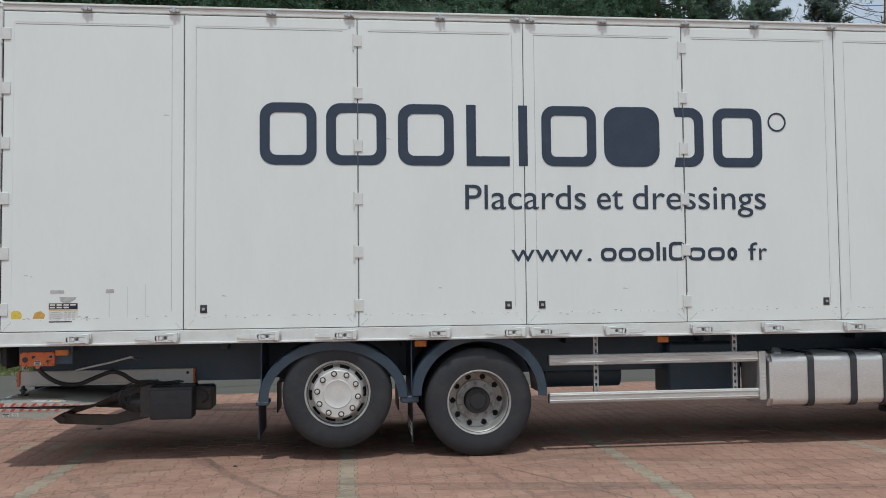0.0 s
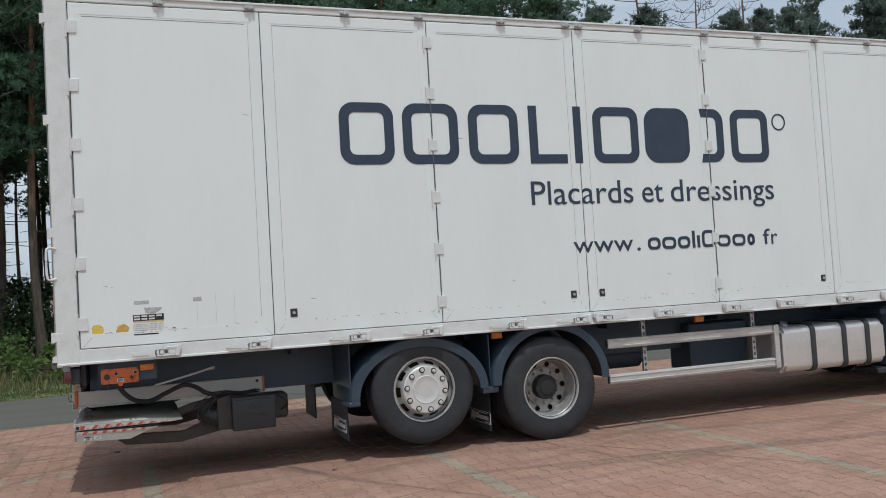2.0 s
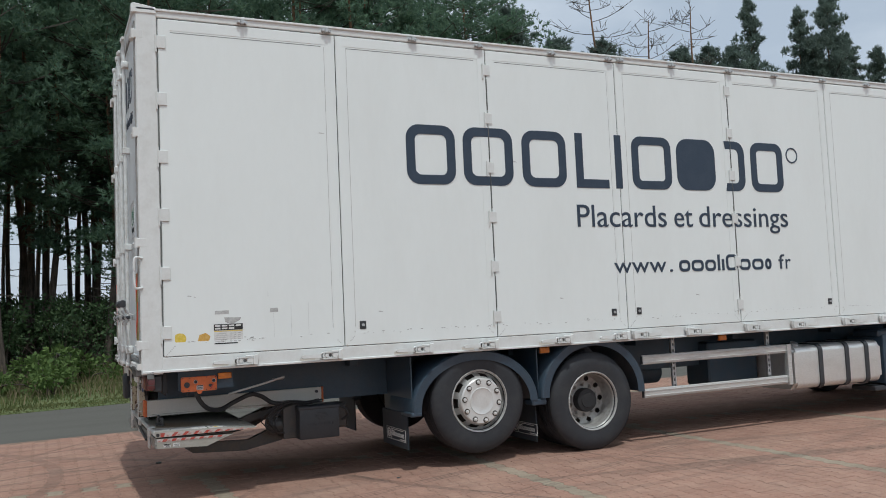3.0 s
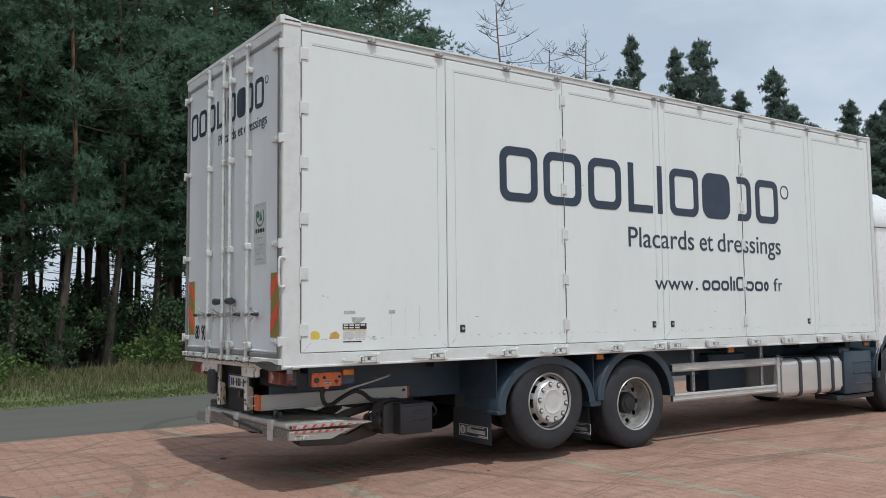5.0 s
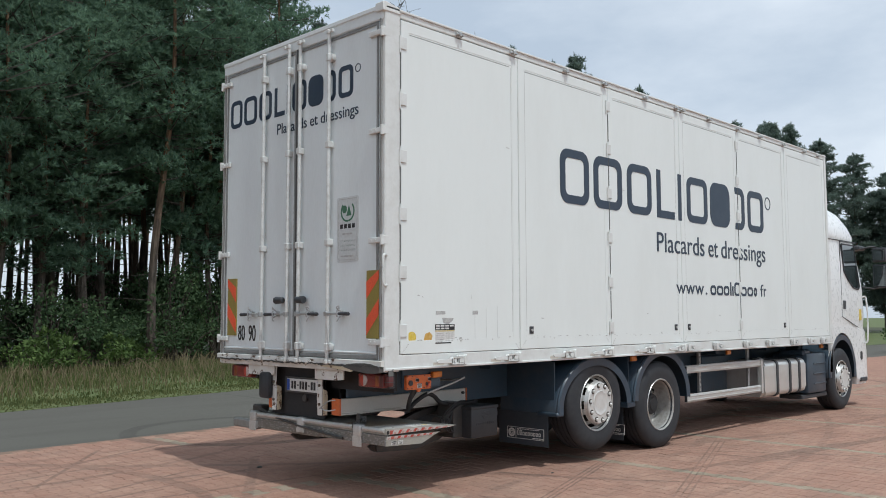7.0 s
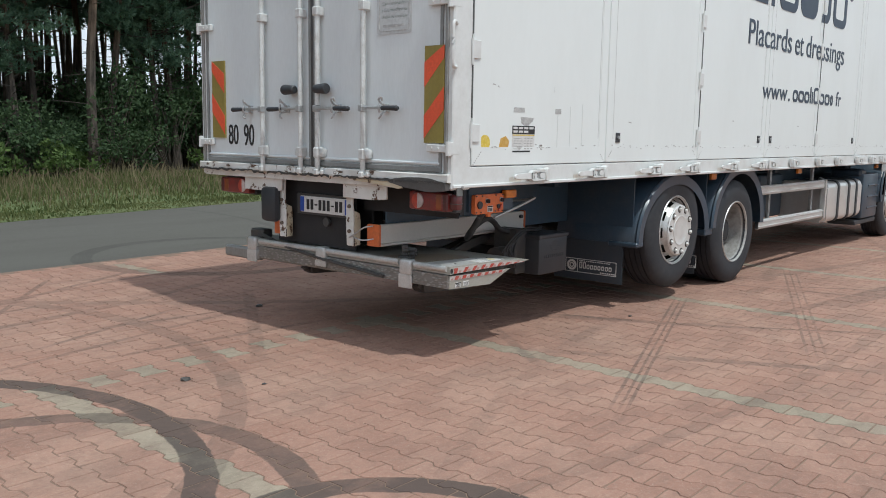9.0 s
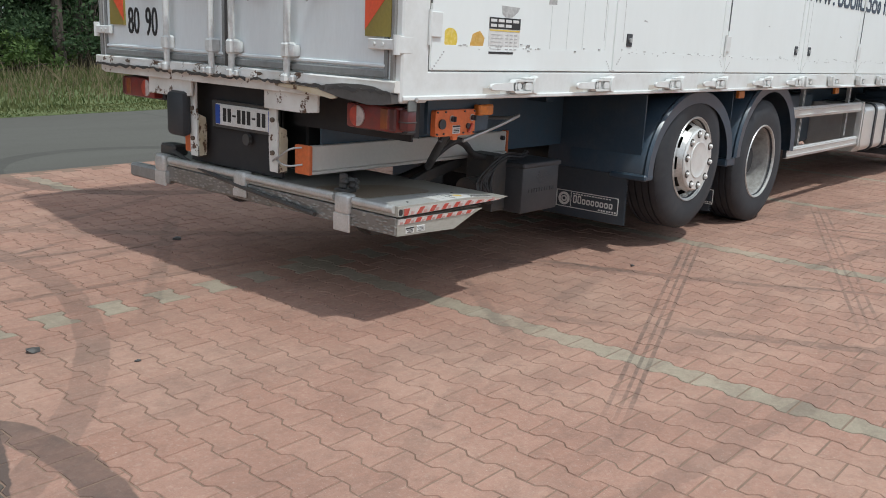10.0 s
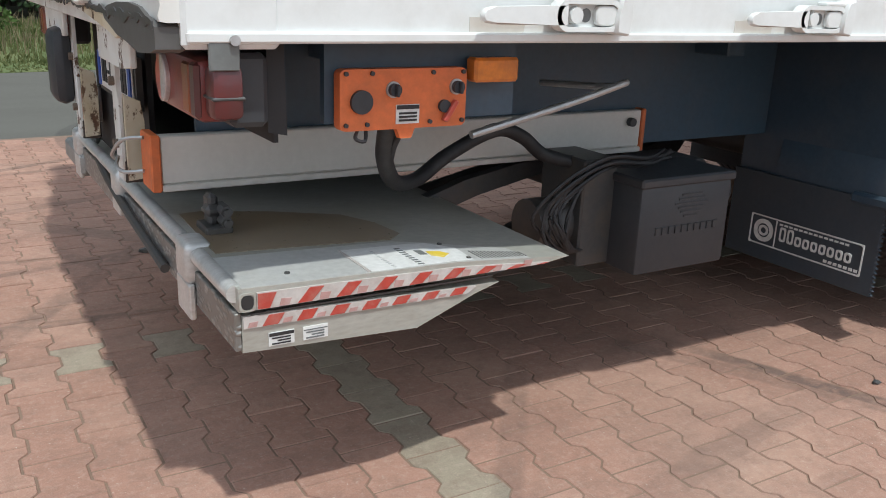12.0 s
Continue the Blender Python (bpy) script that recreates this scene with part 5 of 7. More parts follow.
CY0, CY1 = 0.035, 2.405
cab = part("cab", loft([ring(1.24, 9.46, 11.12, CY0 + 0.02, CY1 - 0.02, 0.04, 0.30), ring(1.50, 9.46, 11.16, CY0, CY1, 0.05, 0.34), ring(1.95, 9.46, 11.14, CY0, CY1, 0.05, 0.36),
                        ring(2.35, 9.46, 10.98, CY0 + 0.005, CY1 - 0.005, 0.05, 0.36), ring(2.72, 9.46, 10.80, CY0 + 0.02, CY1 - 0.02, 0.06, 0.34)]), CAB_WHITE, truck, "white lorry cab with a roof fairing", smooth=50)
part("roof_fairing", loft([ring(2.725, 9.42, 10.78, CY0 + 0.012, CY1 - 0.012, 0.05, 0.34), ring(2.80, 9.41, 10.74, CY0 - 0.002, CY1 + 0.002, 0.05, 0.34), ring(2.95, 9.41, 10.62, CY0 + 0.03, CY1 - 0.03, 0.06, 0.34),
                           ring(3.15, 9.42, 10.42, CY0 + 0.12, CY1 - 0.12, 0.10, 0.32), ring(3.26, 9.43, 10.22, CY0 + 0.24, CY1 - 0.24, 0.14, 0.30), ring(3.31, 9.46, 10.0, CY0 + 0.42, CY1 - 0.42, 0.16, 0.28)]), CAB_WHITE, cab, smooth=50)
part("roof_lamp", boxed(10.56, 0.13, 2.86, 10.66, 0.20, 2.91, bevel=0.01), BLACK, cab)
side_win = [(9.96, 2.66), (10.50, 2.66), (10.72, 1.98), (10.66, 1.93), (10.42, 1.96), (10.20, 2.08), (10.03, 2.22)]
part("side_window", prism(bmesh.new(), side_win, "y", CY0 - 0.006, CY0 + 0.03), GLASS_DARK, cab, "dark tinted side window")
bm = bmesh.new()
for a, b in zip(side_win, side_win[1:] + side_win[:1]):
    cyl(bm, (a[0], CY0 - 0.004, a[1]), (b[0], CY0 - 0.004, b[1]), 0.012, n=6)
part("window_seal", bm, BLACK, cab)
bm = bmesh.new()
for a, b in (((9.90, 2.70), (9.90, 1.48)), ((9.90, 1.48), (10.60, 1.30)), ((9.90, 2.70), (10.55, 2.70)), ((9.46, 2.715), (10.7, 2.715))):
    cyl(bm, (a[0], CY0 + 0.002, a[1]), (b[0], CY0 + 0.002, b[1]), 0.006, n=6)
part("door_gap", bm, BLACK, cab)
part("door_handle", boxed(9.95, CY0 - 0.012, 1.60, 10.06, CY0 + 0.02, 1.74, bevel=0.01), BLACK, cab, "black door handle")
part("cab_sticker", boxed(10.66, CY0 - 0.004, 1.42, 10.76, CY0 + 0.02, 1.60), YELLOW, cab, "small yellow sticker")
part("windscreen", prism(bmesh.new(), [(11.10, 2.02), (11.125, 2.02), (10.86, 2.66), (10.83, 2.66)], "y", 0.42, 2.05), GLASS_DARK, cab)
bm = boxed(10.70, CY0 - 0.02, 2.60, 11.02, 2.42, 2.68, bevel=0.02)
part("sun_visor", bm, BLACK, cab)
wing = []
for i in range(15):
    t = radians(180 * i / 14)
    wing.append((FX - 0.56 * math.cos(t), 0.62 + 0.60 * math.sin(t)))
panel = [(9.40, 0.62), *[p for p in wing], (10.46, 0.45), (10.86, 0.40), (10.86, 1.26), (9.46, 1.34), (9.38, 1.20)]
bm = prism(bmesh.new(), panel, "y", CY0, CY0 + 0.05, bevel=0.0)
part("wing_panel", bm, CAB_WHITE, cab, "white wing over the front wheel")
part("cab_floor", boxed(9.40, 0.55, 0.75, 11.0, 2.0, 1.24, bevel=0.02), BLACK, cab)
part("bumper", loft([ring(0.36, 10.50, 11.16, CY0 + 0.03, CY1 - 0.03, 0.03, 0.28), ring(0.44, 10.48, 11.22, CY0 + 0.008, CY1, 0.03, 0.30), ring(0.90, 10.48, 11.22, CY0 + 0.008, CY1, 0.03, 0.30), ring(1.23, 10.5, 11.16, CY0 + 0.008, CY1, 0.03, 0.28)]), CAB_WHITE, cab, "white front bumper and steps", smooth=50)
bm = bmesh.new()
box(bm, 10.60, CY0 - 0.012, 0.40, 10.90, CY0 + 0.03, 0.47, bevel=0.01)
part("step_recess", bm, BLACK, cab)
part("side_repeater", prism(bmesh.new(), rounded(10.64, 0.76, 10.72, 0.90, 0.035, 4), "y", CY0 - 0.012, CY0 + 0.02), BLACK, cab)
fender(FX, 0.62, 0.565, 0.56, -14, 190, 0.04, 0.50, "front_arch")
bm = tube(bmesh.new(), [(10.83, CY0 + 0.02, 2.62), (10.95, -0.12, 2.66), (11.02, -0.20, 2.62)], 0.014, 8)
tube(bm, [(10.90, CY0 + 0.02, 1.98), (10.98, -0.12, 1.95), (11.03, -0.20, 1.98)], 0.014, 8)
mir = part("mirror_arm", bm, BLACK, cab)
part("mirror_housing", boxed(10.97, -0.33, 1.96, 11.10, -0.10, 2.36, bevel=0.03, seg=2), BLACK, mir)
part("mirror_housing", boxed(10.96, -0.32, 2.40, 11.10, -0.10, 2.64, bevel=0.03, seg=2), BLACK, mir)
part("mirror_glass", boxed(10.964, -0.31, 1.99, 10.968, -0.12, 2.33), MIRROR, mir)
part("mirror_glass", boxed(10.954, -0.30, 2.43, 10.958, -0.12, 2.61), MIRROR, mir)
part("door_rail", tube(bmesh.new(), [(10.84, CY0 + 0.02, 1.80), (10.88, -0.015, 1.76), (10.88, -0.015, 1.10), (10.86, CY0 + 0.02, 1.05)], 0.013, 8), CAB_WHITE, cab)

# ---- rear underside ----
for y0, y1, mat, s in ((0.055, 0.362, RED_LENS, 1), (1.93, 2.27, RED_LENS, -1)):
    lamp = part("tail_lamp", boxed(0.035, y0, 0.92, 0.10, y1, 1.03, bevel=0.014, seg=2), mat, truck, "red tail lamp with a clear reversing lens")
    c = y1 - 0.075 if s > 0 else y0 + 0.075
    half = [(c + 0.046 * math.cos(math.pi * k / 12 + math.pi), 0.975 + 0.046 * math.sin(math.pi * k / 12 + math.pi)) for k in range(13)]
    turned = [(c - (z - 0.975), 0.975 + (y - c)) for y, z in half]
    part("reverse_lens", prism(bmesh.new(), [(2 * c - y, z) for y, z in turned], "x", 0.026, 0.045, bevel=0.002), PINK_LENS, lamp)
    part("brake_lens", prism(bmesh.new(), turned, "x", 0.028, 0.045, bevel=0.002), RED_BRIGHT, lamp)
    part("lamp_housing", boxed(0.09, y0 - 0.01, 0.91, 0.16, y1 + 0.01, 1.04, bevel=0.01), BLACK, lamp)
    d = y0 + 0.045 if s > 0 else y1 - 0.10
    part("amber_lens", boxed(0.0325, d, 0.928, 0.05, d + 0.05, 1.022, bevel=0.006), DARK_AMBER, lamp)
    d = y0 if s > 0 else y1 - 0.045
    part("dark_end", boxed(0.0325, d + 0.002, 0.924, 0.05, d + 0.042, 1.026, bevel=0.008), DARK_RED_LENS, lamp)
m = part("corner_lamp", boxed(0.045, -0.006, 0.932, 0.10, 0.05, 1.022, bevel=0.012, seg=2), DARK_RED_LENS, truck, "red and dark corner marker lamp")
part("corner_lamp_band", boxed(0.0435, -0.0075, 0.966, 0.1015, 0.0515, 0.972, bevel=0.002), GREASY, m)
part("corner_bracket", boxed(0.040, -0.010, 1.016, 0.092, -0.003, 1.076, bevel=0.002), LAMP_GREY, truck, "grey steel lamp bracket with a bolt")
part("bracket_bolt", cyl(bmesh.new(), (0.083, -0.018, 1.066), (0.083, -0.008, 1.066), 0.009, n=10), ZINC, truck)
part("lamp_side_sheet", prism(bmesh.new(), [(0.165, 1.055), (0.198, 1.055), (0.202, 0.888), (0.165, 0.895)], "y", 0.070, 0.076), SOOT, truck, "thin dark sheet beside the tail lamp")
part("lamp_back_sheet", boxed(0.185, 0.10, 0.87, 0.195, 0.90, 1.056), SOOT, truck)
for y0, y1 in ((0.535, 0.925), (1.54, 1.955)):
    bm = prism(bmesh.new(), [(y0, 1.05), (y1, 1.05), (y1, 0.955), (y0 + 0.1, 0.955), (y0, 0.965)], "x", 0.02, 0.035, bevel=0.003)
    part("lamp_bracket", bm, CHIPPED, truck, "chipped white sheet bracket")
for y in (0.885, 1.565):
    bm = prism(bmesh.new(), [(y - 0.030, 0.645), (y + 0.030, 0.645), (y + 0.036, 0.80), (y + 0.032, 1.05), (y - 0.030, 1.05), (y - 0.022, 0.90), (y - 0.034, 0.86)], "x", 0.045, 0.056, bevel=0.002)
    leg = part("bumper_leg", bm, CHIPPED, truck, "rusty bracket leg with flaking white paint")
    part("leg_flange", prism(bmesh.new(), [(0.057, 0.645), (0.104, 0.650), (0.106, 0.80), (0.100, 0.852), (0.075, 0.860), (0.057, 0.872)], "y", y - 0.036, y - 0.026, bevel=0.002), CREAM, leg, "cream flange with rust along its edges")
    part("leg_foot", boxed(0.050, y - 0.033, 0.640, 0.108, y - 0.010, 0.70, bevel=0.004), RUSTY, leg)
    for z in (0.74, 0.90):
        part("leg_bolt", cyl(bmesh.new(), (0.032, y, z), (0.048, y, z), 0.012, n=8), RUST_SPOT, leg)
part("rear_buffer", boxed(-0.015, 1.575, 0.745, 0.05, 1.74, 0.985, bevel=0.03, seg=2), BLACK, truck, "black rubber dock buffer")
plate = part("number_plate", boxed(0.10, 0.955, 0.825, 0.108, 1.44, 0.935, bevel=0.003), LABEL_WHITE, truck, "white number plate with blue bands")
part("plate_band", boxed(0.097, 1.40, 0.83, 0.101, 1.437, 0.93), BLUE_INK, plate)
part("plate_band", boxed(0.097, 0.957, 0.83, 0.101, 0.99, 0.93), BLUE_INK, plate)
for i in range(9):
    short = i in (2, 6)
    part("plate_bar", boxed(0.0975, 1.345 - 0.041 * i, 0.875 if short else 0.845, 0.101, 1.345 - 0.041 * i + 0.027, 0.885 if short else 0.915), DARK_INK, plate)
part("plate_backing", boxed(0.135, 0.93, 0.60, 0.150, 1.72, 1.055), SOOT, truck, "dark steel box behind the number plate")
part("plate_holder", boxed(0.108, 0.93, 0.81, 0.125, 1.48, 0.95), GREASY, truck)
part("tow_eye", cyl(bmesh.new(), (0.12, 1.18, 0.77), (0.10, 1.18, 0.77), 0.03, n=14), GREASY, truck)
part("rear_cross_beam", boxed(0.30, 0.93, 0.62, 0.40, 1.80, 1.03, bevel=0.01), SOOT, truck)

# orange control panel with switches
panel = part("control_panel", prism(bmesh.new(), rounded(0.308, 0.888, 0.590, 1.006, 0.012, 3), "y", 0.072, 0.10, bevel=0.0), ORANGE, truck, "orange tail lift control panel with switches")
part("panel_tab", prism(bmesh.new(), [(0.43, 0.892), (0.475, 0.892), (0.465, 0.868), (0.44, 0.868)], "y", 0.074, 0.09), ORANGE, panel)
part("rotary_switch", cyl(bmesh.new(), (0.352, 0.064, 0.944), (0.352, 0.074, 0.944), 0.023, n=28), BLACK, panel)
for x, z in ((0.421, 0.966), (0.565, 0.968)):
    sw = part("toggle_switch", cyl(bmesh.new(), (x, 0.056, z), (x, 0.074, z), 0.0125, n=18), BLACK, panel)
    part("switch_ring", lathe(bmesh.new(), [(0.0125, 0.0), (0.0125, -0.006), (0.016, -0.006), (0.016, 0.0)], 20), ZINC, sw).matrix_local = pose(x, 0.0735, z)
    part("switch_lever", boxed(x - 0.003, 0.044, z - 0.012, x + 0.003, 0.058, z + 0.012, bevel=0.002), BLACK, sw)
part("red_lever", prism(bmesh.new(), [(0.530, 0.902), (0.540, 0.898), (0.566, 0.938), (0.558, 0.944)], "y", 0.056, 0.070, bevel=0.002), RED_BRIGHT, panel, "red warning lever")
part("indicator", cyl(bmesh.new(), (0.537, 0.064, 0.930), (0.537, 0.074, 0.930), 0.013, n=16), BLACK, panel)
part("panel_label", boxed(0.428, 0.0695, 0.898, 0.480, 0.073, 0.936), LABEL_WHITE, panel)
bm = boxed(0.429, 0.068, 0.927, 0.479, 0.0705, 0.935)
for i in range(3):
    box(bm, 0.434, 0.068, 0.903 + 0.007 * i, 0.474, 0.0705, 0.907 + 0.007 * i)
part("panel_print", bm, DARK_INK, panel)
for x, z in ((0.32, 0.998), (0.375, 0.998), (0.51, 0.998), (0.58, 0.998), (0.32, 0.90), (0.365, 0.90), (0.505, 0.90), (0.58, 0.90)):
    part("panel_screw", cyl(bmesh.new(), (x, 0.066, z), (x, 0.074, z), 0.0045, n=8), BLACK, panel)
m = part("amber_marker", boxed(0.60, 0.055, 0.976, 0.71, 0.095, 1.026, bevel=0.006), AMBER, truck, "amber marker lamp")
part("panel_mount", boxed(0.29, 0.104, 0.90, 0.73, 0.125, 1.058), NAVY, truck)
part("side_board", boxed(0.20, 0.705, 0.672, 2.32, 0.720, 1.0585), NAVY, truck, "navy chassis side behind the control panel")

# aluminium side bar with orange ends
bm = boxed(0.10, 0.665, 0.672, 1.65, 0.70, 0.792, bevel=0.004)
box(bm, 0.10, 0.655, 0.655, 1.65, 0.70, 0.672, bevel=0.003)
bar = part("side_bar", bm, BEAM_ALU, truck, "dusty aluminium beam with orange end caps")
part("end_cap", boxed(0.075, 0.655, 0.655, 0.10, 0.76, 0.795, bevel=0.004), ORANGE, bar)
part("end_cap", boxed(1.65, 0.66, 0.655, 1.668, 0.705, 0.795, bevel=0.004), ORANGE, bar)
far_bar = part("side_bar", boxed(0.10, 1.655, 0.672, 1.65, 1.69, 0.792, bevel=0.004), ALU, truck)
part("end_cap", boxed(0.075, 1.60, 0.655, 0.10, 1.695, 0.785, bevel=0.004), ORANGE, far_bar)
part("bar_bolt", cyl(bmesh.new(), (1.60, 0.645, 0.755), (1.60, 0.666, 0.755), 0.014, n=10), BLACK, bar)
part("bar_bracket", boxed(0.3, 0.70, 0.70, 1.55, 0.80, 0.78), NAVY, truck)
part("release_rod", tube(bmesh.new(), [(0.715, 0.24, 0.832), (1.0, 0.245, 0.893), (1.17, 0.25, 0.935), (1.195, 0.27, 0.935), (1.19, 0.33, 0.92), (1.18, 0.6, 0.9)], 0.0095, 10), ZINC, truck, "bent bare metal rod")
bm = tube(bmesh.new(), [(0.425, 0.10, 0.90), (0.47, 0.20, 0.80), (0.56, 0.32, 0.715), (0.68, 0.43, 0.69), (0.80, 0.48, 0.735), (0.95, 0.49, 0.79), (1.05, 0.50, 0.765), (1.15, 0.51, 0.70), (1.30, 0.48, 0.67)], 0.0195, 14)
part("control_hose", bm, HOSE, truck, "thick black corrugated hose")
part("cable", tube(bmesh.new(), [(0.46, 0.10, 0.885), (0.46, 0.14, 0.84), (0.50, 0.24, 0.77)], 0.008, 8), HOSE, truck)
part("wire_loop", tube(bmesh.new(), [(0.355, 0.09, 0.89), (0.345, 0.08, 0.872), (0.365, 0.08, 0.866), (0.372, 0.09, 0.888)], 0.004, 6), HOSE, truck)
rnd = random.Random(44)
for k in range(9):
    d, e, g = 0.014 * k, rnd.uniform(-0.02, 0.02), rnd.uniform(-0.015, 0.02)
    part("cable", tube(bmesh.new(), [(1.58 + e, 0.46, 0.672 + 0.004 * k), (1.45 + e, 0.44 - 0.006 * k, 0.684 + g), (1.32 - d * 0.6, 0.42 - 0.008 * k, 0.688 + g + d * 0.15), (1.22 - d, 0.40 - 0.006 * k, 0.655 + g), (1.15 - d + e, 0.38, 0.575), (1.14 - d * 0.8, 0.38 + g, 0.50 - e), (1.20 - 0.4 * d, 0.41, 0.44), (1.30, 0.45, 0.43)], 0.0055, 6), HOSE, truck, "thin black cable")
part("loose_wire", tube(bmesh.new(), [(0.07, 0.70, 0.785), (0.03, 0.74, 0.775), (0.015, 0.80, 0.735), (0.03, 0.87, 0.705), (0.06, 0.90, 0.70)], 0.005, 6), ZINC, truck)
part("loose_wire", tube(bmesh.new(), [(0.065, 0.69, 0.705), (0.03, 0.74, 0.695), (0.02, 0.79, 0.70), (0.035, 0.85, 0.712)], 0.005, 6), ZINC, truck)

# power pack box
bm = boxed(1.335, 0.30, 0.372, 1.70, 0.52, 0.652, bevel=0.012, seg=2)
box(bm, 1.328, 0.292, 0.632, 1.708, 0.525, 0.660, bevel=0.006)
pack = part("power_pack_box", bm, BLACK, truck, "black plastic tail lift power pack box")
bm = bmesh.new()
for i in range(6):
    box(bm, 1.47 + 0.012 * abs(i - 3), 0.297, 0.535 + 0.013 * i, 1.60 - 0.012 * abs(i - 3), 0.302, 0.541 + 0.013 * i, bevel=0.001)
for i in range(10):
    box(bm, 1.40 + 0.026 * i, 0.296, 0.488, 1.40 + 0.026 * i + 0.017, 0.302, 0.512, bevel=0.001)
part("moulded_mark", bm, BLACK, pack)
part("pack_bracket", boxed(1.22, 0.42, 0.38, 1.345, 0.62, 0.70, bevel=0.006), GREASY, truck)
part("pack_frame", boxed(1.6, 0.52, 0.42, 1.85, 0.75, 0.64, bevel=0.02), GREASY, truck)
part("coil_hose", tube(bmesh.new(), [(1.72, 0.45, 0.64), (1.80, 0.42, 0.60), (1.82, 0.42, 0.54), (1.77, 0.45, 0.50)], 0.012, 8), HOSE, truck)
part("pump_motor", cyl(bmesh.new(), (1.10, 0.52, 0.50), (1.33, 0.52, 0.50), 0.075, n=20), GREASY, truck)

# ---- folded tail lift ----
top_plate = prism(bmesh.new(), [(0.105, 0.555), (0.105, 0.603), (0.60, 0.592), (0.915, 0.566), (0.84, 0.556)], "y", 0.092, 2.06)
lift = part("tail_lift", top_plate, LIFT_ALU, truck, "folded aluminium tail lift platform with red and white edge tape")
low_plate = prism(bmesh.new(), [(0.112, 0.466), (0.112, 0.545), (0.72, 0.527), (0.655, 0.508), (0.505, 0.450)], "y", 0.098, 2.05)
part("lower_leaf", low_plate, LIFT_ALU, lift)
part("rear_tread", boxed(0.098, 0.10, 0.470, 0.112, 2.04, 0.55, bevel=0.002), CHEQUER, lift, "chequer plate edge")
bm = bmesh.new()
for y0, y1 in ((0.11, 0.37), (0.50, 1.17), (1.27, 1.90)):
    cyl(bm, (0.105, y0, 0.588), (0.105, y1, 0.588), 0.019, n=12)
part("edge_roll", bm, ALU, lift)
for y in (0.435, 1.22, 1.975):
    bm = boxed(0.078, y - 0.050, 0.515, 0.142, y + 0.050, 0.614, bevel=0.018, seg=3)
    box(bm, 0.082, y - 0.055, 0.435 if y != 1.22 else 0.48, 0.097, y + 0.055, 0.52, bevel=0.004)
    part("edge_clamp", bm, ALU, lift, "bare aluminium clamp")
part("impact_bar", boxed(0.085, 1.90, 0.445, 0.15, 2.31, 0.525, bevel=0.012), ALU_DULL, lift)
part("impact_bar", boxed(0.118, 1.0, 0.455, 0.16, 1.95, 0.55, bevel=0.008), ALU_DULL, lift)
bm = boxed(0.150, 0.470, 0.600, 0.215, 0.560, 0.618, bevel=0.004)
box(bm, 0.165, 0.500, 0.615, 0.190, 0.545, 0.690, bevel=0.008)
box(bm, 0.155, 0.485, 0.640, 0.215, 0.530, 0.668, bevel=0.010)
for z in (0.632, 0.658):
    cyl(bm, (0.195, 0.452, z), (0.195, 0.490, z), 0.015, n=6)
    cyl(bm, (0.195, 0.440, z), (0.195, 0.456, z), 0.009, n=10)
part("latch_block", bm, GREASY, lift)
bm = boxed(0.15, 1.93, 0.60, 0.25, 2.08, 0.665, bevel=0.012)
part("latch_block", bm, GREASY, lift)
part("hook_arm", tube(bmesh.new(), [(0.16, 1.95, 0.63), (0.10, 1.6, 0.58), (0.085, 1.2, 0.535), (0.085, 0.62, 0.485)], 0.012, 8), GREASY, lift)
part("open_end", prism(bmesh.new(), rounded(0.110, 0.560, 0.134, 0.588, 0.009, 3), "y", 0.0895, 0.0925), DARK_INK, lift, "open end of the hollow edge profile")
part("end_rim", hoop(bmesh.new(), 0.105, 0.555, 0.139, 0.594, 0.011, 0.004, "y", 0.0885, 0.0925), LIFT_ALU, lift)


def tape_top(x):
    return 0.593 - 0.011 * (x - 0.105) / 0.495 if x < 0.60 else 0.582 - 0.022 * (x - 0.60) / 0.26


tape = part("edge_tape", prism(bmesh.new(), [(0.141, 0.557), (0.141, tape_top(0.141)), (0.60, tape_top(0.60)), (0.855, tape_top(0.855)), (0.84, 0.5575)], "y", 0.088, 0.0925), WHITE_TAPE, lift, "red and white striped tape")
for k in range(9):
    x = 0.140 + 0.0845 * k
    a, b = min(x + 0.030, 0.838), min(x + 0.056, 0.850)
    if k == 0:
        pts = [(0.142, 0.5585), (0.166, 0.5585), (0.180, tape_top(0.180) - 0.002), (0.142, tape_top(0.142) - 0.002)]
    else:
        pts = [(x, 0.5585), (a, 0.5585), (b, max(tape_top(b) - 0.002, 0.560)), (min(x + 0.026, 0.845), max(tape_top(x + 0.026) - 0.002, 0.561))]
    stripe = part("red_stripe", prism(bmesh.new(), pts, "y", 0.086, 0.089), RED_TAPE, tape)
    if k < 8:
        part("worn_block", prism(bmesh.new(), [(x + 0.046, 0.5585), (x + 0.066, 0.559), (x + 0.072, 0.572), (x + 0.050, 0.574)], "y", 0.0868, 0.089), FADED_RED, tape)
tape = part("edge_tape", prism(bmesh.new(), [(0.114, 0.518), (0.114, 0.544), (0.655, 0.527), (0.63, 0.512)], "y", 0.094, 0.0985), WHITE_TAPE, lift, "red and white striped tape")
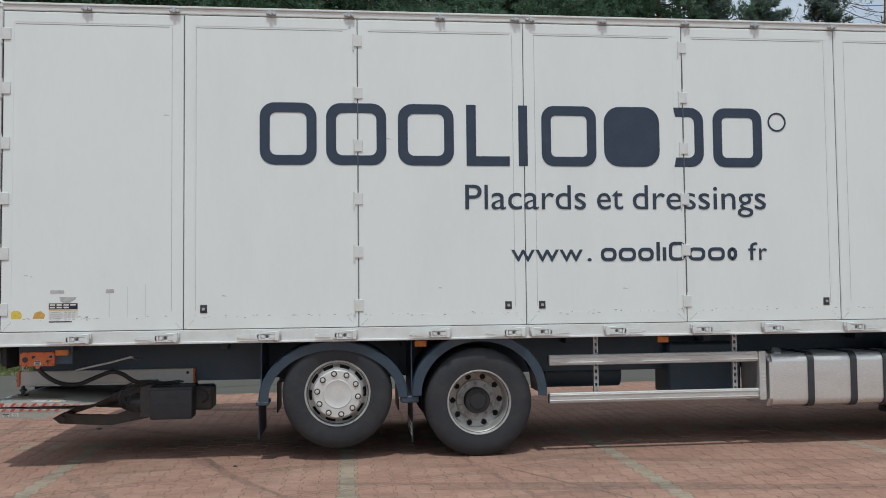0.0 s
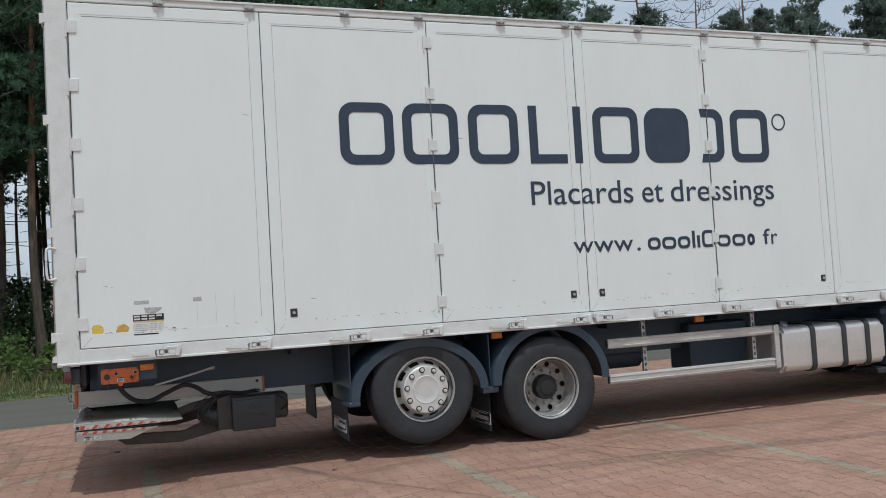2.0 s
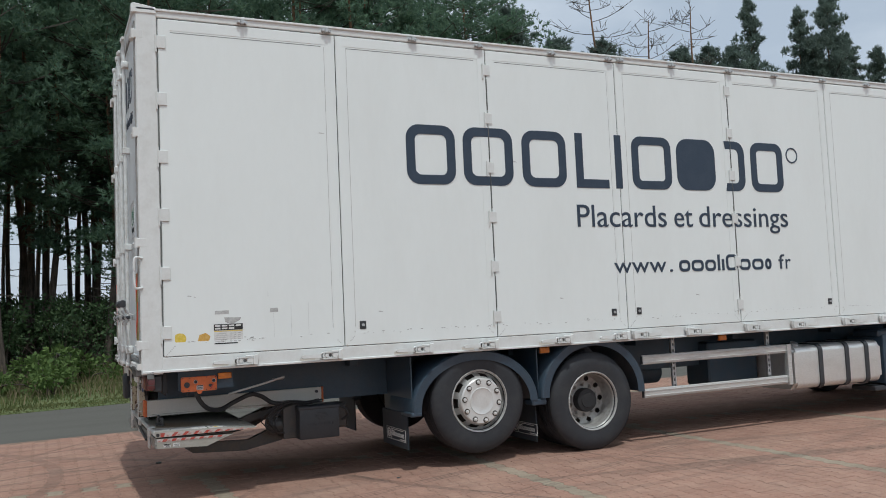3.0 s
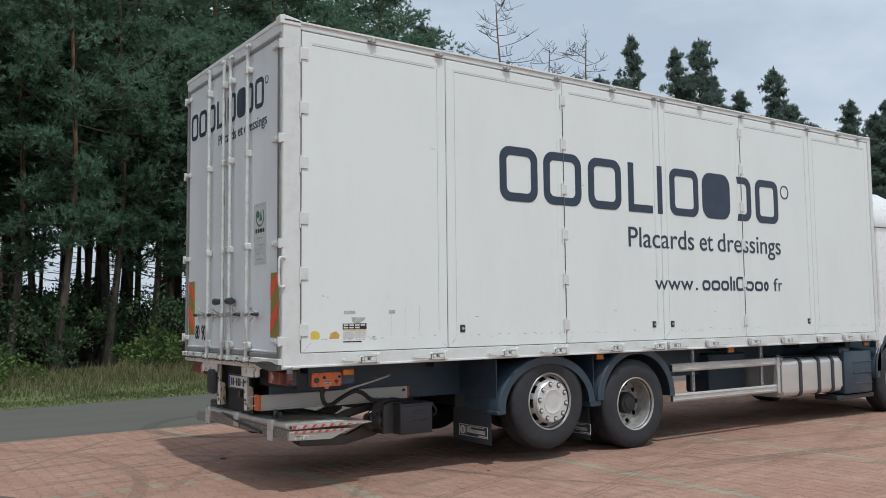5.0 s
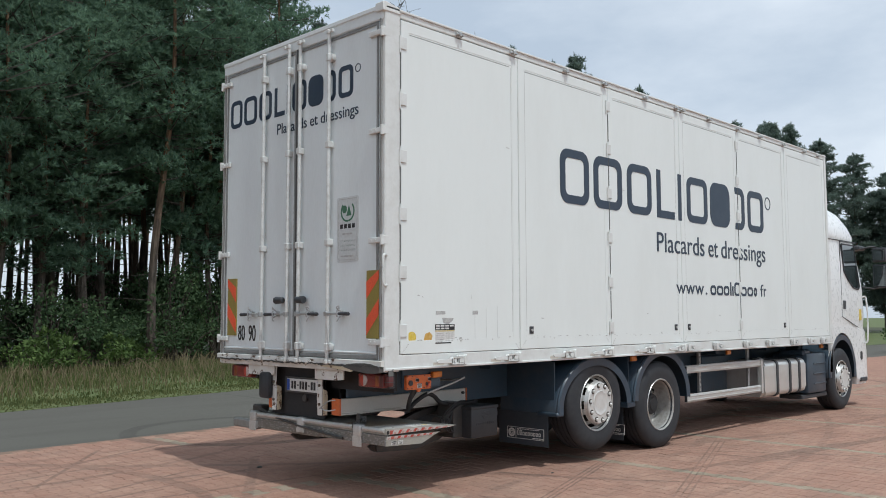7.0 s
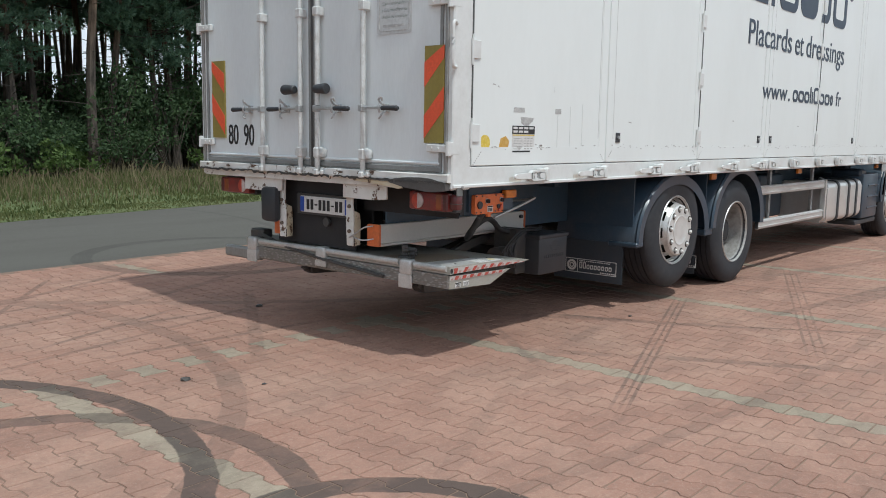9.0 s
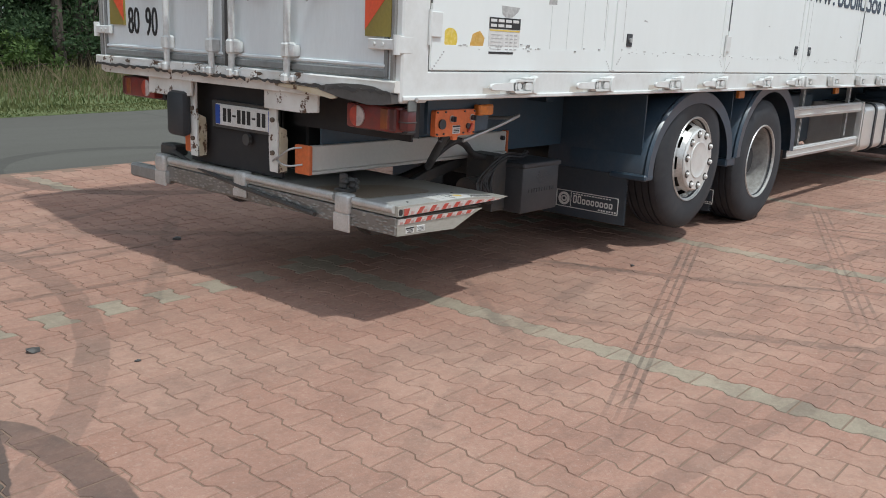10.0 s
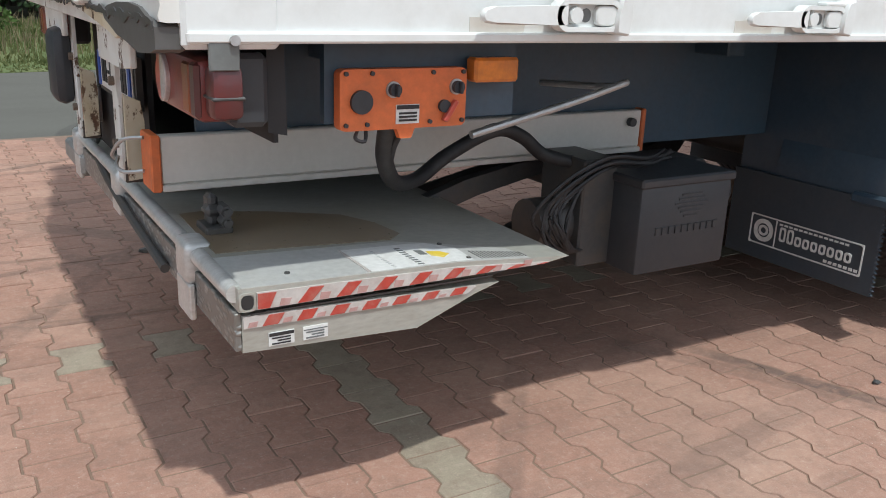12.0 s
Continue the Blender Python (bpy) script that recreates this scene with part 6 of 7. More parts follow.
for k in range(7):
    x = 0.152 + 0.072 * k
    part("red_stripe", prism(bmesh.new(), [(x, 0.519 - 0.006 * k / 8), (x + 0.032, 0.519 - 0.006 * k / 8), (x + 0.046, 0.5405 - 0.015 * k / 8), (x + 0.014, 0.5405 - 0.015 * k / 8)], "y", 0.092, 0.095), RED_TAPE, tape)
    part("worn_block", prism(bmesh.new(), [(x - 0.030, 0.520 - 0.006 * k / 8), (x - 0.012, 0.520 - 0.006 * k / 8), (x - 0.008, 0.531 - 0.012 * k / 8), (x - 0.026, 0.530 - 0.012 * k / 8)], "y", 0.0928, 0.095), FADED_RED, tape)
# thin dark strip along the top edge of the lower leaf
part("dirt_line", boxed(0.13, 0.0955, 0.5435, 0.70, 0.0990, 0.5475), GREASY, lift)
for x, head in ((0.165, True), (0.238, False)):
    lb = part("rating_label", boxed(x, 0.0955, 0.471, x + 0.054, 0.099, 0.500), LABEL_WHITE, lift)
    bm = boxed(x + 0.001, 0.0945, 0.492, x + 0.053, 0.096, 0.499 if head else 0.494)
    for i in range(3):
        box(bm, x + 0.006 + 0.012 * (i % 2), 0.0945, 0.474 + 0.006 * i, x + 0.046, 0.096, 0.477 + 0.006 * i)
    part("label_print", bm, DARK_INK if head else LAMP_GREY, lb)


def on_plate(pts, h):
    """A thin film that lies on the sloping platform, folded where the slope steepens."""
    bm = bmesh.new()

    def level(x):
        return 0.603 - 0.011 * (x - 0.105) / 0.495 if x < 0.60 else 0.592 - 0.026 * (x - 0.60) / 0.315

    for sgn in (1, -1):
        cut = []
        for (ax, ay), (bx, by) in zip(pts, pts[1:] + pts[:1]):
            a_in, b_in = (0.60 - ax) * sgn >= 0, (0.60 - bx) * sgn >= 0
            if a_in:
                cut.append((ax, ay))
            if a_in != b_in and abs(bx - ax) > 1e-6:
                cut.append((0.60, ay + (by - ay) * (0.60 - ax) / (bx - ax)))
        cut = [p for i, p in enumerate(cut) if math.dist(p, cut[i - 1]) > 1e-5]
        if len(cut) < 3:
            continue
        top = [bm.verts.new((x, y, level(x) + h)) for x, y in cut]
        low = [bm.verts.new((v.co.x, v.co.y, v.co.z - h - 0.002)) for v in top]
        bm.faces.new(top)
        for i in range(len(cut)):
            bm.faces.new((top[i], low[i], low[(i + 1) % len(cut)], top[(i + 1) % len(cut)]))
    return bm


part("dirt_film", on_plate([(0.13, 0.33), (0.30, 0.32), (0.54, 0.30), (0.585, 0.34), (0.57, 0.45), (0.52, 0.55), (0.35, 0.64), (0.20, 0.69), (0.14, 0.68)], 0.0015), MUD_FILM, lift, "brown wet dirt on the platform")
part("side_plate", on_plate([(0.112, 0.300), (0.53, 0.285), (0.63, 0.235), (0.785, 0.175), (0.80, 0.093), (0.112, 0.093)], 0.0012), SIDE_PLATE, lift, "pale brushed plate along the platform's edge")
st = part("notice_sticker", on_plate([(0.392, 0.255), (0.556, 0.250), (0.60, 0.240), (0.655, 0.195), (0.648, 0.100), (0.392, 0.096)], 0.0022), LABEL_WHITE, lift, "white notice sticker with a yellow mark")
part("sticker_mark", on_plate([(0.568, 0.180), (0.596, 0.172), (0.612, 0.150), (0.586, 0.128), (0.566, 0.150)], 0.0032), YELLOW, st)
part("sticker_mark", on_plate([(0.545, 0.196), (0.562, 0.192), (0.562, 0.160), (0.545, 0.164)], 0.0032), LAMP_GREY, st)
for k in range(9):
    y = 0.224 - 0.0145 * k
    part("sticker_bar", on_plate([(0.508, y), (0.522, y), (0.522, y - 0.006), (0.508, y - 0.006)], 0.0032), LAMP_GREY, st)
for k in range(11):
    y = 0.222 - 0.0115 * k
    part("sticker_bar", on_plate([(0.447, y), (0.454, y), (0.454, y - 0.005), (0.447, y - 0.005)], 0.0032), GREY_MARK, st)
part("sticker_edge", on_plate([(0.384, 0.255), (0.390, 0.255), (0.390, 0.096), (0.384, 0.096)], 0.0030), WHITE_TAPE, st)
for x, y in ((0.632, 0.228), (0.642, 0.112), (0.225, 0.148)):
    part("plate_screw", on_plate([(x + 0.006 * math.cos(a * math.pi / 4), y + 0.006 * math.sin(a * math.pi / 4)) for a in range(8)], 0.0045), GREASY, lift)
for k in range(14):
    x = 0.672 + 0.0095 * k
    part("tread_rib", on_plate([(x, 0.165 - 0.002 * k), (x + 0.003, 0.165 - 0.002 * k), (x + 0.003, 0.104), (x, 0.104)], 0.0030), ALU_DULL, lift)
lift.location.z = -0.012
# lifting arms
for y in (0.62, 1.75):
    bm = prism(bmesh.new(), [(0.40, 0.375), (0.47, 0.325), (0.92, 0.30), (1.25, 0.36), (1.5, 0.50), (1.5, 0.60), (1.15, 0.47), (0.95, 0.385), (0.62, 0.40), (0.50, 0.43)], "y", y, y + 0.06, bevel=0.005)
    cyl(bm, (0.48, y - 0.02, 0.365), (0.48, y + 0.08, 0.365), 0.035, n=14)
    part("lift_arm", bm, GREASY, lift)
    bm = prism(bmesh.new(), [(0.45, 0.40), (0.52, 0.39), (1.05, 0.56), (1.45, 0.64), (1.45, 0.70), (1.0, 0.61), (0.62, 0.49)], "y", y + 0.09, y + 0.13, bevel=0.004)
    part("lift_arm", bm, GREASY, lift)
part("torsion_tube", cyl(bmesh.new(), (1.35, 0.55, 0.62), (1.35, 2.0, 0.62), 0.06, n=16), GREASY, lift)
part("lift_cylinder", cyl(bmesh.new(), (0.8, 0.95, 0.47), (1.4, 0.95, 0.60), 0.035, n=14), GREASY, lift)


# ---- trees and undergrowth ----
def tri_cloud(name, centres, sizes, material, seed, long=0.28, wide=0.09, up=0.3, fine=False):
    """Small pointed leaves scattered in lumps: centres and lump radii in, one mesh out."""
    rs = np.random.RandomState(seed)
    vs, n = [], 0
    for (c, rad, count) in zip(centres, sizes[0], sizes[1]):
        d = rs.normal(size=(count, 3))
        d /= np.linalg.norm(d, axis=1)[:, None]
        p = np.array(c) + d * (rs.uniform(0.35, 1.0, (count, 1)) * np.array(rad))
        way = d + rs.normal(scale=0.6, size=(count, 3)) + np.array((0, 0, up))
        way /= np.linalg.norm(way, axis=1)[:, None]
        side = np.cross(way, rs.normal(size=(count, 3)))
        side /= np.linalg.norm(side, axis=1)[:, None] + 1e-9
        ln = rs.uniform(0.6, 1.3, (count, 1)) * long
        wd = rs.uniform(0.6, 1.3, (count, 1)) * wide
        if fine:
            vs.append(np.stack([p - side * wd / 2, p + side * wd / 2, p + way * ln], axis=1).reshape(-1, 3))
        else:
            vs.append(np.stack([p, p + way * ln * 0.5 + side * wd * 0.6, p + way * ln, p + way * ln * 0.5 - side * wd * 0.6], axis=1).reshape(-1, 3))
        n += count
    co = np.concatenate(vs)
    me = bpy.data.meshes.new(name)
    me.from_pydata(co.tolist(), [], np.arange((3 if fine else 4) * n).reshape(-1, 3 if fine else 4).tolist())
    me.materials.append(material)
    return me


def needle_cloud(name, centres, sizes, material, seed, long, wide, tuft=9):
    """Needles in small tufts at the twig ends: lump centres, lump radii and needle counts in, one mesh out."""
    rs = np.random.RandomState(seed)
    vs = []
    for c, rad, count in zip(centres, *sizes):
        m = max(3, count // tuft)
        d = rs.normal(size=(m, 3))
        d[:, 2] = d[:, 2] * 0.85 + 0.3
        d /= np.linalg.norm(d, axis=1)[:, None]
        tip = np.array(c) + d * (rs.uniform(0.25, 1.0, (m, 1)) * np.array(rad))
        out = np.repeat(d * 0.7 + np.array((0, 0, 0.55)) + rs.normal(scale=0.25, size=(m, 3)), tuft, axis=0)
        p = np.repeat(tip, tuft, axis=0)
        way = out + rs.normal(scale=0.62, size=out.shape)
        way /= np.linalg.norm(way, axis=1)[:, None]
        side = np.cross(way, rs.normal(size=out.shape))
        side /= np.linalg.norm(side, axis=1)[:, None] + 1e-9
        ln = rs.uniform(0.6, 1.25, (len(p), 1)) * long
        wd = rs.uniform(0.7, 1.3, (len(p), 1)) * wide
        vs.append(np.stack([p - side * wd / 2, p + side * wd / 2, p + way * ln], axis=1).reshape(-1, 3))
    co = np.concatenate(vs)
    me = bpy.data.meshes.new(name)
    me.from_pydata(co.tolist(), [], np.arange(len(co)).reshape(-1, 3).tolist())
    me.materials.append(material)
    return me


def pine(seed, height, crown_from, needles, spread=1.0, count=30, dead=False, cone=False, limbs=80, needle=(0.19, 0.046)):
    rnd = random.Random(seed)
    bm = bmesh.new()
    lean = (rnd.uniform(-0.03, 0.03), rnd.uniform(-0.03, 0.03))

    def axis(z):
        return Vector((lean[0] * z + 0.12 * math.sin(z * 0.5 + seed), lean[1] * z + 0.12 * math.cos(z * 0.43 + seed * 2) - 0.12 * math.cos(seed * 2), z))

    r0 = height * 0.0075 + 0.028
    steps = 12
    rings = []
    for i in range(steps + 1):
        z = height * i / steps
        r = r0 * (1 - 0.85 * i / steps) * (1.25 if i == 0 else 1.0)
        c = axis(z)
        rings.append([bm.verts.new(c + Vector((r * math.cos(2 * math.pi * k / 8), r * math.sin(2 * math.pi * k / 8), 0))) for k in range(8)])
    for p, q in zip(rings, rings[1:]):
        for k in range(8):
            bm.faces.new((p[k], p[(k + 1) % 8], q[(k + 1) % 8], q[k]))
    stem_faces = len(bm.faces)
    centres, rads, counts = [], [], []
    limbs = limbs if not dead else 32
    for i in range(limbs):
        f = (i + rnd.random()) / limbs
        z = crown_from + (height - crown_from) * f
        reach = spread * (0.5 + 2.1 * math.sin(math.pi * min(1.0, 0.18 + 0.80 * (1 - f))) ** 1.2) * rnd.uniform(0.45, 1.1)
        if cone:
            reach = spread * (0.14 + 2.4 * (1 - f) ** 0.75 * min(1.0, 0.45 + 2.2 * f)) * rnd.uniform(0.4, 1.2)
        a = rnd.uniform(0, 2 * math.pi)
        s = axis(z)
        e = s + Vector((math.cos(a) * reach, math.sin(a) * reach, reach * rnd.uniform(0.0, 0.45)))
        mid = (s + e) / 2 + Vector((0, 0, -0.06 * reach))
        tube(bm, [s, mid, e], 0.014 + 0.012 * (1 - f), 3, 2)
        if dead:
            for _ in range(7):
                g = s.lerp(e, rnd.uniform(0.3, 1.0))
                tube(bm, [g, g + Vector((rnd.uniform(-0.5, 0.5), rnd.uniform(-0.5, 0.5), rnd.uniform(0.0, 0.5)))], 0.009, 3, 1)
        else:
            for d in ((1.0, 0.62, 0.25) if cone else (1.0, 0.62)):
                if d < 1 and rnd.random() < 0.25:
                    continue
                g = s.lerp(e, d) + Vector((rnd.uniform(-0.2, 0.2), rnd.uniform(-0.2, 0.2), rnd.uniform(0, 0.2)))
                q = rnd.uniform(0.38, 0.74) * (0.75 + 0.25 * spread) * ((0.45 + 0.4 * (1 - f) ** 0.5) if cone else 1.0)
                centres.append(g)
                rads.append((q, q, q * 0.5))
                counts.append(int(count * rnd.uniform(0.8, 1.3)))
    if not dead:
        centres.append(axis(height * 0.995))
        rads.append((0.22, 0.22, 0.6) if cone else (0.35, 0.35, 0.7))
        counts.append(count)
    # bare stubs low on the trunk
    for _ in range(7):
        z = rnd.uniform(2.0, crown_from)
        a = rnd.uniform(0, 2 * math.pi)
        ln = rnd.uniform(0.3, 1.1)
        tube(bm, [axis(z), axis(z) + Vector((ln * math.cos(a), ln * math.sin(a), rnd.uniform(-0.2, 0.15)))], 0.012, 4, 1)
    tree = new("pine_tree")
    trunk = part("trunk", bm, BARK, tree)
    trunk.data.materials.append(LIMB)
    trunk.data.polygons.foreach_set("material_index", [int(i >= stem_faces) for i in range(len(trunk.data.polygons))])
    if not dead:
        ob = new("crown", needle_cloud("crown", centres, (rads, counts), needles, seed, needle[0], needle[1]))
        ob.parent = tree
    return tree


def forest_y(x):
    return np.interp(x, (-60, 22, 55, 120), (9.3, 23.2, 24.0, 23.5))


def verge_y(x):
    return np.interp(x, (-60, 20, 60, 120), (-0.4, 12.8, 9.0, -1.0))


kinds = [pine(3, 15.5, 5.6, NEEDLE, 1.0, 215), pine(8, 14.0, 4.4, NEEDLE, 1.15, 215), pine(15, 17.0, 6.6, NEEDLE, 0.95, 215), pine(21, 13.0, 3.2, NEEDLE, 1.1, 215), pine(34, 16.0, 5.8, NEEDLE, 1.25, 215)]
for k, ob in enumerate(kinds):
    tagged(ob, ("tall Scots pine with bare trunk and dark green crown", "Scots pine with a dense ragged crown beside the road", "slender Scots pine with a high sparse crown",
                "low-branched Scots pine in front of the wood", "broad-crowned Scots pine with reddish upper trunk")[k], "tree", "pines of the roadside wood")
    ob.location = (-3.0 + 5.1 * k, forest_y(-3.0 + 5.1 * k) + (1.5, 4.0, 2.5, 1.0, 5.0)[k], 0)
spires = [pine(103, 16.0, 4.5, NEEDLE_HAZED, 1.0, 170, cone=True, needle=(0.25, 0.055)), pine(108, 16.0, 5.5, NEEDLE_HAZED, 1.35, 190, cone=True, needle=(0.25, 0.055))]
for k, ob in enumerate(spires):
    tagged(ob, ("narrow pointed pine at the far edge of the wood", "dense tapering pine at the far edge of the wood")[k], "tree", "pines of the roadside wood")
    ob.location = (29.5 + 8 * k, 24.6 + 0.8 * k, 0)
    ob.scale = (1, 1, 0.74 + 0.2 * k)
pole = pine(44, 15.0, 9.0, NEEDLE, 0.6, 110, limbs=30)
tagged(pole, "thin young pine crowded between taller pines", "tree", "pines of the roadside wood")
pole.location = (0.6, forest_y(0.6) + 7.0, 0)
rnd = random.Random(78)
for i in range(105):
    x = -22 + 0.37 * i + rnd.uniform(-0.6, 0.6)
    copy_thing(pole, pose(x, forest_y(x) + rnd.uniform(4.0, 20.0), 0, 0, 0, rnd.uniform(0, 360)) @ Matrix.Diagonal((0.75, 0.75, rnd.uniform(0.8, 1.1), 1)))
for i in range(36):
    x = 9.5 + 0.33 * i + rnd.uniform(-0.6, 0.6)
    copy_thing(pole, pose(x, forest_y(x) + rnd.uniform(4.5, 15.0), 0, 0, 0, rnd.uniform(0, 360)) @ Matrix.Diagonal((0.7, 0.7, rnd.uniform(0.55, 0.66), 1)))
rnd = random.Random(77)
row = 0
y_off = 0.6
while y_off < 21:
    x = -26.0 + rnd.uniform(0, 2)
    while x < 74:
        gap = rnd.uniform(1.4, 2.8) * (1.0 + 0.06 * row) * (1.0 + max(0, x - 30) * 0.01)
        x += gap
        k = rnd.randrange(5)
        if row > 1 and k == 3:
            k = 2
        s = rnd.uniform(0.80, 1.08)
        px, py = x + rnd.uniform(-0.5, 0.5), forest_y(x) + y_off + rnd.uniform(-0.9, 0.9)
        if (px > 17 and row > (1 if px < 30 else 0)) or (row > 3 and (x < -20 or rnd.random() < 0.55)):
            continue
        if px > 17:
            s = rnd.uniform(9.5, 11.8) * (1.0 + max(0, px - 40) * 0.004) / (15.5, 14.0, 17.0, 13.0, 16.0)[k]
            x += 0.5
        if 17 < px < 27:
            s *= 0.94
        if px > 26:
            copy_thing(spires[k % 2], pose(px, py + 1.0, 0, 0, 0, rnd.uniform(0, 360)) @ Matrix.Diagonal((0.95, 0.95, rnd.uniform(0.6, 0.78), 1)))
        else:
            copy_thing(kinds[k], pose(px, py, 0, 0, 0, rnd.uniform(0, 360)) @ Matrix.Diagonal((1, 1, s, 1)))
    row += 1
    y_off += 2.1 + 0.35 * row
# the tall ones that stand above their neighbours
TALL_NEAR = ((16.2, 22.6, 13.3, 1, 0.9), (18.3, 22.4, 12.1, 1, 0.9), (20.8, 22.5, 12.4, 1, 0.8), (22.8, 22.6, 10.3, 0, 0.9), (24.2, 22.8, 10.1, 0, 0.9), (26.2, 23.2, 12.8, 1, 0.8), (28.0, 24.0, 13.2, 1, 0.8), (30.5, 25.0, 13.7, 1, 0.8), (33.7, 27.0, 17.1, 0, 0.8), (36.7, 26.2, 16.6, 0, 0.7), (38.5, 26.0, 17.4, 1, 0.85), (40.4, 26.0, 15.7, 1, 0.8), (42.6, 25.5, 14.9, 0, 0.8), (44.7, 25.0, 16.5, 1, 0.75), (46.8, 24.7, 14.4, 1, 0.9))
TALL_FAR = ((49.5, 25.2, 13.7, 1, 1.0), (52.0, 26.5, 14.1, 1, 1.0), (54.8, 25.5, 12.6, 0, 0.9), (57.0, 27.0, 14.6, 1, 1.1), (59.0, 26.0, 12.7, 0, 1.1), (62.5, 27.5, 16.0, 1, 1.2), (66.0, 26.0, 17.5, 1, 1.3), (70.0, 26.0, 17.1, 1, 1.3), (74.0, 27.0, 16.5, 1, 1.3), (78.0, 26.0, 17.9, 1, 1.3), (81.0, 28.0, 16.9, 1, 1.3), (84.0, 25.0, 17.1, 1, 1.3), (90.0, 24.0, 16.0, 1, 1.4), (52.2, 24.0, 15.3, 0, 0.9), (55.0, 24.2, 14.8, 1, 0.9), (57.2, 24.0, 15.9, 0, 1.0), (60.2, 24.2, 15.6, 1, 1.0), (63.4, 24.0, 16.8, 0, 1.1), (68.0, 24.0, 17.5, 0, 1.1))
for x, y, h, k, w in TALL_NEAR + TALL_FAR:
    copy_thing(spires[k], pose(x, y, 0, 0, 0, rnd.uniform(0, 360)) @ Matrix.Diagonal((w, w, h / 16.0 / spires[k].scale.z, 1)))
for x, y, h, sd in ((21.1, 23.0, 15.4, 91), (26.7, 23.0, 14.9, 92), (23.4, 22.6, 13.8, 93)):
    d = pine(sd, h, h * 0.55, NEEDLE, 0.7, dead=True)
    tagged(d, "bare leafless tree standing among the pines", "tree")
    d.location = (x, y, 0)


def shrub(seed, w, h, mat, n=12, leaf=(0.125, 0.06)):
    rs = random.Random(seed)
    bm = bmesh.new()
    cs, rd, ct = [], [], []
    for i in range(n):
        a, q = rs.uniform(0, 2 * math.pi), rs.uniform(0.1, 1.0) * w
        z = rs.uniform(0.25, 0.85) * h * (1.1 - 0.35 * q / w)
        e = Vector((q * math.cos(a), q * math.sin(a), z))
        tube(bm, [(0.1 * math.cos(a), 0.1 * math.sin(a), 0), e * 0.55 + Vector((0, 0, 0.1 * h)), e], 0.014, 4, 2)
        cs.append(e)
        r = rs.uniform(0.35, 0.6) * min(w, h) * 0.55
        rd.append((r, r, r * 0.8))
        ct.append(100)
    ob = new("shrub")
    part("stem", bm, BARK, ob)
    f = new("foliage", tri_cloud("foliage", cs, (rd, ct), mat, seed, long=leaf[0], wide=leaf[1], up=0.1))
    f.parent = ob
    return ob


bushes = [shrub(5, 1.5, 2.2, LEAF), shrub(6, 1.9, 2.8, LEAF, 15), shrub(7, 1.1, 1.1, BRAMBLE, 10), shrub(9, 2.2, 3.4, LEAF, 18)]
for k, ob in enumerate(bushes):
    tagged(ob, ("leafy green shrub under the pines", "tall dense shrub at the edge of the wood", "low bright bramble on the verge", "large dark shrub beneath the pines")[k], "shrub", "undergrowth at the wood's edge")
    ob.location = (2.0 + 3.3 * k, forest_y(2.0 + 3.3 * k) - 0.2 + 0.3 * k, 0)
rnd = random.Random(12)
for i in range(120):
    x = -24 + 0.70 * i + rnd.uniform(-0.7, 0.7)
    k = rnd.choice((0, 0, 1, 1, 3, 3, 2))
    d = {0: rnd.uniform(-0.5, 2.5), 1: rnd.uniform(0.3, 4.5), 2: rnd.uniform(-1.8, 0.0), 3: rnd.uniform(1.0, 7.0)}[k]
    if x < 1.0 and k == 2:
        d -= rnd.uniform(1.0, 5.5)
    s = rnd.uniform(0.6, 1.2)
    copy_thing(bushes[k], pose(x, forest_y(x) + d, 0, 0, 0, rnd.uniform(0, 360)) @ Matrix.Diagonal((1, 1, s, 1)))
for i in range(50):
    x = -26 + 0.87 * i + rnd.uniform(-0.5, 0.5)
    copy_thing(bushes[3], pose(x, forest_y(x) + rnd.uniform(7.0, 17.0), 0, 0, 0, rnd.uniform(0, 360)) @ Matrix.Diagonal((1.2, 1.2, rnd.uniform(0.7, 1.25), 1)))
for i in range(14):
    x = 10.0 + 0.6 * i + rnd.uniform(-0.3, 0.3)
    copy_thing(bushes[(3, 1)[i % 2]], pose(x, forest_y(x) + rnd.uniform(0.8, 5.0), 0, 0, 0, rnd.uniform(0, 360)) @ Matrix.Diagonal((1.1, 1.1, rnd.uniform(1.1, 1.45), 1)))
for i in range(16):
    x = -16 + 1.05 * i + rnd.uniform(-0.4, 0.4)
    copy_thing(bushes[2], pose(x, verge_y(x) + rnd.uniform(1.2, 4.5) + 0.18 * i, 0, 0, 0, rnd.uniform(0, 360)) @ Matrix.Diagonal((1, 1, rnd.uniform(0.5, 0.9), 1)))


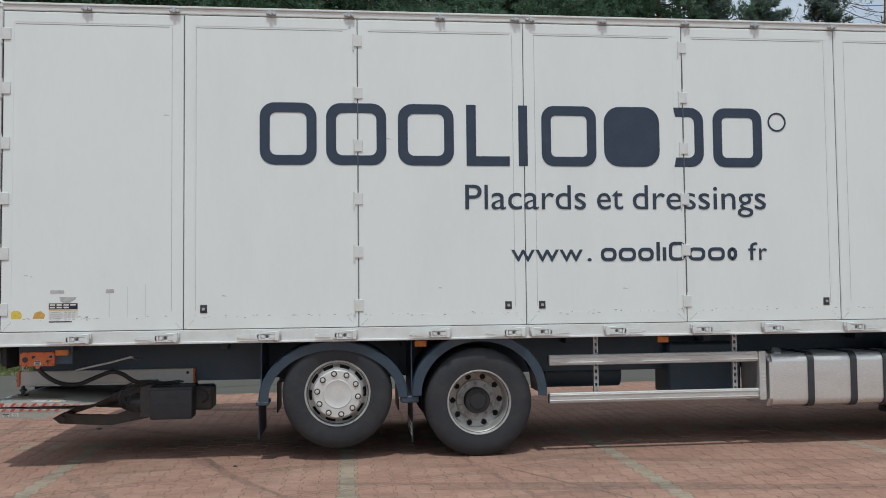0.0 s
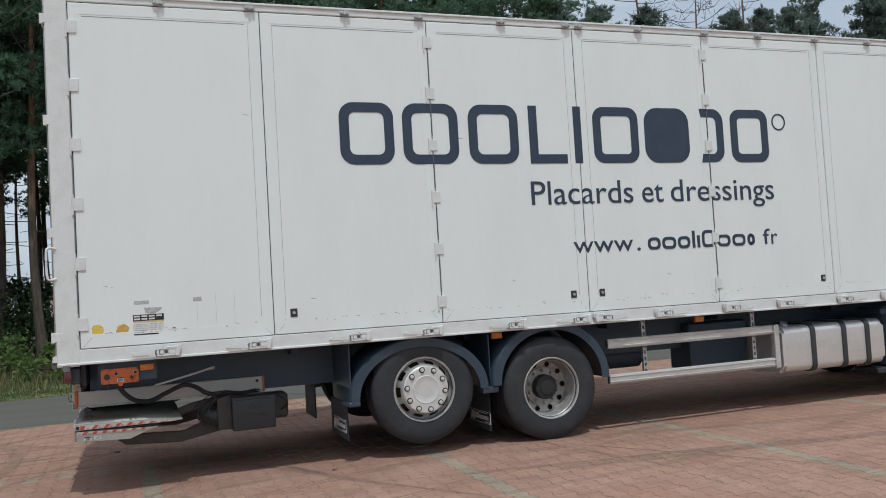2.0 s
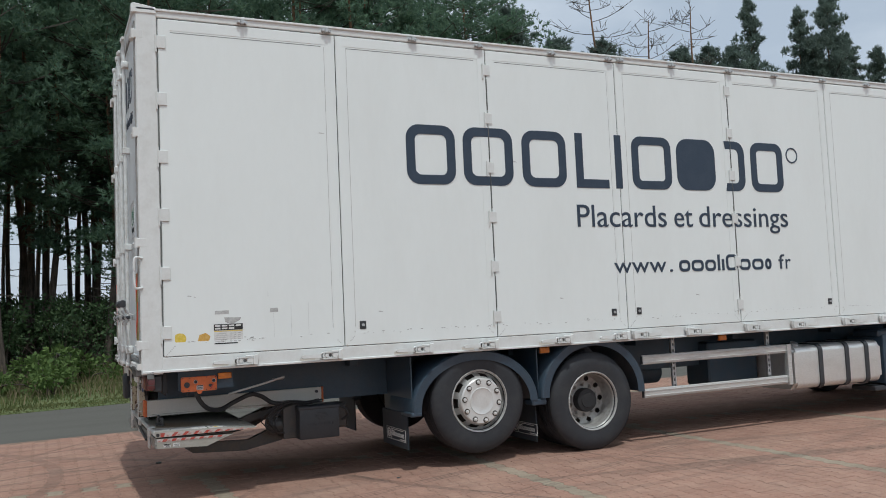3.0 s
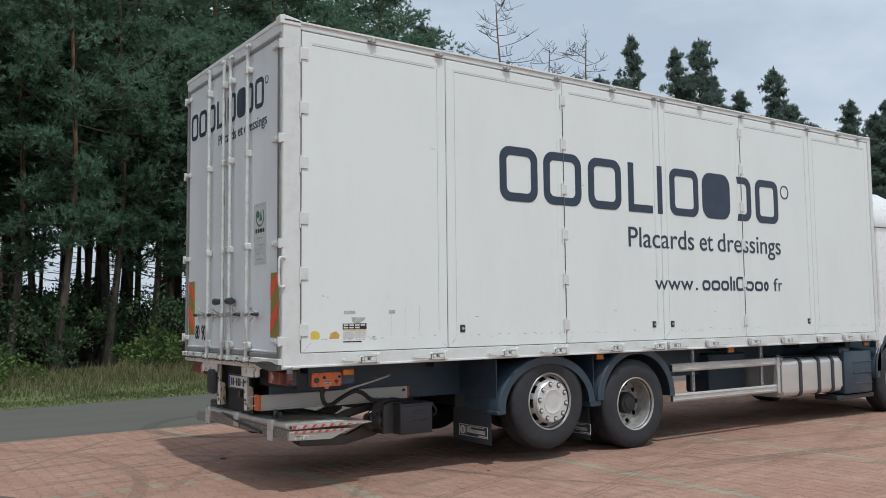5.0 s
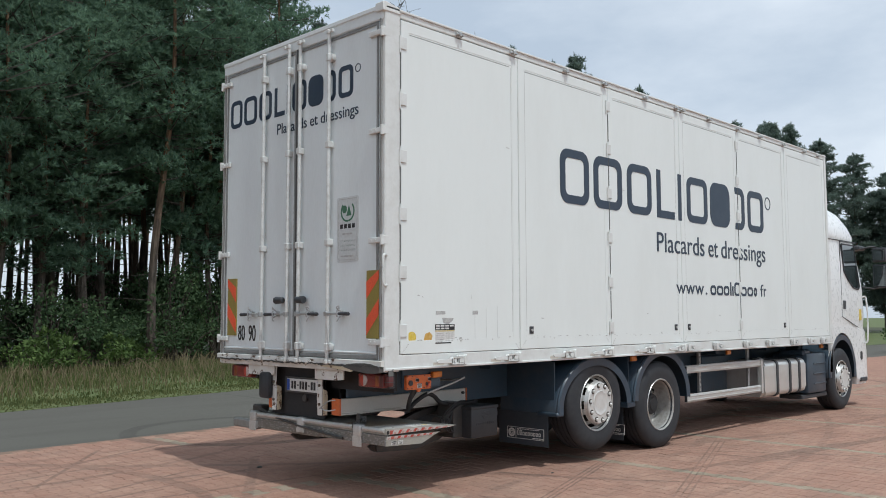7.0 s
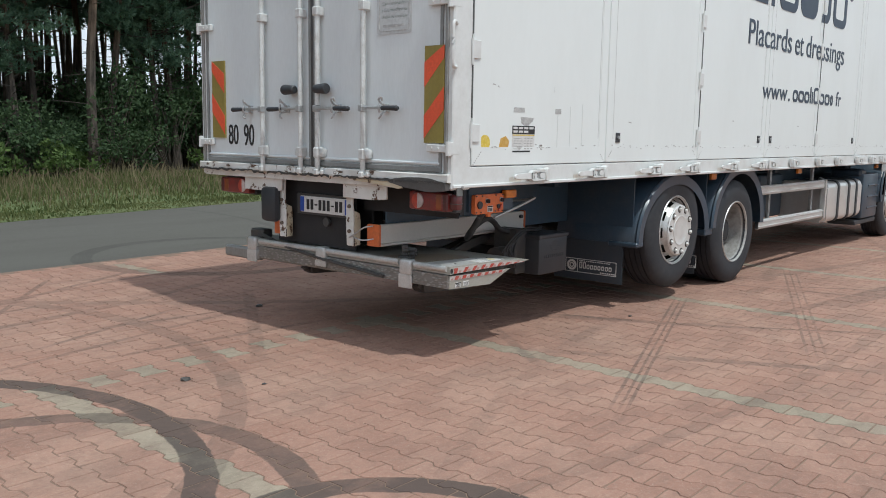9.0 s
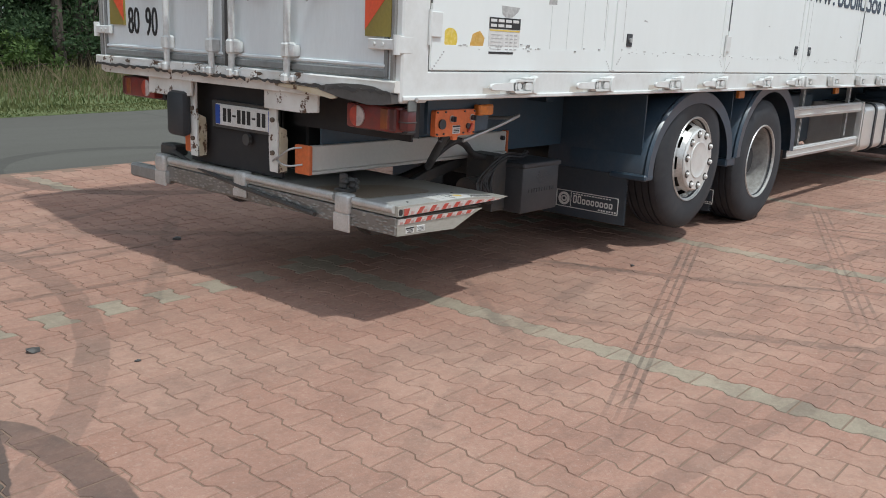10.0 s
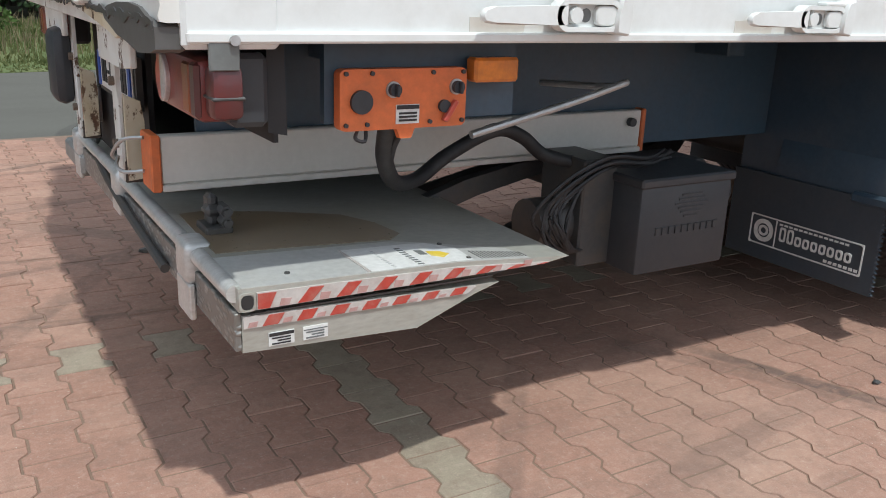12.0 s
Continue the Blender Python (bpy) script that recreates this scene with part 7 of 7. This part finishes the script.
def grass_patch(name, seed, count, x0, x1, lo, hi, tall, label, mat=None, slim=1.0):
    """Grass blades between two lines that run along the road."""
    rs = np.random.RandomState(seed)
    x = rs.uniform(x0, x1, count)
    f = rs.uniform(0, 1, count)
    y = (lo(x) + (hi(x) - lo(x)) * f)
    h = tall[0] + (tall[1] - tall[0]) * np.clip(f * 1.6, 0, 1) * rs.uniform(0.5, 1.2, count)
    h *= 0.72 + 0.45 * np.sin(x * 1.9 + 2.0 * np.sin(y * 1.3)) * np.sin(y * 1.6 + x * 0.5)
    a = rs.uniform(0, 2 * np.pi, count)
    w = slim * rs.uniform(0.006, 0.014, count) * (1 + np.hypot(x, y) * 0.03)
    dx, dy = np.cos(a) * w, np.sin(a) * w
    bx, by = rs.normal(scale=0.28, size=(2, count)) * h
    z = np.zeros(count)
    co = np.stack([np.stack([x - dx, y - dy, z], 1), np.stack([x + dx, y + dy, z], 1), np.stack([x + bx * 0.4 + dx * 0.7, y + by * 0.4 + dy * 0.7, h * 0.6], 1),
                   np.stack([x + bx, y + by, h], 1), np.stack([x + bx * 0.4 - dx * 0.7, y + by * 0.4 - dy * 0.7, h * 0.6], 1)], 1).reshape(-1, 3)
    me = bpy.data.meshes.new(name)
    me.from_pydata(co.tolist(), [], np.arange(5 * count).reshape(-1, 5).tolist())
    me.materials.append(mat or GRASS)
    return tagged(new(name, me), label, "grass", kind="stuff")


grass_patch("verge_grass", 3, 60000, -22, 40, lambda x: verge_y(x) + 0.5, lambda x: forest_y(x) - 0.3, (0.07, 0.24), "tall dry and green grass on the verge before the wood")
grass_patch("grass_stalks", 5, 9000, -22, 30, lambda x: verge_y(x) + 1.6, lambda x: forest_y(x) - 0.5, (0.28, 0.52), "thin dry seeding grass stalks on the verge", STALK, 0.6)
grass_patch("short_grass", 4, 22000, -22, 40, lambda x: verge_y(x) - 0.02, lambda x: verge_y(x) + 1.2, (0.03, 0.06), "short green grass along the road edge")

# ---- ground ----
def sheet(name, outline, z, mat, label, category, thick=0.05):
    bm = prism(bmesh.new(), outline, "z", z - thick, z)
    ob = new(name, finish(bm, name, mat))
    return tagged(ob, label, category, kind="structure")


sheet("ground", [(-600, -600), (900, -600), (900, 700), (-600, 700)], -0.075, SOIL, "grassy ground reaching to the horizon", "ground")
YARD_EDGE = [(-40.0, 1.2), (-1.5, 5.20), (2.2, 5.36), (20.0, 6.4), (33.0, 5.6)]
sheet("pavement", [(-40, -45), (33.0, -45), *YARD_EDGE[::-1]], -0.0030, JOINT, "red paved yard with sandy joints", "pavement")
sheet("road", [(-60, -3.5), (-40.0, 1.2), *YARD_EDGE[1:], (60, 4.5), (120, -5.0), (120, -1.0), (60, 9.0), (20, 12.8), (-60, -0.4)], -0.006, ASPHALT, "grey worn asphalt road beside the yard", "road")
sheet("verge", [(-60, -0.4), (20, 12.8), (60, 9.0), (120, -1.0), (120, 24.5), (55, 25.0), (22, 24.2), (-60, 10.3)], 0.0, SOIL, "grass verge along the road", "ground")
sheet("forest_floor", [(-60, 10.3), (22, 24.2), (55, 25.0), (120, 24.5), (120, 60), (-60, 60)], 0.0, FOREST_FLOOR, "dark forest floor with needle litter", "ground")

# ---- far end of the yard ----
rnd = random.Random(31)
hedge = shrub(51, 1.3, 1.15, HEDGE, 20, (0.12, 0.06))
tagged(hedge, "low spreading evergreen hedge bush at the yard's end", "hedge", "hedge at the end of the yard")
hedge.location = (34.6, 5.9, 0)
for i in range(17):
    copy_thing(hedge, pose(34.4 + rnd.uniform(-0.5, 0.6), 4.3 - 1.55 * i, 0, 0, 0, rnd.uniform(0, 360)) @ Matrix.Diagonal((1, 1, rnd.uniform(0.8, 1.15), 1)))
far_kinds = [pine(61, 12.5, 1.4, NEEDLE_HAZED, 2.1, 210, cone=True, needle=(0.36, 0.12)), pine(62, 10.0, 1.0, NEEDLE_HAZED, 1.6, 190, needle=(0.36, 0.12))]
for k, ob in enumerate(far_kinds):
    tagged(ob, ("tall dense tree beyond the hedge", "broad bushy tree beyond the hedge")[k], "tree", "trees beyond the yard")
    ob.location = (80.0 + 4 * k, 14.4 - 4.2 * k, 0)
    ob.scale = ((1.0, 1.0, 0.96), (0.7, 0.7, 0.52))[k]
for x, y, k, w, h in ((82, 19.4, 0, 1.1, 1.30), (85, 17.0, 0, 1.1, 0.84), (84, 13.4, 0, 0.8, 0.72), (84, 22.5, 0, 1.0, 1.1), (83, 12.6, 0, 0.5, 0.5), (88, 9.2, 1, 0.5, 0.44), (90, 7.0, 1, 0.6, 0.38), (95, 4.0, 1, 0.6, 0.40), (96, 0.5, 1, 0.7, 0.42), (98, -3.0, 1, 0.7, 0.40)):
    copy_thing(far_kinds[k], pose(x, y, 0, 0, 0, rnd.uniform(0, 360)) @ Matrix.Diagonal((w, w, h, 1)))
for x, y, h in ((44.0, 5.6, 0.8), (45.0, 7.2, 0.9), (46.0, 8.8, 0.9)):
    copy_thing(bushes[3], pose(x, y, 0, 0, 0, rnd.uniform(0, 360)) @ Matrix.Diagonal((0.8, 0.8, h, 1)))


def street_lamp(x, y, h, turn):
    ob = thing("street_lamp", "slim grey street lamp with a single arm", "street lamp", "lamps by the road", (x, y, 0))
    part("pole", cyl(bmesh.new(), (0, 0, 0), (0, 0, h), 0.07, 0.045, n=10), POST_GREY, ob)
    c, s = math.cos(radians(turn)), math.sin(radians(turn))
    part("arm", tube(bmesh.new(), [(0, 0, h - 0.05), (0.5 * c, 0.5 * s, h + 0.12), (1.5 * c, 1.5 * s, h + 0.25)], 0.03, 8), POST_GREY, ob)
    bm = loft([[(1.4 * c + p * c - q * s, 1.4 * s + p * s + q * c, h + z) for p, q in rounded(0, -0.12, 0.6, 0.12, 0.1, 3)] for z in (0.2, 0.3)])
    part("lamp_head", bm, POST_GREY, ob)
    return ob


street_lamp(79.0, 11.55, 5.55, -90)
street_lamp(70.0, 13.6, 6.5, -90)
wire = bmesh.new()
for z in (9.4, 10.0):
    tube(wire, [(40, -22, z), (60, -3, z - 0.6), (90, 22, z)], 0.015, 5, 8)
tagged(new("overhead_cable", finish(wire, "overhead_cable", BLACK)), "thin dark overhead cables across the sky", "cable")


def far_wood(name, radius, a0, a1, height, seed, label):
    rs = random.Random(seed)
    cs, rd, ct = [], [], []
    n = int((a1 - a0) * radius * 0.0175 / 3.0)
    for i in range(n):
        a = radians(a0 + (a1 - a0) * (i + rs.random()) / n)
        r = radius * rs.uniform(0.96, 1.1)
        h = height * rs.uniform(0.65, 1.15)
        for j in range(3):
            cs.append((r * math.cos(a) + rs.uniform(-2, 2), r * math.sin(a) + rs.uniform(-2, 2), h * (0.2 + 0.33 * j)))
            rd.append((3.2 - 0.7 * j, 3.2 - 0.7 * j, h * 0.3))
            ct.append(60)
    me = tri_cloud(name, cs, (rd, ct), NEEDLE_HAZED, seed, long=1.5, wide=0.9)
    return tagged(new(name, me), label, "woods", kind="stuff")


far_wood("far_woods", 190, -150, 12, 8.5, 71, "distant line of woods around the yard")
far_wood("far_woods", 150, 155, 212, 13, 72, "distant line of woods around the yard")

# ---- paving stones: waisted pavers in columns along y, every other column half a stone on ----
PITCH, LONG, WAVE = 0.1425, 0.198, 0.0125


def paver_outline(inset):
    h, a, l = PITCH / 2 - inset, WAVE, LONG / 2 - inset
    q = LONG / 4
    right = [(h + a, -l), (h + a, -q - a), (h - a, -q + a), (h - a, q - a), (h + a, q + a), (h + a, l)]
    return right + [(-x, y) for x, y in right[::-1]]


def paver_mesh(name, mat):
    bm = bmesh.new()
    hi = [bm.verts.new((x, y, 0.0)) for x, y in paver_outline(0.0046)]
    lo = [bm.verts.new((x, y, -0.0052)) for x, y in paver_outline(0.0022)]
    bm.faces.new(hi)
    for i in range(12):
        bm.faces.new((lo[i], lo[(i + 1) % 12], hi[(i + 1) % 12], hi[i]))
    return finish(bm, name, mat)


def grey_stone(i, y):
    if i % 17 == 0 and (-4.5 < y < 1.40 or 4.15 < y < 5.1):
        return True
    return i % 2 == 1 and 1.16 <= y < 1.355


def yard_limit(x):
    for (ax, ay), (bx, by) in zip(YARD_EDGE, YARD_EDGE[1:]):
        if ax <= x <= bx:
            return ay + (by - ay) * (x - ax) / (bx - ax)
    return -99


NEAR_RED, NEAR_GREY = paver_mesh("paver", PAVER_RED), paver_mesh("paver", PAVER_GREY)
outer, inner = np.array(paver_outline(0.0022)), np.array(paver_outline(0.0046))
bulk = {False: [], True: []}
pave = bpy.data.objects["pavement"]
rs = np.random.RandomState(8)
for i in range(-40, 130):
    x = LINE_X + PITCH * i
    for j in range(-36, 30):
        y = 0.162 + LONG * j + (LONG / 2 if i % 2 else 0.0)
        if y > yard_limit(x) - 0.12:
            continue
        dz = float(np.clip(rs.normal(scale=0.0007), -0.0012, 0.0015))
        grey = grey_stone(i, y)
        if -1.25 < x < 1.5 and -1.9 < y < 0.85:
            ob = new("paver", NEAR_GREY if grey else NEAR_RED)
            ob.parent = pave
            ob.matrix_local = pose(x, y, dz, rs.normal(scale=0.16), rs.normal(scale=0.2), rs.normal(scale=0.25))
        else:
            bulk[grey].append((x, y, dz))
for grey, spots in bulk.items():
    n = len(spots)
    at = np.array(spots)[:, None, :]
    tilt = rs.normal(scale=0.0032, size=(n, 2))
    top = np.concatenate([inner, np.zeros((12, 1))], 1)[None] + at
    top[:, :, 2] += inner[None, :, 0] * tilt[:, :1] + inner[None, :, 1] * tilt[:, 1:]
    low = np.concatenate([outer, np.full((12, 1), -0.0052)], 1)[None] + at * np.array((1, 1, 0))
    co = np.concatenate([top, low], 1).reshape(-1, 3)
    faces = []
    for k in range(n):
        b = 24 * k
        faces.append(list(range(b, b + 12)))
        faces += [[b + 12 + q, b + 12 + (q + 1) % 12, b + (q + 1) % 12, b + q] for q in range(12)]
    me = bpy.data.meshes.new("paver_field")
    me.from_pydata(co.tolist(), [], faces)
    me.materials.append(PAVER_GREY_BULK if grey else PAVER_RED_BULK)
    ob = new("paver_field", me)
    ob.parent = pave
    tagged(ob, "pale grey marking pavers" if grey else "weathered red concrete pavers", kind="stuff")
far_bits = [("far_paving", [(18.95, -7.1), (32.9, -7.1), (32.9, 5.55), (20.0, 6.35), (18.95, 6.30)]), ("far_paving", [(-39.9, -44.9), (32.9, -44.9), (32.9, -7.15), (-39.9, -7.15)]),
            ("far_paving", [(-39.9, -7.12), (-4.98, -7.12), (-4.98, 4.75), (-39.9, 1.15)])]
for nm, outline in far_bits:
    ob = new(nm, finish(prism(bmesh.new(), outline, "z", -0.0108, -0.0012), nm, PAVING_FAR))
    ob.parent = pave
for x, y, s in ((0.362, 2.261, 0.03), (-1.156, 0.919, 0.028), (2.12, -0.02, 0.018), (-0.9, 0.55, 0.012)):
    bm = bmesh.new()
    bmesh.ops.create_icosphere(bm, subdivisions=1, radius=s)
    for v in bm.verts:
        v.co = Vector((v.co.x * 1.2, v.co.y * 0.8, max(v.co.z, -0.4 * s) * 0.5 + 0.2 * s)) + Vector((random.uniform(-1, 1), random.uniform(-1, 1), random.uniform(0, 1))) * s * 0.2
    ob = new("clod", finish(bm, "clod", GREASY))
    ob.location = (x, y, 0.0)
    tagged(ob, "small dark clod lying on the pavers", "debris")
